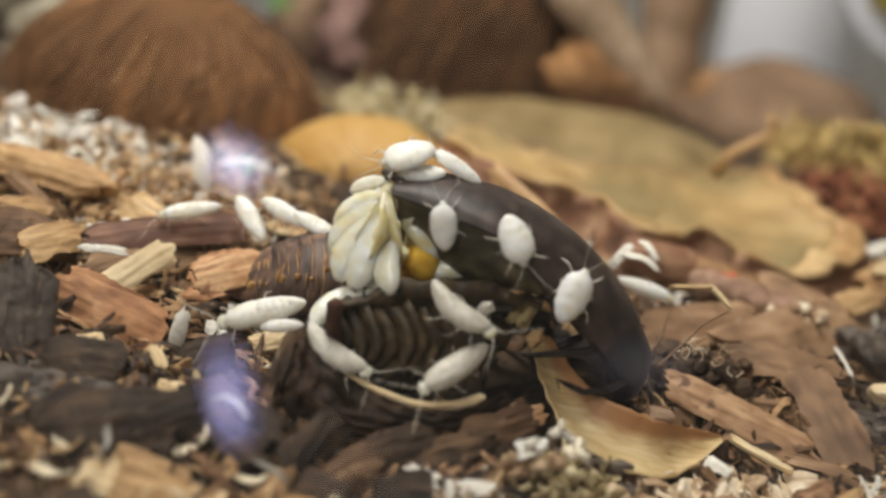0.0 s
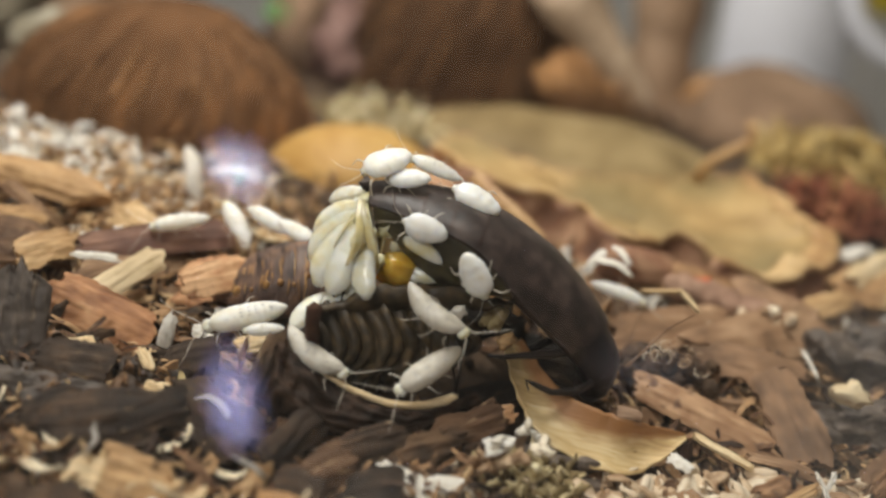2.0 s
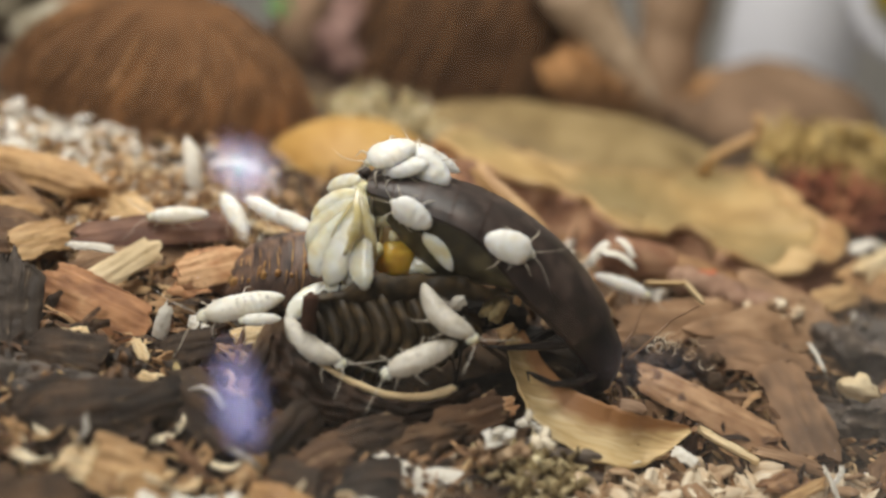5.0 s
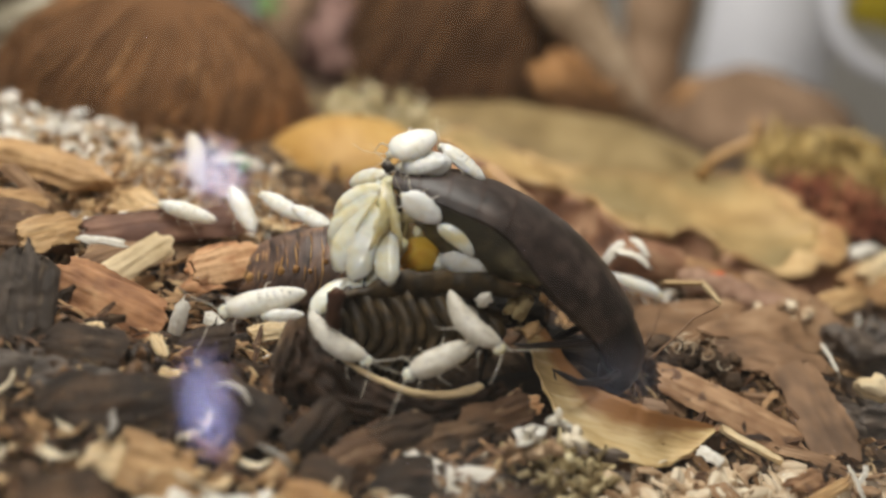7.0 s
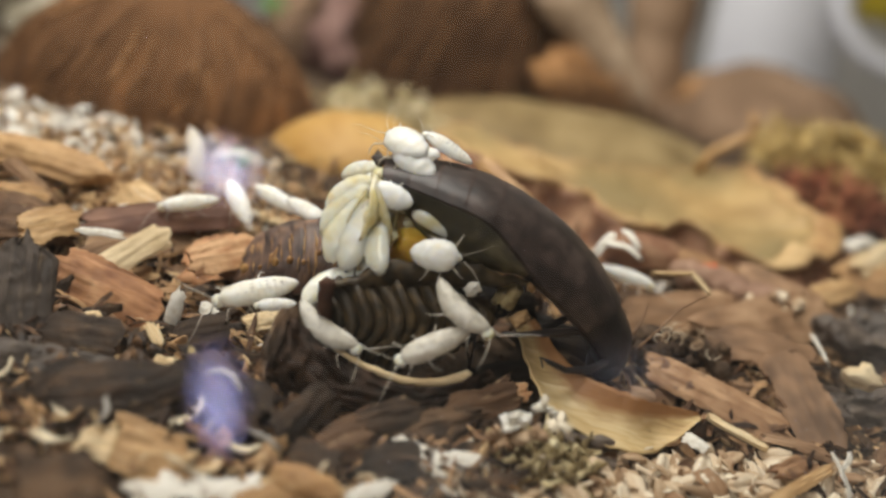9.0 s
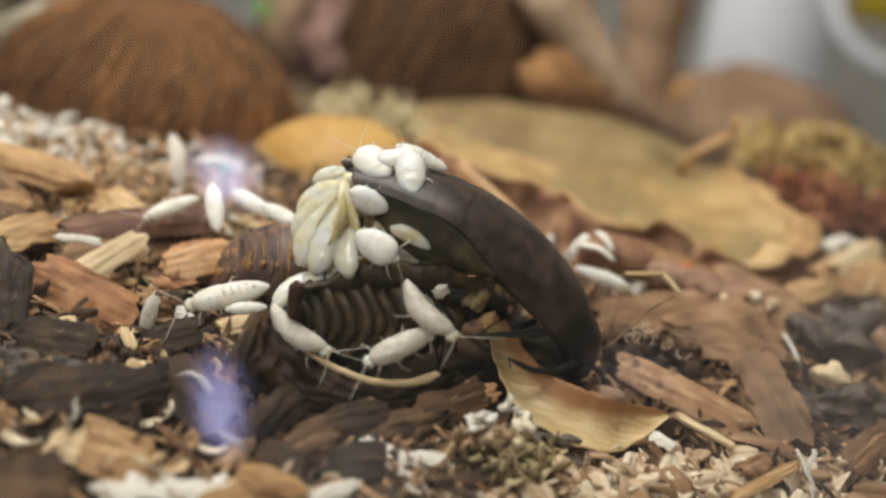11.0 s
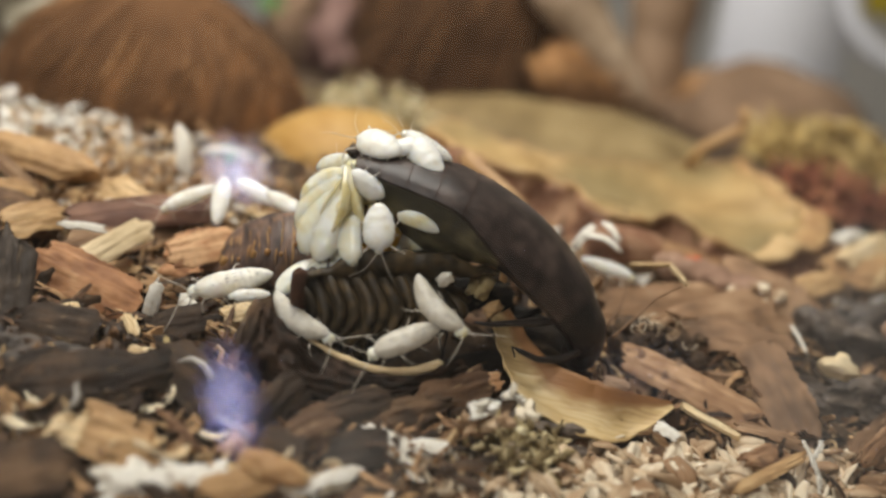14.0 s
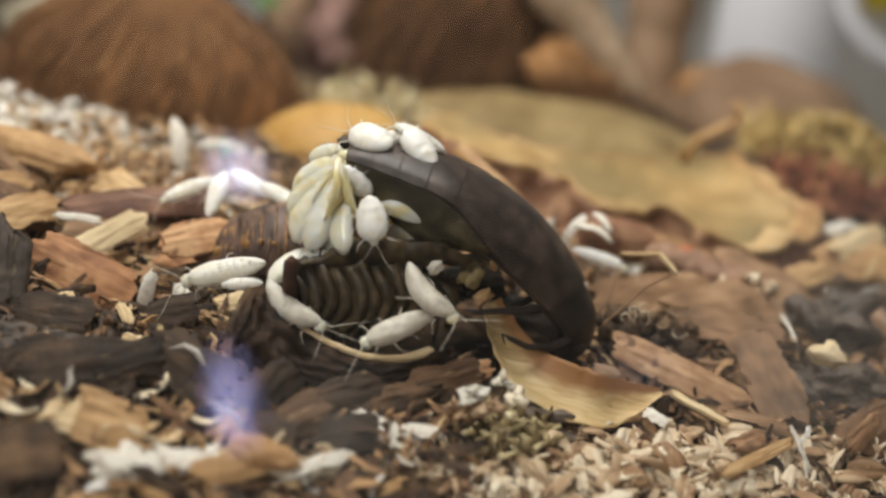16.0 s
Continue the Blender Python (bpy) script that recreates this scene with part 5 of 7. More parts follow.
pebbly_rod()
lay("husk_fragment", "pinkish-brown husk fragment beside the dish", "husk", BARK_SMOOTH, (54.9, 51.1, 4.0), (68.7, 38.8, 3.0), 7, 1.2, 0.4, 0.4, -25, 102, 0.3)
lay("wood_chip", "tan flat wood chip on the litter", "wood chip", WOOD_TAN, (-53.9, 7.7, 5.0), (-49.2, 15.4, 5.0), 6, 0.9, 0.3, 0.2, -35, 111, 0.35)
lay("wood_chip", "pale cream flat flake", "flake", CRUMB, (-46.8, 9.9, 6.0), (-41.4, 12.8, 5.0), 1.6, 0.35, 0.3, 0.2, -30, 114, 0.4)
lay("wood_chip", "tan wood chip beside a shed skin", "wood chip", BARK_RED, (-30.3, 6.9, 6.0), (-22.8, 14.3, 7.0), 6, 0.8, 0.3, 0.2, -40, 115, 0.4)
lay("white_lump", "white chalky flake near the glass", "white lump", CRUMB, (-21.5, -35.2, 2.0), (-15.6, -34.3, 2.0), 3.4, 0.35, 0.3, 0.2, -30, 116, 0.65)
lay("white_lump", "white chalky flake near the glass", "white lump", CRUMB, (-16.8, -32.6, 2.0), (-10.8, -32.5, 2.0), 3, 0.35, 0.3, 0.2, -30, 117, 0.65)
lay("wood_bit", "pale blurred wood bit beyond the dark chunk", "wood bit", WOOD_PALE, (80.3, 60.8, 5.0), (92.6, 72.6, 6.0), 6, 1.2, 0.3, 0.2, -40, 121, 0.4)
lay("white_bit", "white bit beyond the dark chunk", "flake", WOOD_PALE, (82.1, 49.4, 5.0), (86.1, 56.3, 6.0), 2, 0.4, 0.3, 0.2, -30, 122, 0.6)
lay("wood_bit", "tan wood bit beyond the dark chunk", "wood bit", WOOD_TAN, (67.7, 44.0, 4.0), (76.2, 50.3, 5.0), 5, 1, 0.3, 0.2, -35, 123, 0.4)
lay("wood_bit", "cream wood bit beyond the dark chunk", "wood bit", WOOD_PALE, (63.8, 42.3, 4.0), (66.0, 37.6, 3.0), 2.6, 0.8, 0.3, 0.2, -35, 124, 0.4)
lay("husk_strip", "pale yellow curled husk strip behind the cockroach", "husk", HUSK_LIP, (6.0, 49.0, 14.2), (18.5, 39.5, 9.6), 3.2, 0.7, 0.6, 0.25, -55, 138, 0.25)
lay("husk_fragment", "orange-brown torn husk piece by the open husk", "husk", HUSK_OUT, (3.0, 62.0, 10.0), (10.0, 56.0, 10.0), 5, 1.2, 0.7, 0.4, -40, 139, 0.4)
lay("husk_fragment", "folded reddish-brown husk piece below the rim", "husk", HUSK_OUT, (30.5, 47.0, 5.0), (45.0, 49.0, 4.0), 8, 1.3, 1.1, 0.3, -50, 140, 0.3)
lay("husk_fragment", "dark folded husk piece below the rim", "husk", HUSK_DARK, (37.0, 50.0, 3.5), (56.0, 47.5, 3.0), 7, 1.3, 0.9, 0.35, -40, 146, 0.3)
# black chips added where only shade lies beneath the body
lay("bark_chip", "near-black bark chip added for the shade under the arched body", "bark chip", BARK_SHADE, (16.3, 13.9, 1.6), (27.3, 13.3, 0.8), 8, 1.2, 0.3, 0.2, -45, 135, 0.35)
lay("bark_chip", "near-black bark chip added for the shade under the arched body", "bark chip", BARK_SHADE, (18.4, 7.8, 0.2), (30.0, 7.6, -0.4), 7, 1.2, 0.3, 0.2, -35, 136, 0.35)
lay("bark_chip", "near-black bark chip added for the shade under the arched body", "bark chip", BARK_SHADE, (8.7, 13.3, 5.0), (17.6, 17.1, 6.0), 7, 1.2, 0.3, 0.2, -45, 137, 0.35)
lay("wood_plank", "tan wood plank end in the litter", "wood chunk", WOOD_TAN, (-47.3, 27.9, 5.2), (-37.4, 23.1, 4.3), 6, 1.2, 0.3, 0.2, -45, 141, 0.5)
lay("white_lump", "white rounded flake beside a nymph", "flake", CRUMB, (-39.0, 27.6, 4.6), (-34.3, 27.4, 4.2), 3.2, 0.35, 0.5, 0.4, -30, 143, 0.65)
lay("white_lump", "white flakes in a row on the litter", "flake", CRUMB, (-43.2, 23.4, 2.5), (-39.4, 24.2, 4.4), 2.6, 0.35, 0.4, 0.3, -30, 144, 0.65)
lay("white_lump", "white flakes in a row on the litter", "flake", CRUMB, (-48.2, 19.3, 0.7), (-42.7, 19.9, 2.1), 2.2, 0.35, 0.4, 0.3, -30, 145, 0.65)
lay("bark_shard", "grey thin splinters below a bark piece", "splinter", BARK_SMOOTH, (48.7, -1.4, 2.0), (57.1, -2.5, 1.5), 3, 0.5, 0.3, 0.2, -25, 151, 0.6)
lay("bark_shard", "rust-brown bark fragment by the bran", "bark chip", ORANGE_BARK, (48.6, -9.6, 2.0), (53.9, -6.4, 2.5), 3.4, 0.7, 0.3, 0.2, -25, 152, 0.4)
lay("bark_shard", "rust-brown bark fragment by the bran", "bark chip", ORANGE_BARK, (64.2, -5.9, 3.0), (68.7, -0.3, 5.0), 3.2, 0.7, 0.4, 0.3, -45, 153, 0.4)
lay("husk_curl", "grey-white papery curl beside the shaving", "husk", CRUMB, (37.5, -5.2, 2.0), (40.2, -7.5, 2.0), 2.4, 0.3, 0.7, 0.4, -30, 154, 0.5)
lay("husk_curl", "grey papery curl beside the shaving", "husk", BARK_PINK, (31.0, 1.2, 3.0), (34.9, 2.8, 2.0), 3, 0.4, 0.7, 0.4, -30, 155, 0.5)
lay("white_bit", "white torn bit by the husk", "shred", CRUMB, (26.2, 28.7, 9.7), (28.6, 30.4, 13.4), 2.2, 0.4, 0.4, 0.6, -20, 60, 0.5)
lay("white_bit", "white torn bit by the husk", "shred", CRUMB, (27.8, 28.9, 12.6), (33.7, 28.3, 11.3), 1.8, 0.4, 0.4, 0.6, -20, 61, 0.5)
lay("white_bit", "white torn bit by the husk", "shred", CRUMB, (30.7, 33.6, 13.2), (33.1, 30.7, 11.7), 1.6, 0.4, 0.4, 0.6, -20, 66, 0.5)
lay("twig", "thin pale bent twig", "twig", WOOD_PALE, (34.3, 21.8, 11.4), (39.9, 22.2, 12.4), 0.9, 0.6, 0.3, 0, 0, 57, 0.1)
lay("twig", "thin pale bent twig", "twig", WOOD_PALE, (39.7, 22.3, 12.5), (42.6, 20.4, 10.8), 0.9, 0.6, 0.3, 0, 0, 58, 0.1)
lay("bark_chunk", "dark grey-brown wet bark slab standing up", "bark chunk", DARK_CHUNK, (-45.5, -9.5, -1.5), (-48.0, -2.6, 9.5), 7.6, 2.2, 0.35, 0.15, 8, 301, 0.18)
chunk("dark wet bark chunk low in the litter", DARK_CHUNK, (-41.6, -14.7, 0.0), 5, (1.5, 0.8, 0.5), (0, 0, 30), 302, "bark chunk", 0.3)
chunk("dark grey-brown bark chunk", DARK_CHUNK, (72.1, 32.5, 1.5), 7, (1.15, 0.8, 0.8), (0, 8, 15), 303, "bark chunk", 0.35)
chunk("dark bark piece low in the litter", DARK_CHUNK, (70.4, 14.9, 0.0), 6, (1.3, 0.8, 0.5), (0, 8, 30), 304, "bark chunk", 0.3)
chunk("dark bark piece low in the litter", DARK_CHUNK, (63.0, 11.5, -1.0), 5, (1.2, 0.8, 0.7), (0, 0, 10), 305, "bark chunk", 0.3)
chunk("white chalky lump near the glass", CRUMB, (-18.8, -33.0, 0.5), 2.4, (1.7, 0.9, 0.5), (0, 5, 10), 306, "white lump", 0.45)
chunk("white chalky lump near the glass", CRUMB, (-12.8, -30.2, 0.5), 1.6, (1.5, 0.9, 0.6), (0, -10, 30), 307, "white lump", 0.45)
chunk("dark soil lump behind the bran", DARK_CHUNK, (23.2, -8.9, -1.0), 4, (1.6, 0.8, 0.6), (0, 0, 10), 308, "bark chunk", 0.3)
chunk("dark soil lump under the slab", DARK_CHUNK, (5.6, -14.1, -1.5), 5, (1.6, 0.8, 0.5), (0, 0, 10), 309, "bark chunk", 0.3)
chunk("orange-brown oval seed husk near the glass", ORANGE_SEED, (-6.1, -30.6, 3.2), 2.3, (1.75, 0.7, 0.6), (0, 6, -8), 321, "seed", 0.08)


def bowl_bark():
    """The dark bark slab that leans up in front of the ribbed body, with a pale torn rim."""
    thing = holder("bark_slab", "dark brown bark slab with a pale torn rim", "bark")
    rim = [(-14.8, -9.7, 6.8), (-13.6, -6.7, 8.7), (-11.2, -7.2, 7.5), (-6.3, -8.3, 5.1), (-1.7, -8.9, 3.7), (3.5, -9.0, 3.4), (8.2, -7.5, 4.3), (11.8, -5.7, 6.0)]
    foot = [(-14.9, -9.2, -1.0), (-12.0, -12.1, -1.0), (-8.2, -12.7, -1.0), (-4.0, -12.5, -1.0), (-0.0, -10.5, -1.0), (4.8, -8.2, -1.0), (9.6, -4.4, -1.0), (14.7, 0.9, -1.0)]

    def along(pts, u):
        f = u * (len(pts) - 1)
        i = min(int(f), len(pts) - 2)
        return Vector(pts[i]).lerp(Vector(pts[i + 1]), f - i)

    n, k = 70, 26
    front, back = [], []
    for i in range(n + 1):
        u = i / n
        p, q = along(rim, u), along(foot, u)
        col, col2 = [], []
        for j in range(k + 1):
            v = j / k
            w = p.lerp(q, v) + Vector((0, -2.5, 0.8)) * math.sin(math.pi * v)
            w += Vector((0.2, -0.8, 0.9)) * noise.noise(Vector((u * 6, v * 3.0, 1))) * 2.4 + Vector((0.3, -0.8, 0.7)) * noise.noise(Vector((u * 16, v * 9, 5))) * (1 + 1.2 * min(1, 3 * v)) + Vector((0, -0.3, 0.35)) * noise.noise(Vector((u * 14, v * 34, 9)))
            if j == 0:
                w += Vector((0, 0, 0.5 * noise.noise(Vector((u * 30, 0, 3)))))
            col.append(w)
            col2.append(w + Vector((0.2, 1.6, -1.1)) * (0.5 + 0.5 * v))
        front.append(col)
        back.append(col2)
    bm = bmesh.new()
    loft(bm, [f + b[::-1] for f, b in zip(front, back)])
    part("bark", bm, BARK_SLAB, thing)
    bm = bmesh.new()
    edge = [sum((front[i + o][0] for o in range(-5, 6)), Vector()) / 11 for i in range(24, 64)]
    tube(bm, [p + Vector((0, 0.5, 0.25)) for p in edge], [0.12] + [0.34 + 0.008 * i + 0.10 * noise.noise(Vector((i * 0.25, 0, 0))) for i in range(38)] + [0.1], 9)
    part("pale_rim", bm, WOOD_PALE, thing, "pale torn wood along the rim")


bowl_bark()


def wood_shaving():
    """The long curved shaving under the large cockroach's head."""
    thing = holder("wood_shaving", "curved pale wood shaving with a reddish-brown side", "wood shaving")
    path = [(15.9, 7.4, 6.6), (18.9, 0.8, 4.4), (22.9, -4.2, 2.6), (28.9, -5.4, 1.6), (34.5, -3.6, 1.6), (40.0, -1.1, 2.6)]
    widths = [2.7, 4.9, 7.2, 7.6, 5.4, 0.8]
    across = Vector((0.80, 0.52, 0.28)).normalized()

    def smooth(vals, u):
        f = u * (len(vals) - 1)
        i = min(int(f), len(vals) - 2)
        t = f - i
        t0, t1, t2, t3 = vals[max(i - 1, 0)], vals[i], vals[i + 1], vals[min(i + 2, len(vals) - 1)]
        return 0.5 * (2 * t1 + (t2 - t0) * t + (2 * t0 - 5 * t1 + 4 * t2 - t3) * t * t + (3 * t1 - t0 - 3 * t2 + t3) * t ** 3)

    vp = [Vector(p) for p in path]
    bm = bmesh.new()
    layer = bm.loops.layers.uv.new("UVMap")
    rings, where = [], []
    for i in range(61):
        u = i / 60
        c, w = smooth(vp, u), smooth(widths, u)
        d = (smooth(vp, min(1, u + 0.02)) - smooth(vp, max(0, u - 0.02))).normalized()
        side = (across - d * across.dot(d)).normalized()
        nrm = side.cross(d)
        if nrm.z < 0:
            nrm = -nrm
        ring = []
        for s in (1, -1):
            for j in range(17):
                v = j / 16 if s > 0 else 1 - j / 16
                dish = 0.22 * w * (2 * v - 1) ** 2
                rag = 0.15 * noise.noise(Vector((u * 14, v * 3, 2))) + 0.06 * noise.noise(Vector((u * 8, v * 26, 4)))
                torn = 0.05 * noise.noise(Vector((u * 22, round(v), 6))) * abs(2 * v - 1)
                ring.append(c + side * w * (v - 0.5 + torn) + nrm * (dish + rag * 0.6 + (0.22 if s > 0 else -0.22)))
                where.append((u, v))
        rings.append(ring)
    rows = loft(bm, rings)
    spot = {vert: where[k] for k, vert in enumerate(vert for row in rows for vert in row)}
    for f in bm.faces:
        for lp in f.loops:
            lp[layer].uv = spot[lp.vert]
    part("shaving", bm, SHAVING, thing)


wood_shaving()


# ---- the nymphs ----
SEGMENTS = (0.0, 0.06, 0.12, 0.19, 0.26, 0.33, 0.41, 0.49, 0.60, 0.74, 1.001)


def outline(u):
    """How wide a nymph is at u (tail 0, head 1): a tapering tail, a blunt front."""
    f = (0.60 - u) / 0.60 if u < 0.60 else (u - 0.60) / 0.40
    return max(0.03, (1 - abs(f) ** (2.3 if u < 0.60 else 2.7)) ** 0.6)


def nymph_body(width, height, seed, notch=0.04, bend=0.0):
    """A body of overlapping plates 10 long, head towards +x, back towards +z, with thin margins."""
    bm = bmesh.new()
    rings = []
    us = sorted({0.0, 1.0, *(a + (b - a) * f for a, b in zip(SEGMENTS, SEGMENTS[1:]) for f in (0.02, 0.10, 0.35, 0.65, 0.92))} - {1.001})
    for u in us:
        u = min(u, 1.0)
        k = max(i for i, a in enumerate(SEGMENTS) if a <= u)
        saw = (u - SEGMENTS[k]) / (SEGMENTS[k + 1] - SEGMENTS[k]) if k + 1 < len(SEGMENTS) else 1.0
        env = outline(u)
        step = 1 + notch * (0.9 - 1.6 * saw) if 0.02 < u < 0.98 else 1.0
        ring = []
        for q in range(24):
            a = q * math.tau / 24
            y = math.cos(a)
            rise = (1 - y * y) ** 0.62
            z = rise * (1 - 0.07 * math.exp(-(y / 0.13) ** 2)) if q < 12 else -0.5 * rise
            wide = 1 + notch * (1.2 - 2.0 * saw) * abs(y) ** 6 if 0.02 < u < 0.98 else 1.0
            ring.append(((u - 0.5) * 9.0 - 0.35, width / 2 * env * y * wide * (1 + 0.05 * noise.noise(Vector((u * 9, 3 * y, seed)))) + bend * (2 * u - 1) ** 2,
                         height / 2 * env ** 0.8 * z * step + 0.14 * noise.noise(Vector((u * 8, a * 1.5, seed))) + 0.05 * noise.noise(Vector((u * 24, a * 3.0, seed)))))
        rings.append(ring)
    loft(bm, rings)
    return bm


def nymph(name, width, height, skin, seed, notch=0.04, bend=0.0, leg=1.0, born=True, marks=7):
    """A newborn cockroach: body, head, eyes, marks, legs and antennae; one still in the brood keeps its limbs folded."""
    thing = holder(name, "white newborn cockroach nymph", "nymph", "newborn nymphs")
    part("body", nymph_body(width, height, seed, notch, bend), skin, thing)
    bm = bmesh.new()
    lump(bm, (4.05 if born else 3.75, bend * 0.8, -0.3), 0.85 if born else 0.7, seed, 0.05, 2, (0.85, 1.0, 0.8), Euler((0, 0.3, 0)))
    head = part("head", bm, NYMPH_CREAM, thing)
    for s in (1, -1):
        bm = bmesh.new()
        lump(bm, (4.45 if born else 4.1, (0.58 if born else 0.45) * s + bend * 0.8, -0.1), 0.13, seed + s, 0.05, 1, (1, 1, 1), Euler((0, 0, 0)))
        part("eye", bm, EYE, head)
        if not born:
            continue
        bm = bmesh.new()
        r = random.Random(seed * 5 + s)
        p = Vector((4.7, 0.4 * s + bend * 0.85, -0.1))
        path = [p]
        h = Vector((0.9, 0.5 * s, 0.25))
        for _ in range(7):
            h = (h + Vector((r.uniform(-0.2, 0.2), r.uniform(-0.1, 0.3) * s, r.uniform(-0.3, 0.2)))).normalized()
            path.append(path[-1] + h * 0.75 * leg)
        tube(bm, path, [0.07, 0.06, 0.055, 0.05, 0.045, 0.04, 0.035, 0.02], 5)
        part("antenna", bm, NYMPH_LEG, head)
        for k in range(3):
            bm = bmesh.new()
            x0 = 2.9 - 1.5 * k
            fwd = (1.6, -0.4, -1.9)[k] + r.uniform(-0.5, 0.5)
            y0 = width * 0.28 * s
            reach = (0.7 + width * 0.19) * leg * r.uniform(0.6, 1.15)
            knee, back = r.uniform(0.1, 0.7), r.uniform(-1.0, 0.6)
            tube(bm, [(x0, y0, -height * 0.22), (x0 + knee * fwd, y0 + 0.70 * reach * s, 0.02 * height), (x0 + (knee + 0.1) * fwd, y0 + 0.92 * reach * s, -0.04 * height),
                      (x0 + (knee + 0.35) * fwd + 0.5 * back, y0 + 1.22 * reach * s, -height * 0.40), (x0 + (knee + 0.4) * fwd + 1.1 * back, y0 + 1.32 * reach * s, -height * 0.5)], [c * (0.55 if width < 4 else 1.1) for c in (0.17, 0.14, 0.10, 0.085, 0.05)], 6)
            part("leg", bm, NYMPH_LEG, thing)
    for k in range(marks if born else 0):
        bm = bmesh.new()
        x = -3.0 + 0.82 * k
        u = (x + 0.35) / 9.0 + 0.5
        for y in (-0.30, 0.0, 0.30):
            zz = height / 2 * outline(u) ** 0.8 * (1 - y * y) ** 0.62 * (0.93 if y == 0 else 1.0)
            lump(bm, (x, y * width / 2 * outline(u) + bend * (2 * u - 1) ** 2, zz - 0.02), 0.12, k, 0.2, 1, (2.2, 0.5 if y else 0.9, 0.4), Euler((0, 0, 0)))
        part("back_mark", bm, NYMPH_MARK, thing, "faint grey marks")
    return thing


KINDS = {"slim_shaded": nymph("nymph", 2.9, 2.2, NYMPH_SHADED, 4, 0.03), "curved_shaded": nymph("nymph", 2.8, 2.2, NYMPH_SHADED, 12, 0.03, 1.1),
         "slim": nymph("nymph", 2.9, 2.3, NYMPH, 3, 0.03), "cream": nymph("nymph", 3.1, 2.0, NYMPH_CREAM, 8, 0.012, 0.5, 0.45, False),
         "broad": nymph("nymph", 5.6, 3.1, NYMPH, 5, 0.016, 0.0, 1.2, True, 0)}
USED = set()
MOVES = []


def young(kind, label, length, wide, rows):
    """One nymph of a length in mm: its rows are seconds, place in mm and turn in degrees."""
    s = length / 10
    t, x, y, z, rx, ry, rz = rows[0]
    m = at(x, y, z, rx, ry, rz) @ Matrix.Diagonal((s, s * wide, s, 1))
    thing = KINDS[kind]
    if kind in USED:
        thing = copy_thing(thing, m)
    else:
        FIRST.append((thing, m))
    USED.add(kind)
    tagged(thing, label)
    if len(rows) > 1:
        steps = [(r[0], at(*r[1:])) for r in rows]
        MOVES.append((thing, steps if steps[0][0] == 0 else [(0.0, steps[0][1])] + steps))
    return thing


FIRST = []
young("slim", "white cockroach nymph lying on wood litter", 11.5, 1.05, [
    (12.5, -19.06, -2.84, 8.72, -30.5, 14.7, -156.6)])
young("curved_shaded", "white cockroach nymph on the bark rim", 10.6, 1.00, [
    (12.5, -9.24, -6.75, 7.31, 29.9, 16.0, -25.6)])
young("slim_shaded", "white cockroach nymph crawling on a ribbed body, toned grey for shade", 10.6, 1.05, [
    (0, 5.00, -8.45, 9.64, -24.4, 23.7, -138.4),
    (1.5, 5.19, -8.43, 9.70, -24.1, 24.1, -137.6),
    (3, 5.30, -8.62, 9.26, -25.0, 23.1, -139.9),
    (4, 4.55, -8.42, 9.73, -28.7, 18.2, -150.3),
    (6.3, 4.01, -8.60, 9.30, -26.7, 21.0, -144.5),
    (7, 3.60, -8.67, 9.15, -27.5, 20.0, -146.6),
    (8, 4.01, -8.66, 9.18, -28.2, 18.9, -148.9),
    (10.5, 3.89, -8.49, 9.55, -27.2, 20.5, -145.7),
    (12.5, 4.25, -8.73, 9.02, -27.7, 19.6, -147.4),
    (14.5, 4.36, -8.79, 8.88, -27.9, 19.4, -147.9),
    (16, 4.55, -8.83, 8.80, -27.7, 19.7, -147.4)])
young("curved_shaded", "white cockroach nymph crawling on a ribbed body, toned grey for shade", 10.6, 1.05, [
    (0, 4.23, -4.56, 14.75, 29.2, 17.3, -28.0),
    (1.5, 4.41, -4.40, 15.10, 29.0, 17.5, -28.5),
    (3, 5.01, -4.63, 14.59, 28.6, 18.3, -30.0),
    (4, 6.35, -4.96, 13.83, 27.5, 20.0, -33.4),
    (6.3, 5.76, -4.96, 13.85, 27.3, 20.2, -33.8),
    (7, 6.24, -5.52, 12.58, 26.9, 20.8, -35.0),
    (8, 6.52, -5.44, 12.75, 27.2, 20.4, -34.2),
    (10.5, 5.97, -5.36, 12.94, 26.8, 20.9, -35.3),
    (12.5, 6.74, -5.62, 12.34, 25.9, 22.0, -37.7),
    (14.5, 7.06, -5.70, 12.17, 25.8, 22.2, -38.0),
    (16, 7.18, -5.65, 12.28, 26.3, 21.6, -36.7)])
young("slim", "white cockroach nymph among wood chips", 9.5, 1.05, [
    (0, -27.20, 22.93, 8.88, -23.3, -24.9, 135.6),
    (1.5, -27.40, 23.09, 9.25, -22.6, -25.5, 134.1),
    (4, -27.10, 23.06, 9.19, -23.6, -24.5, 136.4),
    (7, -28.01, 23.01, 9.06, -21.8, -26.2, 132.2),
    (8, -27.93, 22.98, 8.99, -21.4, -26.4, 131.4),
    (10.5, -28.16, 23.02, 9.08, -17.1, -29.3, 122.2),
    (12.5, -27.97, 22.81, 8.61, -5.2, -33.2, 99.4),
    (14.5, -27.75, 22.70, 8.37, -4.9, -33.2, 98.9),
    (16, -27.50, 22.64, 8.24, -0.0, -33.5, 90.1)])
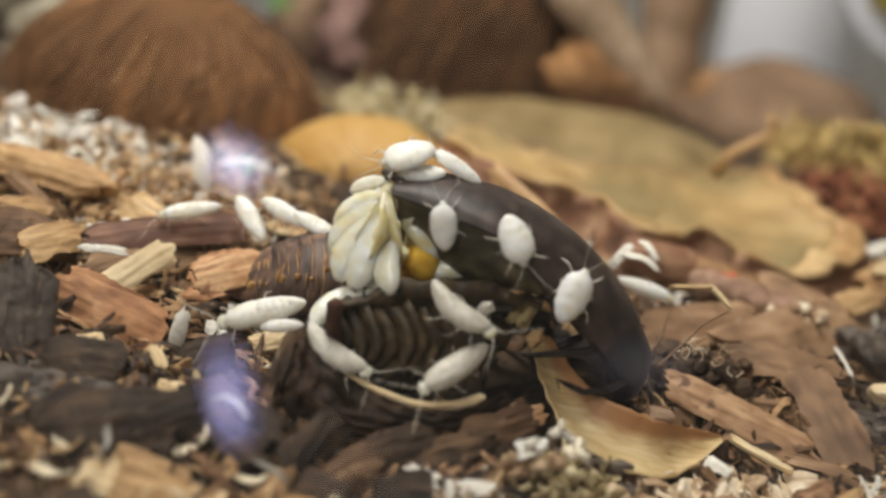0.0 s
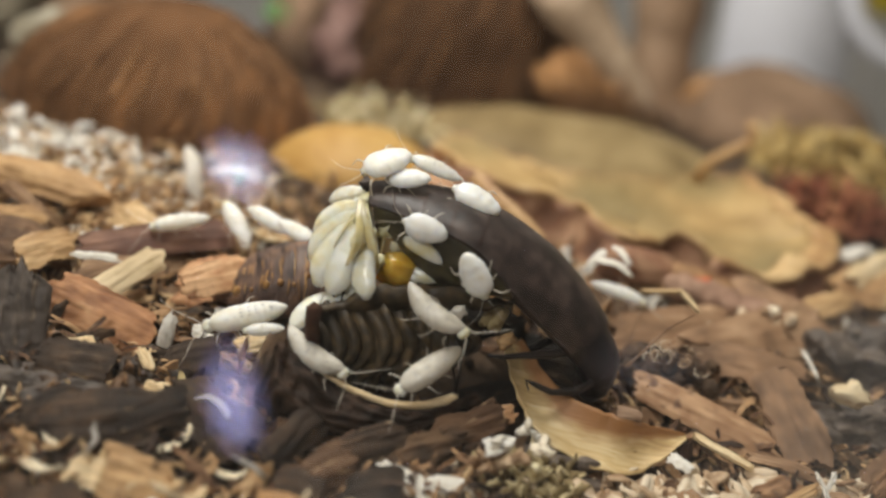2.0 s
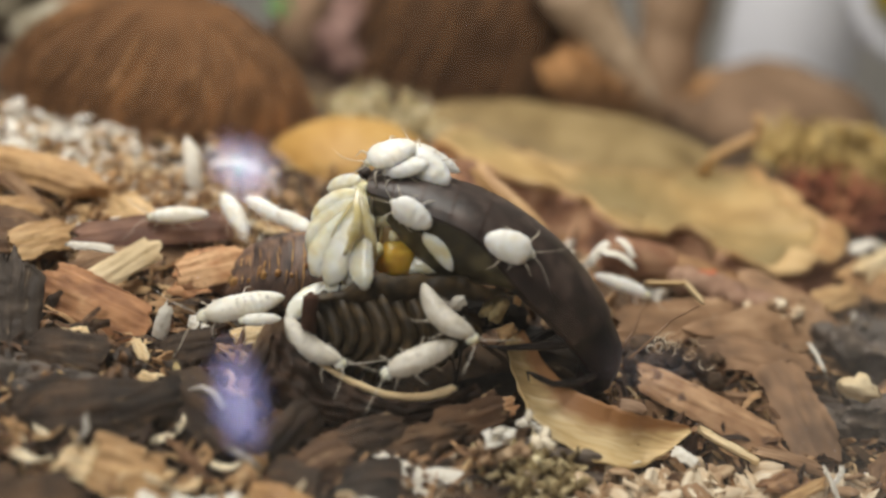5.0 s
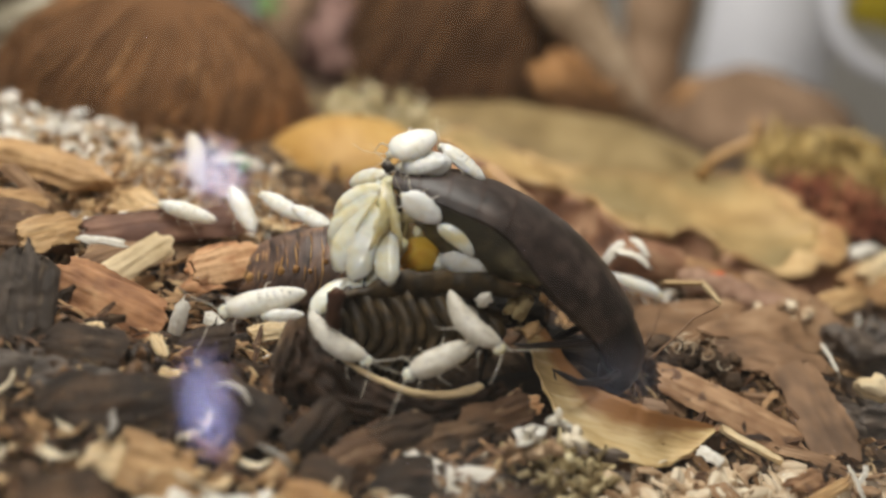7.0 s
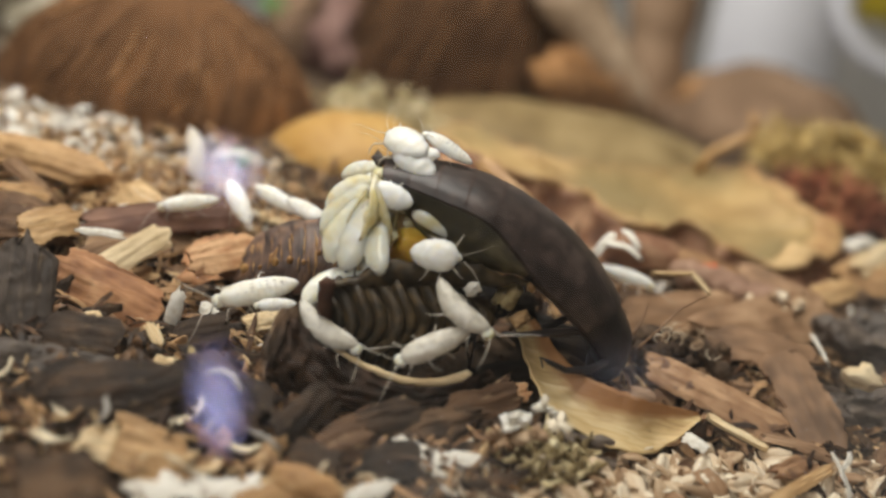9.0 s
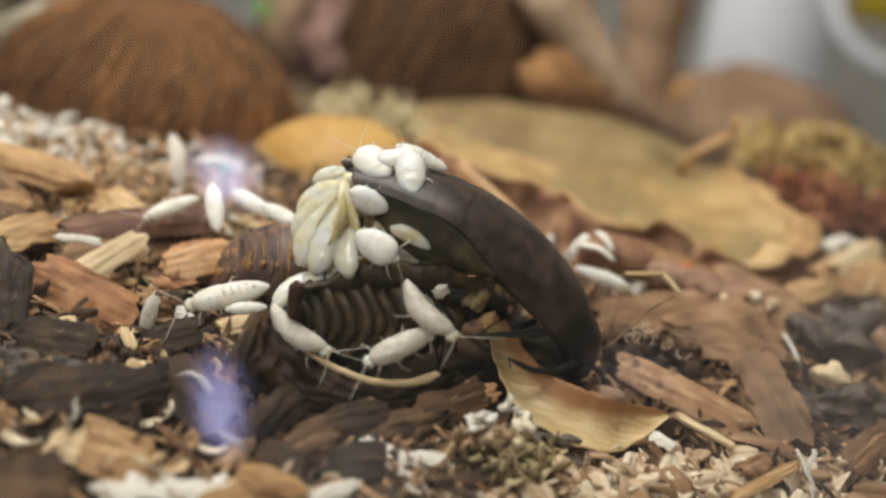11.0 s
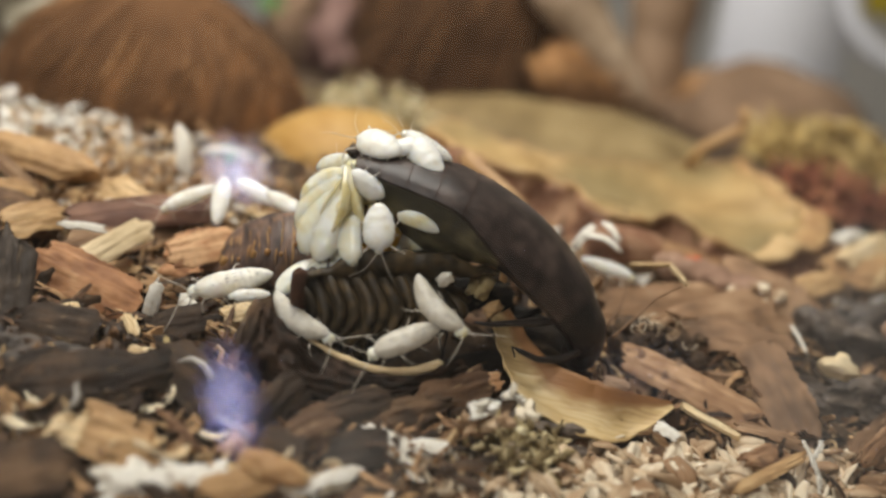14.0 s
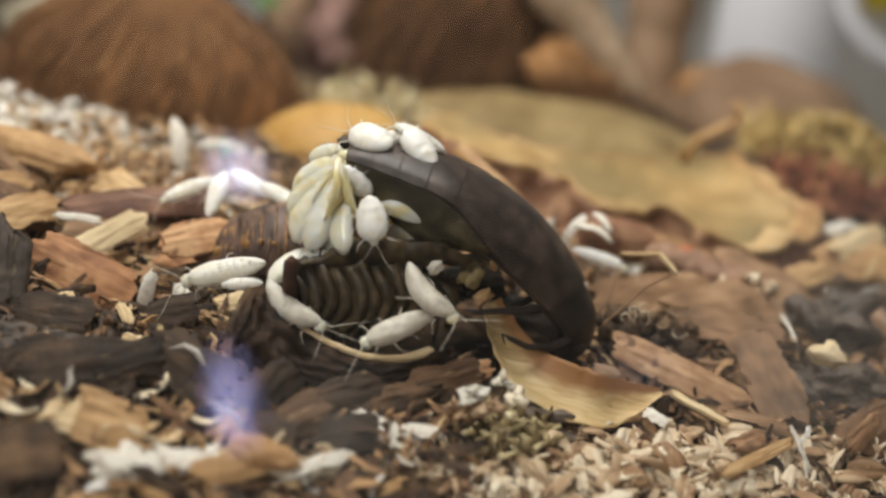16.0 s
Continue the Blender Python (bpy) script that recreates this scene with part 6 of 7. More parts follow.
young("slim", "white cockroach nymph among wood chips", 9.5, 1.00, [
    (0, -35.99, 22.64, 8.22, -31.4, 12.5, -160.5),
    (1.5, -35.93, 22.48, 7.85, -31.5, 12.2, -160.9),
    (4, -35.50, 22.39, 7.65, -31.4, 12.4, -160.7),
    (7, -35.82, 22.20, 7.22, -33.3, -4.1, 173.8),
    (8, -35.68, 22.23, 7.30, -33.4, 3.0, -175.4),
    (10.5, -34.74, 22.44, 7.78, -28.1, 19.1, -148.4),
    (12.5, -34.02, 22.42, 7.72, -26.5, 21.3, -143.9),
    (14.5, -32.35, 22.52, 7.95, -26.1, 21.8, -142.8),
    (16, -31.98, 22.54, 8.01, -26.2, 21.8, -143.0)])
young("slim", "white cockroach nymph beside a shed skin", 8.5, 1.10, [
    (12.5, -22.18, 21.80, 11.29, -31.3, -12.7, 160.2)])
young("slim", "white cockroach nymph beside a shed skin", 7.5, 1.20, [
    (12.5, -17.01, 17.76, 12.05, 31.7, 11.5, -17.9)])
young("slim", "pale cockroach nymph resting by the husk", 9.5, 0.95, [
    (12.5, 32.69, 30.54, 6.36, 17.1, 3.8, -12.2)])
young("cream", "cream newborn nymph below the bundle", 8.0, 1.10, [
    (12.5, -11.40, -1.47, 10.59, -18.6, 28.4, -125.3)])
young("cream", "cream newborn nymph below the bundle", 8.5, 1.00, [
    (12.5, -6.94, 0.48, 12.53, -30.9, 13.7, -158.4)])
young("slim", "small white nymph partly under litter", 5.5, 1.10, [
    (12.5, -16.09, -4.60, 8.44, -32.6, 8.5, -167.0)])
young("cream", "cream newborn nymph packed in a bundle", 6.2, 1.15, [
    (12.5, -9.73, 8.51, 23.27, -57.4, 27.6, 171.5)])
young("cream", "cream newborn nymph packed in a bundle", 8.5, 1.38, [
    (12.5, -10.63, 5.73, 20.69, -45.8, 46.8, -169.6)])
young("cream", "cream newborn nymph packed in a bundle", 10.5, 1.38, [
    (12.5, -10.46, 4.42, 18.96, -39.8, 51.5, -161.8)])
young("cream", "cream newborn nymph packed in a bundle", 11.5, 1.38, [
    (12.5, -9.68, 2.64, 17.41, -26.5, 57.7, -145.5)])
young("cream", "cream newborn nymph packed in a bundle", 11.5, 1.38, [
    (12.5, -7.95, 1.49, 17.29, -17.4, 60.0, -134.9)])
young("cream", "cream newborn nymph packed in a bundle", 10.0, 1.38, [
    (12.5, -6.37, 2.24, 16.52, 4.5, 61.4, -109.9)])
young("cream", "cream newborn nymph packed in a bundle", 8.0, 1.38, [
    (12.5, -5.17, -0.39, 16.76, 36.9, 53.3, -71.9)])
young("cream", "pale translucent nymph behind the yolk", 6.4, 1.25, [
    (12.5, 2.3, 3.6, 16.2, -60.0, 14.0, 175.0)])
young("cream", "pale translucent nymph behind the yolk", 5.6, 1.30, [
    (12.5, 6.0, 3.2, 14.6, -50.0, 35.0, -170.0)])
young("broad", "white cockroach nymph perched on the large one", 7.4, 1.12, [
    (0, -5.46, 8.45, 28.10, -21.7, 21.4, -161.5),
    (1.5, -5.73, 8.72, 28.70, -19.7, 23.2, -156.3),
    (3, -3.97, 8.43, 28.05, -21.4, 21.7, -160.6),
    (3.5, -4.53, 8.45, 28.09, -22.7, 20.3, -164.2),
    (4, -4.48, 8.59, 28.42, -19.1, 23.7, -154.6),
    (6.3, -4.81, 8.47, 28.15, -19.8, 23.1, -156.5),
    (7, -5.05, 8.68, 28.62, -17.3, 25.0, -150.4),
    (8, -4.11, 8.60, 28.43, -28.6, 9.6, 173.0),
    (10.5, -4.89, 7.93, 26.93, -27.6, -12.6, 133.4),
    (11, -4.22, 7.70, 26.41, -27.9, -11.7, 135.2),
    (11.5, -4.32, 7.66, 26.30, -27.1, -13.5, 131.5),
    (12.5, -3.71, 7.69, 26.38, -20.9, -22.1, 111.5),
    (13, -4.71, 7.68, 26.36, -24.9, -17.4, 123.3),
    (14.5, -4.05, 8.06, 27.22, -30.1, 1.1, 157.9),
    (16, -4.03, 7.81, 26.65, -30.0, -1.8, 152.8)])
young("broad", "white cockroach nymph perched on the large one", 6.4, 0.90, [
    (0, -3.32, 8.16, 26.19, -14.3, 9.7, -174.5),
    (1.5, -2.78, 7.65, 27.53, -28.4, 10.4, 174.6),
    (3, -1.05, 7.45, 27.08, -26.8, 14.2, -178.1),
    (4, -1.48, 7.55, 27.30, -24.1, 18.6, -168.4),
    (7, -3.03, 7.36, 26.88, -24.8, 17.6, -170.7),
    (8, -2.90, 7.34, 26.83, -27.6, 12.4, 178.3),
    (10.5, -2.00, 7.63, 27.48, -25.0, 17.3, -171.5),
    (12.5, -0.62, 7.63, 27.48, -23.6, 19.2, -167.1),
    (16, -1.96, 10.13, 26.14, -4.1, 12.7, -151.0)])
young("slim", "white cockroach nymph perched on the large one", 8.0, 1.15, [
    (0, 0.70, 10.25, 27.22, -16.4, -19.9, 166.4),
    (1.5, 0.78, 10.65, 28.13, -20.7, -15.3, -179.5),
    (3, 1.59, 10.86, 28.60, -21.0, -14.9, -178.2),
    (3.5, 0.38, 10.86, 28.61, -18.8, -17.6, 174.0),
    (4, 0.35, 10.95, 28.80, -19.1, -17.3, 174.8),
    (6.3, 2.00, 10.23, 27.17, -16.2, -20.0, 165.8),
    (7, 1.60, 10.27, 27.26, -14.2, -21.5, 160.2),
    (8, 1.32, 10.51, 27.81, -15.4, -20.7, 163.5),
    (10.5, 0.53, 10.52, 27.84, -19.8, -16.5, 177.3),
    (11, 1.81, 10.32, 27.38, -20.1, -16.0, 178.5),
    (12.5, 1.92, 10.33, 27.41, -19.4, -17.0, 175.8),
    (14.5, 1.99, 10.29, 27.31, -18.0, -18.5, 171.2),
    (16, 2.22, 10.21, 27.15, -18.9, -17.5, 174.1)])
young("broad", "white cockroach nymph walking over the large one", 7.5, 0.95, [
    (0, 17.37, -1.42, 18.40, 33.0, -54.9, 58.9),
    (0.3, 17.67, 0.50, 20.36, 32.3, -44.8, 60.1),
    (0.6, 16.13, 2.89, 22.57, -37.3, -27.9, 164.4),
    (0.9, 15.13, 4.62, 23.52, -26.4, -31.9, 150.8),
    (1.2, 13.96, 7.20, 24.34, -22.3, -27.6, 152.4),
    (1.5, 11.87, 7.80, 25.01, -28.4, -21.2, 164.4),
    (1.8, 9.07, 10.87, 25.46, -21.7, -17.1, 165.6),
    (2.1, 5.98, 7.12, 26.45, -31.9, -14.2, 167.8),
    (2.4, 3.18, 7.88, 26.70, -29.9, -10.1, 169.4),
    (3, 2.85, 11.18, 26.39, -25.2, -12.0, 166.5),
    (3.5, 2.58, 10.27, 26.56, -25.9, -17.7, 156.9),
    (4, 2.38, 11.69, 26.32, -19.2, -19.2, 145.0),
    (5.2, 0.30, 8.20, 27.54, -53.5, -18.7, 159.5),
    (6.3, -0.88, 7.88, 26.80, -55.7, 2.6, 174.6),
    (7, -3.08, 7.77, 26.57, -54.2, 15.7, -176.0),
    (8, -2.70, 7.74, 26.50, -55.5, 5.1, 176.4),
    (9.2, -2.91, 6.51, 26.51, -32.1, -20.1, 145.2),
    (10.3, 0.24, 5.59, 26.58, -22.1, -31.0, 127.9),
    (11, 0.96, 5.83, 26.64, -9.3, -36.4, 107.2),
    (11.5, 1.55, 5.80, 26.69, -15.9, -34.2, 118.9),
    (12.5, 1.94, 6.06, 26.73, -25.5, -27.9, 137.0),
    (13.5, 1.89, 8.14, 26.77, -20.2, -24.9, 138.3),
    (14.5, 2.24, 7.16, 26.76, -23.8, -25.6, 142.4),
    (16, 2.51, 7.36, 26.75, -22.3, -26.8, 139.7)])
young("broad", "white cockroach nymph walking over the large one", 6.9, 1.05, [
    (0, 9.41, 0.15, 23.20, 31.7, 45.4, -44.5),
    (0.5, 9.12, 0.37, 23.47, 21.5, 49.9, -57.9),
    (0.9, 8.23, -0.02, 23.16, 27.3, 53.5, -56.6),
    (1.5, 8.68, -0.96, 21.81, 32.2, 60.0, -55.6),
    (2.1, 8.90, -0.96, 19.43, 93.9, 51.2, -13.4),
    (2.7, 10.30, -0.80, 21.88, 59.2, 12.8, -3.6),
    (3.3, 11.59, -0.11, 22.37, 52.2, -19.3, 21.7),
    (3.5, 12.33, 0.79, 22.99, 45.4, -23.2, 30.8),
    (4, 13.59, 3.96, 23.91, 33.8, -26.2, 49.8),
    (4.2, 13.31, 3.85, 24.00, 16.3, -39.0, 81.5),
    (5.2, 11.88, -0.53, 21.95, 56.7, 16.2, -5.7),
    (6.3, 4.80, 1.24, 17.82, 98.3, 16.5, -9.6),
    (7, 4.54, 2.31, 16.72, 105.9, -2.7, -13.5),
    (8, 4.26, 2.44, 16.73, 106.4, -13.9, -15.8),
    (9.2, 1.84, -1.02, 17.81, 55.5, -5.2, -3.6),
    (10.3, -0.20, -0.93, 18.01, 55.6, -4.4, -4.1),
    (11, -1.28, -0.72, 18.47, 54.1, 15.8, -18.3),
    (11.7, -2.20, -0.84, 18.21, 49.1, 30.7, -31.0),
    (12.5, -1.59, -0.63, 18.68, 26.7, 50.9, -64.2),
    (14.5, -1.69, -0.48, 19.03, 21.7, 52.7, -70.5),
    (16, -1.36, -0.62, 18.71, 28.6, 50.1, -61.8)])
young("broad", "cream cockroach nymph climbing by the brood", 6.4, 0.95, [
    (0, 0.64, 1.65, 22.68, -54.1, -70.3, 135.4),
    (0.9, 0.21, 1.80, 22.73, 79.6, -127.7, -3.9),
    (1.5, 1.05, 1.26, 23.73, -63.2, -17.8, 165.9),
    (2.4, 1.43, 1.19, 23.75, -64.8, -4.9, 172.7),
    (3, 0.82, 1.48, 24.07, -64.2, -5.0, 172.6),
    (3.5, 0.48, 1.65, 22.76, 83.1, -167.0, -9.5),
    (4, 0.50, 1.60, 24.02, -63.9, -12.4, 168.4),
    (6.3, -1.88, 2.55, 22.97, -79.1, -20.6, 166.6),
    (7, -2.34, 2.72, 22.95, -79.6, -17.5, 166.0),
    (8, -3.29, 2.87, 24.16, -64.5, -8.8, 167.7),
    (9.2, -4.94, 2.76, 22.64, -55.6, -4.8, 169.6),
    (10.3, -4.84, 2.83, 22.80, -55.5, -5.4, 169.2),
    (11, -3.93, 3.33, 22.69, -80.3, -6.7, 169.7),
    (12.5, -4.64, 3.60, 22.74, -80.7, -10.6, 168.9),
    (14.5, -4.83, 3.68, 22.80, -81.1, -15.7, 168.6),
    (16, -4.95, 3.92, 21.76, 90.6, -161.4, -9.0)])
young("cream", "cream cockroach nymph half hidden by the brood", 6.5, 1.10, [
    (0, -1.65, 4.01, 19.22, 83.8, -145.9, -11.2),
    (1.5, -0.17, 2.38, 20.89, -86.8, -8.1, 168.8),
    (3, 4.28, 0.84, 19.98, 93.5, -130.1, -12.4),
    (4, 4.03, 1.25, 19.03, 93.3, -132.0, -12.1),
    (6.3, 4.02, 0.73, 21.04, -76.8, -26.7, 164.9),
    (7, 2.65, 1.32, 20.55, 92.0, -155.4, -14.2),
    (8, 0.80, 1.80, 22.14, -78.3, -21.4, 165.5),
    (10.3, 1.19, 3.61, 17.91, 76.3, -166.5, -10.3),
    (11, 2.35, 1.70, 19.81, -87.9, -12.5, 168.1),
    (12.5, 2.02, 1.81, 19.90, -87.8, -12.4, 168.4),
    (14.5, 2.95, 1.23, 20.43, -88.6, -5.4, 168.5),
    (16, 1.69, 2.00, 19.73, -88.3, -8.4, 169.4)])
for first_thing, first_pose in FIRST:
    first_thing.matrix_basis = first_pose


# ---- the brood's yolk and membranes ----
def brood():
    sac = holder("brood_sac", "yellow wet brood sac with an amber yolk", "brood sac")
    bm = bmesh.new()
    lump(bm, (-1.6, 4.8, 16.0), 2.75, 4, 0.07, 4, (1.1, 1.0, 0.98), Euler((0, 0, 0)))
    part("yolk", bm, YOLK, sac, "glossy amber yolk")
    bm = bmesh.new()
    lump(bm, (-1.0, 6.0, 18.4), 4.5, 21, 0.14, 4, (1.1, 0.36, 1.15), Euler((-0.3, 0.1, 0)))
    for v in bm.verts:
        v.co += Vector((0.3, 0.5, 0.3)) * noise.noise(v.co * 0.6)
    part("tissue", bm, TISSUE, sac, "brownish-yellow wet tissue behind the yolk")
    bm = bmesh.new()
    lump(bm, (1.6, 5.4, 19.6), 3.6, 33, 0.16, 4, (1.2, 0.35, 0.62), Euler((-0.2, 0.35, 0)))
    for v in bm.verts:
        v.co += Vector((0.3, 0.4, 0.4)) * noise.noise(v.co * 0.8)
    part("tissue", bm, TISSUE, sac, "tan wet tissue against the belly")
    bm = bmesh.new()
    for k, (p, s) in enumerate([((-7.0, 6.4, 23.4), 1.2), ((-7.0, 4.0, 21.9), 1.1), ((-5.4, 3.3, 20.1), 1.2), ((-3.9, 2.5, 17.1), 1.3), ((-3.8, 6.0, 20.1), 1.6), ((-2.5, 6.1, 17.9), 1.8), ((-6.9, 2.2, 19.0), 0.9)]):
        lump(bm, p, s, 70 + k, 0.25, 2, (0.8, 0.8, 1.5), Euler((0.2 * k, 0.35, 0)))
    part("membrane", bm, MEMBRANE, sac, "yellow folded membrane")
    for tip, low, wide in (((-7.3, 7.0, 23.7), (-9.6, 2.3, 14.3), (3.9, -0.3, -0.7)), ((-6.9, 6.5, 23.6), (-5.1, 1.5, 14.8), (2.1, 0.6, 1.4)), ((-7.6, 7.6, 23.6), (-8.4, 3.6, 14.6), (5.2, 0.8, 0.6))):
        bm = bmesh.new()
        a, b, w = Vector(tip), Vector(low), Vector(wide)
        rings = []
        for i in range(19):
            u = i / 18
            mid = a.lerp(b, u)
            line = []
            for s in (0.12, -0.12):
                for j in range(11):
                    v = (j / 5 - 1) * (1 if s > 0 else -1)
                    fold = 0.5 * noise.noise(Vector((u * 3, v * 2.5, a.x))) + 0.25 * noise.noise(Vector((u * 6, v * 6, b.x)))
                    line.append(mid + w * v * (0.15 + 0.85 * u ** 0.8) * (1 - 0.3 * max(0, u - 0.8) / 0.2) + Vector((0.3, -1, 0.2)) * (s + fold))
            rings.append(line)
        loft(bm, rings)
        part("membrane", bm, MEMBRANE_PALE, sac, "pale wet membrane between the bodies")
    bm = bmesh.new()
    for k, pts in enumerate([[(-7.4, 6.6, 23.8), (-6.9, 2.8, 22.7), (-6.7, 0.8, 20.8), (-6.6, -0.3, 18.1)], [(-7.0, 6.6, 23.9), (-6.0, 3.5, 23.1), (-5.0, 2.2, 21.4), (-4.1, 1.2, 19.2)], [(-7.2, 6.6, 23.8), (-7.9, 3.8, 22.5), (-9.2, 2.5, 19.6), (-9.8, 1.4, 17.1)], [(-5.6, 7.3, 23.0), (-3.7, 4.9, 20.2), (-3.6, 2.5, 17.1)]]):
        tube(bm, pts, [0.35, 0.24, 0.2, 0.08][: len(pts)], 6)
    part("strand", bm, MEMBRANE, sac, "thin yellowish strands")
    bm = bmesh.new()
    lump(bm, (-6.5, 0.9, 20.3), 1.05, 91, 0.12, 3, (0.95, 0.6, 1.25), Euler((0, 0.2, 0)))
    part("droplet", bm, AMBER, sac, "small amber droplet")
    for pts, wide in (([(-7.3, 4.2, 24.6), (-7.0, 2.0, 23.4), (-6.5, 0.9, 22.2), (-6.4, 0.2, 20.6), (-6.9, -0.2, 18.8), (-7.4, 0.0, 17.2)], 1.0), ([(-7.2, 4.2, 24.5), (-6.4, 2.0, 23.2), (-5.6, 1.1, 21.8), (-4.6, 0.9, 19.8), (-4.0, 0.9, 17.8), (-3.8, 1.0, 16.0)], 1.2)):
        bm = bmesh.new()
        rings = []
        for i, p in enumerate(pts):
            w = 0.62 * wide * (0.45, 0.7, 1.0, 1.0, 0.7, 0.3)[i]
            rings.append([Vector(p) + Vector((w * math.cos(a), 0.22 * math.sin(a) + 0.25 * noise.noise(Vector((i * 1.3, a, wide * 7))), 0.3 * w * noise.noise(Vector((i, 2 * a, 3))))) for a in (k * math.tau / 12 for k in range(12))])
        loft(bm, rings)
        part("membrane", bm, AMBER, sac, "amber-stained wet membrane")


brood()


def small_bits():
    for k, (p, s, mat, label) in enumerate([((12.7, 3.7, 12.5), 1.6, MOSS_PALE, "olive-pale soft lump under the large cockroach"),
                                         ((11.7, 3.4, 11.8), 1.0, MOSS_PALE, "olive-pale soft lump under the large cockroach"),
                                         ((7.6, -0.1, 13.7), 0.9, CRUMB, "cream crumb under the large cockroach"),
                                         ((15.0, 1.4, 14.8), 0.6, WOOD_TAN, "orange crumb under the large cockroach"),
                                         ((14.5, 0.7, 10.6), 0.95, WOOD_TAN, "tan crumb on the wood shaving"),
                                         ((14.4, -15.8, 5.5), 1.3, CRUMB, "white crumb beside the wood shaving"),
                                         ((15.7, -14.6, 5.6), 1.1, CRUMB, "white crumb beside the wood shaving"),
                                         ((18.1, -12.2, 6.2), 1.2, CRUMB, "white crumb beside the wood shaving"),
                                         ((19.3, -12.4, 5.8), 0.9, CRUMB, "white crumb beside the wood shaving"),
                                         ((13.5, -17.4, 4.3), 1.3, BRAN_ONE, "yellowish crumb beside the wood shaving"),
                                         ((17.1, -16.1, 4.7), 1.5, BRAN_ONE, "yellowish crumb beside the wood shaving"),
                                         ((20.3, -14.6, 5.7), 1.2, BRAN_ONE, "yellowish crumb beside the wood shaving"),
                                         ((18.9, -17.2, 4.7), 1.2, MOSS_PALE, "yellowish crumb beside the wood shaving"),
                                         ((64.8, 12.2, 6.2), 2.1, CREAM_WOOD, "tan round-edged bit on dark bark")]):
        bm = bmesh.new()
        if 5 <= k <= 12:
            r = random.Random(600 + k)
            for j in range(5):
                lump(bm, (r.uniform(-0.7, 0.7) * s, r.uniform(-0.6, 0.6) * s, r.uniform(-0.3, 0.5) * s), s * r.uniform(0.35, 0.62), 610 + 7 * k + j, 0.55, 2, (1.5, 0.9, 0.5), Euler((r.uniform(-0.8, 0.8), r.uniform(-0.8, 0.8), r.uniform(0, 3))))
        else:
            lump(bm, (0, 0, 0), s, 200 + k, 0.3, 3, (1.35, 0.95, 0.75), Euler((0.3, 0.1, 0.2)) if k == 13 else None)
        for v in bm.verts:
            v.co *= 1 + (0.05 if k < 5 else 0.12) * noise.noise(v.co * (3.0 / s) + Vector((k, 0, 0)))
        ob = tagged(part("food_crumb", bm, mat, smooth=True), label, "crumb")
        ob.matrix_basis = at(*p)


small_bits()


def threads():
    """Pale curled threads on the dark clump beside the head."""
    r = random.Random(31)
    for k in range(16):
        bm = bmesh.new()
        c = Vector((39.4, 15.0, 4.2)) + Vector((r.uniform(-3.6, 4.4), r.uniform(-2.4, 2.4), r.uniform(0.4, 1.6)))
        rad, a0 = r.uniform(0.4, 1.1), r.uniform(0, 6.3)
        tube(bm, [c + Vector((rad * math.cos(a0 + 0.6 * i), 0.5 * rad * math.sin(a0 + 0.6 * i), rad * 0.8 * math.sin(a0 + 0.6 * i) + 0.1 * i)) for i in range(7)], [0.04, 0.09, 0.12, 0.12, 0.10, 0.08, 0.03], 5)
        tagged(part("thread", bm, BRAN_ONE), "pale curled thread on dark soil", "thread", "curled threads")
    for pts in [[(-28.7, -26.0, 6.0), (-28.9, -26.4, 5.5), (-28.2, -27.3, 5.0), (-28.3, -28.4, 4.5), (-28.7, -28.9, 4.0)], [(-14.1, -24.6, 4.0), (-12.5, -25.9, 4.5), (-11.1, -26.5, 4.5), (-9.8, -26.1, 3.0)], [(-20.8, -17.1, 5.0), (-19.1, -17.5, 6.0), (-17.5, -18.2, 6.0), (-16.1, -19.2, 5.0)]]:
        bm = bmesh.new()
        tube(bm, pts, [0.1, 0.26, 0.34, 0.28, 0.3, 0.12][: len(pts)], 7)
        tagged(part("shred", bm, SHRED_GREY), "greyish curled shred on dark bark litter", "shred", "white curled shreds")
    bm = bmesh.new()
    for k in range(46):
        lump(bm, Vector((39.4, 15.4, 3.2)) + Vector((r.uniform(-6.5, 8), r.uniform(-3.4, 3.4), r.uniform(-2.5, 1.0))), r.uniform(0.5, 1.5), 500 + k, 0.45, 2)
    tagged(part("soil_clump", bm, SOIL), "dark damp clump of soil beside the head", "soil clump")


threads()


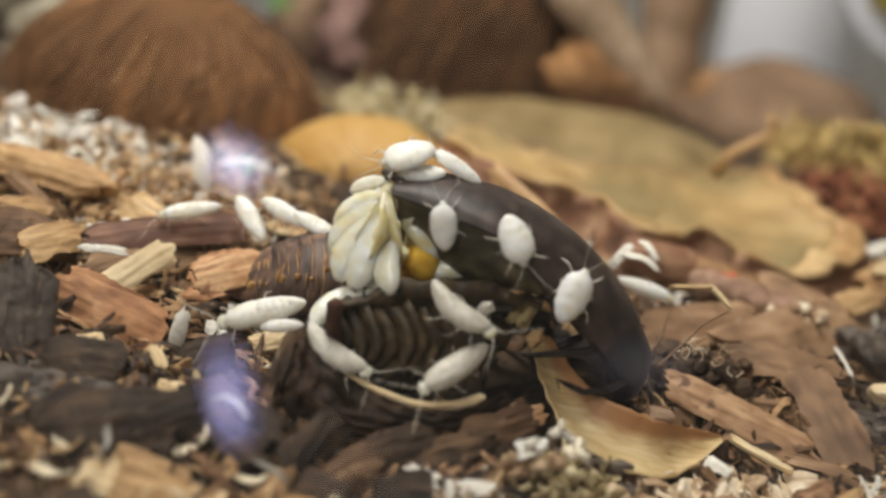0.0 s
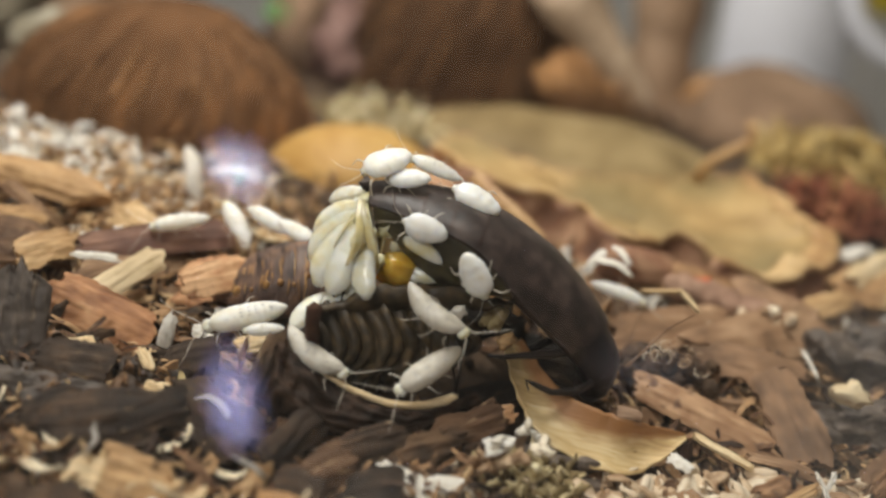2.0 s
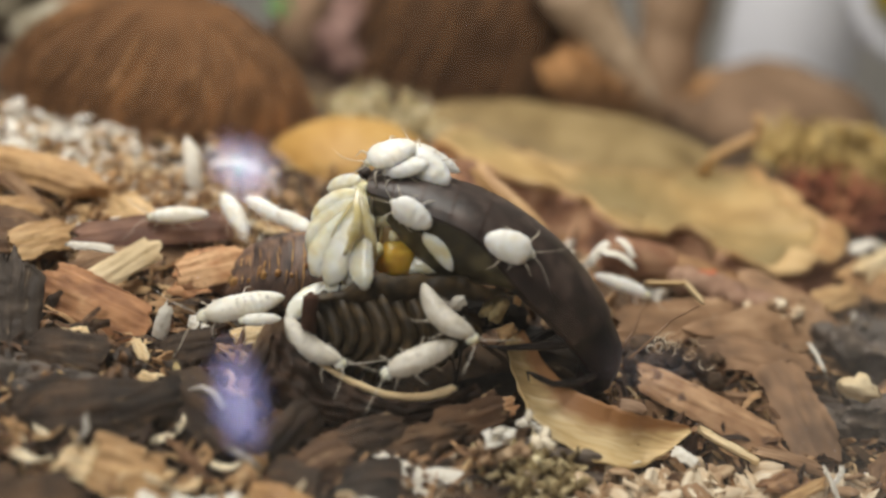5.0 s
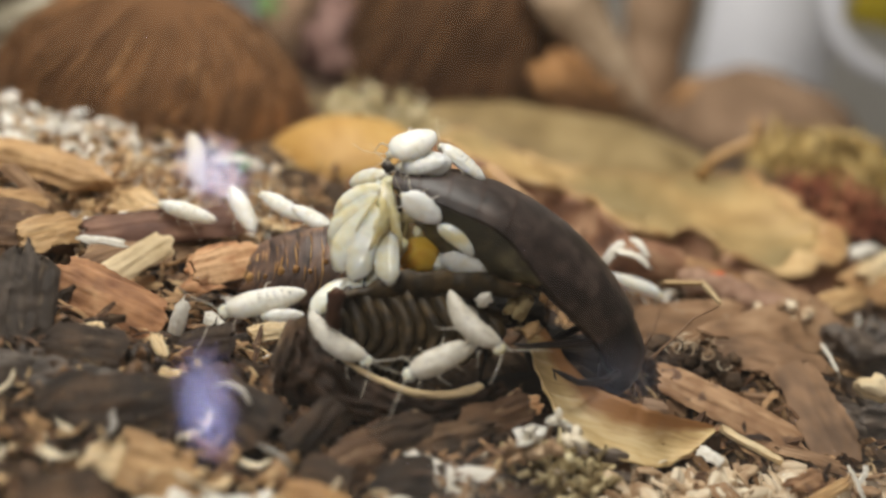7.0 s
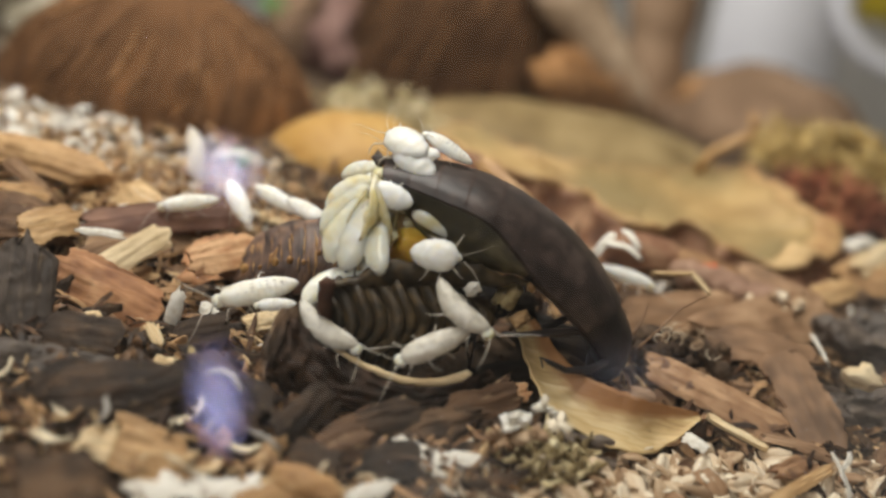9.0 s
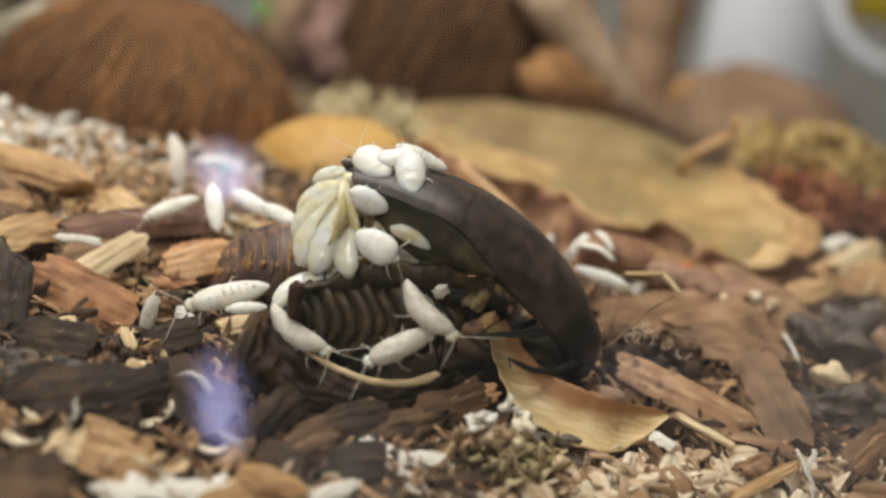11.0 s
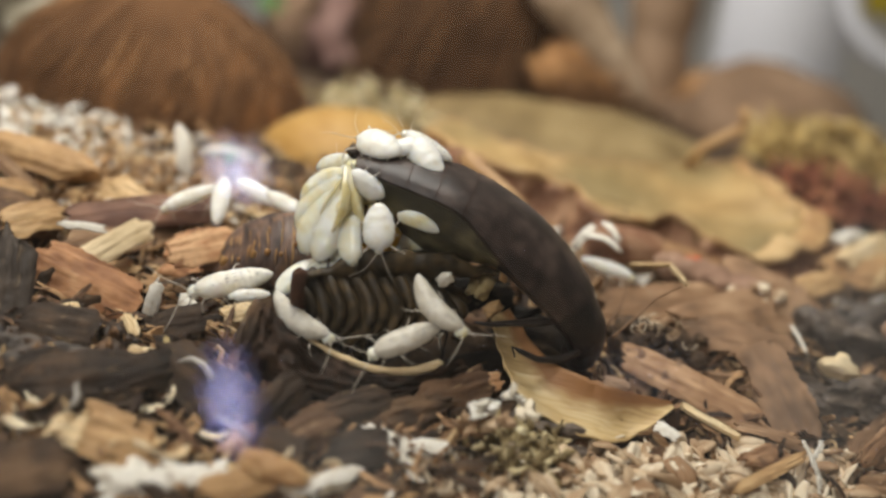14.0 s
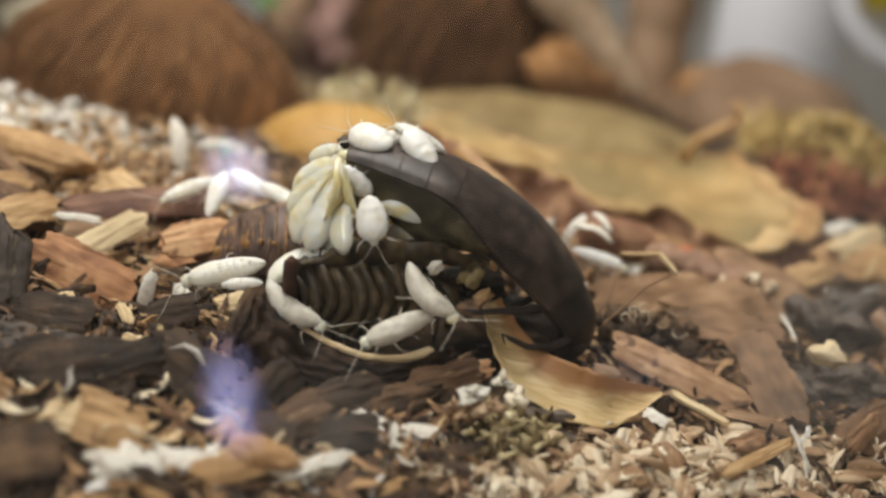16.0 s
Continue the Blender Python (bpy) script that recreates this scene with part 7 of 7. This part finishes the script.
# ---- the litter: chips one by one, then the fine stuff ----
def chip_scatter():
    r = random.Random(21)
    bases = {}
    for mat, tag in ((BARK_DARK, "dark brown"), (BARK_BROWN, "brown"), (BARK_RED, "reddish-brown"), (WOOD_TAN, "tan"), (WOOD_PALE, "pale"), (BARK_PINK, "pinkish-brown")):
        for k in range(5):
            bm = chip_mesh(300 + k * 7 + len(bases), r.uniform(6, 9), r.uniform(2.5, 4.8), r.uniform(0.5, 1.1), r.uniform(-0.7, 0.9), r.uniform(-0.4, 0.6), 0.5, 8, 3, r.uniform(-0.5, 0.5))
            me_ob = part("wood_chip", bm, mat)
            bases[(tag, k)] = me_ob.data
            bpy.data.objects.remove(me_ob)
    zones = [  # x, y, half sizes, count, tones, size
        ((-58, 22), (34, 24), 56, ("tan", "brown", "brown", "reddish-brown", "pale", "dark brown"), (0.3, 0.9)),
        ((-62, 58), (34, 18), 30, ("tan", "tan", "brown", "pale"), (0.35, 0.85)),
        ((-26, -22), (24, 18), 40, ("dark brown", "dark brown", "brown", "dark brown", "dark brown", "tan"), (0.5, 1.1)),
        ((-22, 26), (16, 18), 26, ("brown", "reddish-brown", "dark brown", "tan"), (0.5, 1.0)),
        ((-24, -2), (22, 8), 34, ("dark brown", "brown", "pale", "dark brown", "tan"), (0.35, 0.8)),
        ((66, 34), (34, 22), 48, ("brown", "brown", "dark brown", "pinkish-brown"), (0.7, 1.7)),
        ((60, 10), (26, 12), 26, ("brown", "dark brown", "brown", "tan"), (0.6, 1.2)),
        ((6, 84), (9, 14), 14, ("brown", "tan", "reddish-brown"), (0.6, 1.2)),
        ((3, -12), (18, 7), 26, ("dark brown", "brown", "dark brown", "reddish-brown"), (0.5, 1.1)),
        ((10, -22), (18, 8), 14, ("dark brown", "brown", "tan"), (0.5, 1.0)),
    ]
    for (cx, cy), (hx, hy), count, tones, (s0, s1) in zones:
        for _ in range(count):
            x, y = cx + r.uniform(-hx, hx), cy + r.uniform(-hy, hy)
            if -12 < x < 32 and -6 < y < 20:
                continue
            tone = r.choice(tones)
            ob = new("wood_chip", bases[(tone, r.randrange(5))])
            s = r.uniform(s0, s1)
            ob.matrix_basis = at(x, y, gh(x, y) + r.uniform(0.2, 1.6), r.gauss(0, 22), r.gauss(0, 16), r.uniform(0, 360)) @ Matrix.Diagonal((s, s, s, 1))
            tagged(ob, f"small {tone} wood chip in the litter", "wood chip", "loose wood chips")


chip_scatter()


def stuff(name, label, category, shapes, spots, material, smooth=False):
    """Many small pieces, joined: shapes are (verts, faces), spots are (shape, place, turn, size)."""
    verts, faces, n = [], [], 0
    for k, p, q, s in spots:
        v, f = shapes[k]
        m = np.array(Euler(q).to_matrix())
        verts.append((v * s) @ m.T + np.array(p))
        faces += [tuple(i + n for i in face) for face in f]
        n += len(v)
    ob = raw_mesh(name, np.concatenate(verts).tolist(), faces, material, smooth)
    return tagged(ob, label, category, kind="stuff")


def shape_of(bm):
    bm.verts.index_update()
    out = np.array([v.co[:] for v in bm.verts]), [tuple(v.index for v in f.verts) for f in bm.faces]
    bm.free()
    return out


def shred_shapes(seed, count, length, width, thick):
    r = random.Random(seed)
    return [shape_of(chip_mesh(seed + k, length * r.uniform(0.7, 1.3), width * r.uniform(0.6, 1.4), thick, r.uniform(-0.9, 0.9), r.uniform(-0.9, 0.9), 0.55, 5, 2, r.uniform(-1, 1))) for k in range(count)]


def crumb_shapes(seed, count, squash):
    out = []
    for k in range(count):
        bm = bmesh.new()
        lump(bm, (0, 0, 0), 1, seed + k, 0.75, 1, squash, Euler((0, 0, 0)))
        out.append(shape_of(bm))
    return out


def flake_shape(seed):
    """A bran flake: a cupped oval husk with a crease."""
    r = random.Random(seed)
    bm = bmesh.new()
    rows = []
    for i in range(6):
        u = i / 5
        w = (math.sin(math.pi * (0.08 + 0.84 * u)) ** 0.7) * r.uniform(0.85, 1.1)
        rows.append([((u - 0.5) * 3.2, w * c, 0.42 * w * s + 0.25 * math.sin(u * 3)) for c, s in ((-1, 0), (-0.62, 0.75), (-0.12, 0.82), (0, 0.5), (0.12, 0.82), (0.62, 0.75), (1, 0), (0, -0.6))])
    loft(bm, rows)
    return bm


def fine_litter():
    r = random.Random(5)

    def spots(n, kinds, zones, size, lift=(0.0, 1.2), keep=None):
        out = []
        while len(out) < n:
            (cx, cy), (hx, hy) = r.choice(zones)
            x, y = r.gauss(cx, hx * 0.6), r.gauss(cy, hy * 0.6)
            if y < -56 or (keep and not keep(x, y)):
                continue
            out.append((r.randrange(kinds), (x, y, gh(x, y) + r.uniform(*lift)), (r.gauss(0, 0.6), r.gauss(0, 0.6), r.uniform(0, 6.3)), r.uniform(*size)))
        return out

    def clear(x, y):
        return not (-10 < x < 30 and 0 < y < 17)

    left = [((-60, 25), (40, 30)), ((-30, -5), (30, 20)), ((-20, -28), (30, 16)), ((-20, 30), (20, 25)), ((-65, 60), (35, 20))]
    right = [((65, 30), (35, 25)), ((55, 8), (30, 16)), ((30, 30), (20, 20))]
    stuff("wood_litter", "fine brown wood litter and shreds", "wood litter", shred_shapes(700, 10, 3.6, 1.2, 0.3), spots(3600, 10, left + right, (0.4, 1.2), keep=clear), LITTER)
    stuff("soil_crumbs", "dark crumbs of damp soil", "soil", crumb_shapes(740, 6, (1, 1, 0.8)), spots(2600, 6, left + right + [((10, -20), (40, 20))], (0.3, 1.1), (-0.4, 0.6)), SOIL)
    stuff("bark_litter", "flat brown bark pieces overlapping in the litter", "bark litter", shred_shapes(720, 12, 6.5, 2.6, 0.5), spots(1500, 12, left + right, (0.5, 1.2), (0.0, 1.6), clear), BARK_STUFF)
    far = [((-84, 60), (18, 10)), ((-74, 50), (18, 10)), ((-66, 58), (16, 6)), ((-50, 46), (14, 8)), ((-42, 38), (12, 8))]
    damp = [((-34, -11), (11, 4)), ((-24, -14), (11, 5)), ((-16, -18), (8, 4))]
    stuff("torn_bark", "ragged dark clumps of torn damp bark", "bark litter", crumb_shapes(1010, 10, (1.5, 1.0, 0.7)) + shred_shapes(1030, 8, 3.6, 2.0, 0.7), spots(230, 18, damp, (0.5, 1.5), (1.0, 4.0)), BARK_TORN, True)
    stuff("torn_bark_flakes", "orange-brown flakes on damp bark", "bark litter", shred_shapes(1050, 8, 2.8, 1.3, 0.3), spots(70, 8, damp, (0.35, 0.9), (2.0, 4.4)), TAN_STUFF)
    near = [((-24, -27), (12, 5)), ((-10, -28), (10, 4)), ((-36, -26), (8, 6)), ((-30, -20), (10, 5))]
    stuff("pale_chips", "pale tan and cream wood flakes near the glass", "wood litter", shred_shapes(1070, 10, 4.4, 2.4, 0.4), spots(66, 10, near, (0.5, 1.15), (1.8, 3.6)), PALE_STUFF)
    stuff("white_crumbs", "white crumbs scattered over the litter", "crumbs", crumb_shapes(760, 8, (1.3, 0.9, 0.7)), spots(420, 8, far + [((-42, 22), (7, 3)), ((-46, 34), (8, 8)), ((-38, 62), (10, 6))], (0.3, 1.1), (0.3, 2.2)), CRUMB)
    stuff("ochre_crumbs", "ochre and orange wood crumbs on the litter", "crumbs", crumb_shapes(765, 8, (1.3, 0.9, 0.7)), spots(1500, 8, [((-47, 38), (11, 9)), ((-52, 30), (14, 10)), ((-42, 30), (10, 7)), ((-40, 50), (12, 8))], (0.2, 0.75), (0.6, 3.6)), TAN_STUFF)
    stuff("white_crumb_row", "white crumbs strewn between bark chips", "crumbs", crumb_shapes(768, 8, (1.2, 0.9, 0.8)), spots(90, 8, [((-43, 23), (6, 2.4)), ((-38, 26), (6, 3))], (0.3, 0.85), (3.0, 5.4)), CRUMB)
    stuff("white_litter", "white and cream shreds over the far litter", "shreds", shred_shapes(775, 10, 4.2, 1.9, 0.35), spots(330, 10, far, (0.35, 1.0), (0.4, 2.8)), CRUMB)
    stuff("tan_litter", "tan wood shreds over the far litter", "shreds", shred_shapes(785, 10, 5.0, 2.0, 0.4), spots(900, 10, far + [((-55, 34), (25, 16)), ((-46, 36), (10, 9))], (0.3, 1.0), (0.3, 2.6)), TAN_STUFF)
    stuff("pale_flakes", "white flakes heaped beside the coconut", "flakes", shred_shapes(777, 8, 3.6, 2.2, 0.4), spots(170, 8, [((-80, 56), (12, 9)), ((-70, 64), (12, 8))], (0.4, 1.05), (0.8, 3.0)), CRUMB)
    some = [((-25, 3), (22, 12)), ((-20, -24), (26, 12)), ((28, 48), (12, 10)), ((12, -12), (12, 5)), ((85, 70), (12, 12)), ((50, 45), (25, 12))]
    stuff("white_shreds", "white papery shreds on the litter", "shreds", shred_shapes(790, 8, 3.4, 1.4, 0.25), spots(270, 8, some, (0.35, 1.0), (0.6, 1.8), clear), CRUMB)
    grains = [((44, -9), (30, 9)), ((62, -2), (24, 9)), ((22, -18), (20, 6)), ((50, -24), (40, 12)), ((40, -14), (36, 10))]

    def heap(x, y):
        return y < -4.0 + 0.22 * (x - 45) and y < -9 + 0.7 * (x - 8)

    shapes = [shape_of(flake_shape(820 + k)) for k in range(8)]
    stuff("bran", "cream bran flakes heaped by the glass", "bran", shapes, spots(1500, 8, grains, (0.4, 1.0), (-0.3, 1.4), heap), BRAN, True)
    stuff("bran_shreds", "broken bran shreds and husks", "bran", shred_shapes(850, 8, 3.4, 0.9, 0.25), spots(700, 8, grains, (0.4, 1.0), (0.2, 1.8), heap), BRAN)
    datas = []
    for k in range(6):
        ob = part("bran_flake", flake_shape(880 + k), BRAN_ONE)
        datas.append(ob.data)
        bpy.data.objects.remove(ob)
    for k, p, q, s in spots(190, 6, [((46, -7), (26, 7)), ((60, -1), (20, 6)), ((24, -16), (16, 5))], (0.9, 1.7), (0.9, 2.0), heap):
        ob = new("bran_flake", datas[k])
        ob.matrix_basis = at(*p, *[math.degrees(c) for c in q]) @ Matrix.Diagonal((s, s, s, 1))
        tagged(ob, "cream bran flake on the heap", "bran flake", "bran flakes")


fine_litter()


def ribbon_shape(seed, length, width, curl):
    """A thin torn fibre ribbon, curled along its length."""
    r = random.Random(seed)
    path, h, a = [Vector((-length / 2, 0, 0))], Vector((1, 0, 0)), 0.0
    for i in range(7):
        a += r.gauss(0, curl)
        h = (h + Vector((0, r.gauss(0, curl * 0.6), r.gauss(0, curl * 0.5)))).normalized()
        path.append(path[-1] + h * length / 7)
    rows = []
    for i, q in enumerate(path):
        w = width / 2 * (0.25 + 0.75 * math.sin(math.pi * (0.08 + 0.84 * i / 7)) ** 0.5) * r.uniform(0.7, 1.2)
        side = Vector((0, math.cos(a * 0.3 + i * 0.12), math.sin(a * 0.3 + i * 0.12)))
        rows.append([q - side * w, q + Vector((0, 0, 0.25 * w + 0.05)), q + side * w, q - Vector((0, 0, 0.08))])
    bm = bmesh.new()
    loft(bm, rows)
    return shape_of(bm)


def fibre_litter():
    r = random.Random(61)

    def strew(n, zones, size, lift):
        out = []
        while len(out) < n:
            (cx, cy), (hx, hy), way = r.choice(zones)
            x, y = r.gauss(cx, hx * 0.6), r.gauss(cy, hy * 0.6)
            if y < -56 or (-9 < x < 32 and -2 < y < 20) or (x > 14 and y < 2.0 + 0.22 * (x - 45)):
                continue
            out.append((r.randrange(9), (x, y, gh(x, y) + r.uniform(*lift)), (r.gauss(0, 0.5), r.gauss(0, 0.3), r.gauss(way, 0.7)), r.uniform(*size)))
        return out

    dark = [((-38, -4), (16, 12), 0.3), ((-28, -22), (22, 10), -0.5), ((4, -16), (14, 6), 0.2), ((16, -14), (12, 5), 0.5), ((-12, -14), (12, 8), -0.4), ((62, 14), (22, 14), 0.6), ((58, 26), (16, 8), 0.2)]
    stuff("bark_fibres", "dark brown torn bark fibres over the litter", "bark fibres", [ribbon_shape(910 + k, 6.5, 0.8, 0.28) for k in range(9)], strew(1100, dark, (0.5, 1.5), (0.8, 3.0)), BARK_STUFF)
    stuff("soil_fibres", "dark wet bark fibres over the litter", "bark fibres", [ribbon_shape(930 + k, 6.0, 1.3, 0.3) for k in range(9)], strew(800, dark, (0.5, 1.4), (0.6, 2.8)), BARK_DARK)
    russet = [((14, -12), (9, 3), 0.5), ((8, -14), (8, 3), 0.2), ((0, -15), (8, 3), -0.1)]
    stuff("russet_fibres", "russet-brown torn bark fibres before the slab", "bark fibres", [ribbon_shape(970 + k, 4.5, 0.7, 0.3) for k in range(9)], strew(150, russet, (0.4, 1.1), (1.0, 2.8)), ORANGE_BARK)
    light = [((-34, 2), (16, 9), 0.2), ((-28, -18), (20, 9), 0.6), ((-46, 16), (16, 9), -0.3), ((62, 12), (20, 12), 0.5), ((20, -18), (16, 5), 0.2), ((-16, 22), (10, 8), 0.4)]
    stuff("pale_fibres", "pale yellowish wood fibres over the litter", "wood fibres", [ribbon_shape(950 + k, 4.2, 0.7, 0.35) for k in range(9)], strew(400, light, (0.4, 1.3), (1.2, 3.2)), TAN_STUFF)


fibre_litter()


def motions():
    """All that moves."""
    for thing, rows in MOVES:
        walk(thing, rows)


motions()
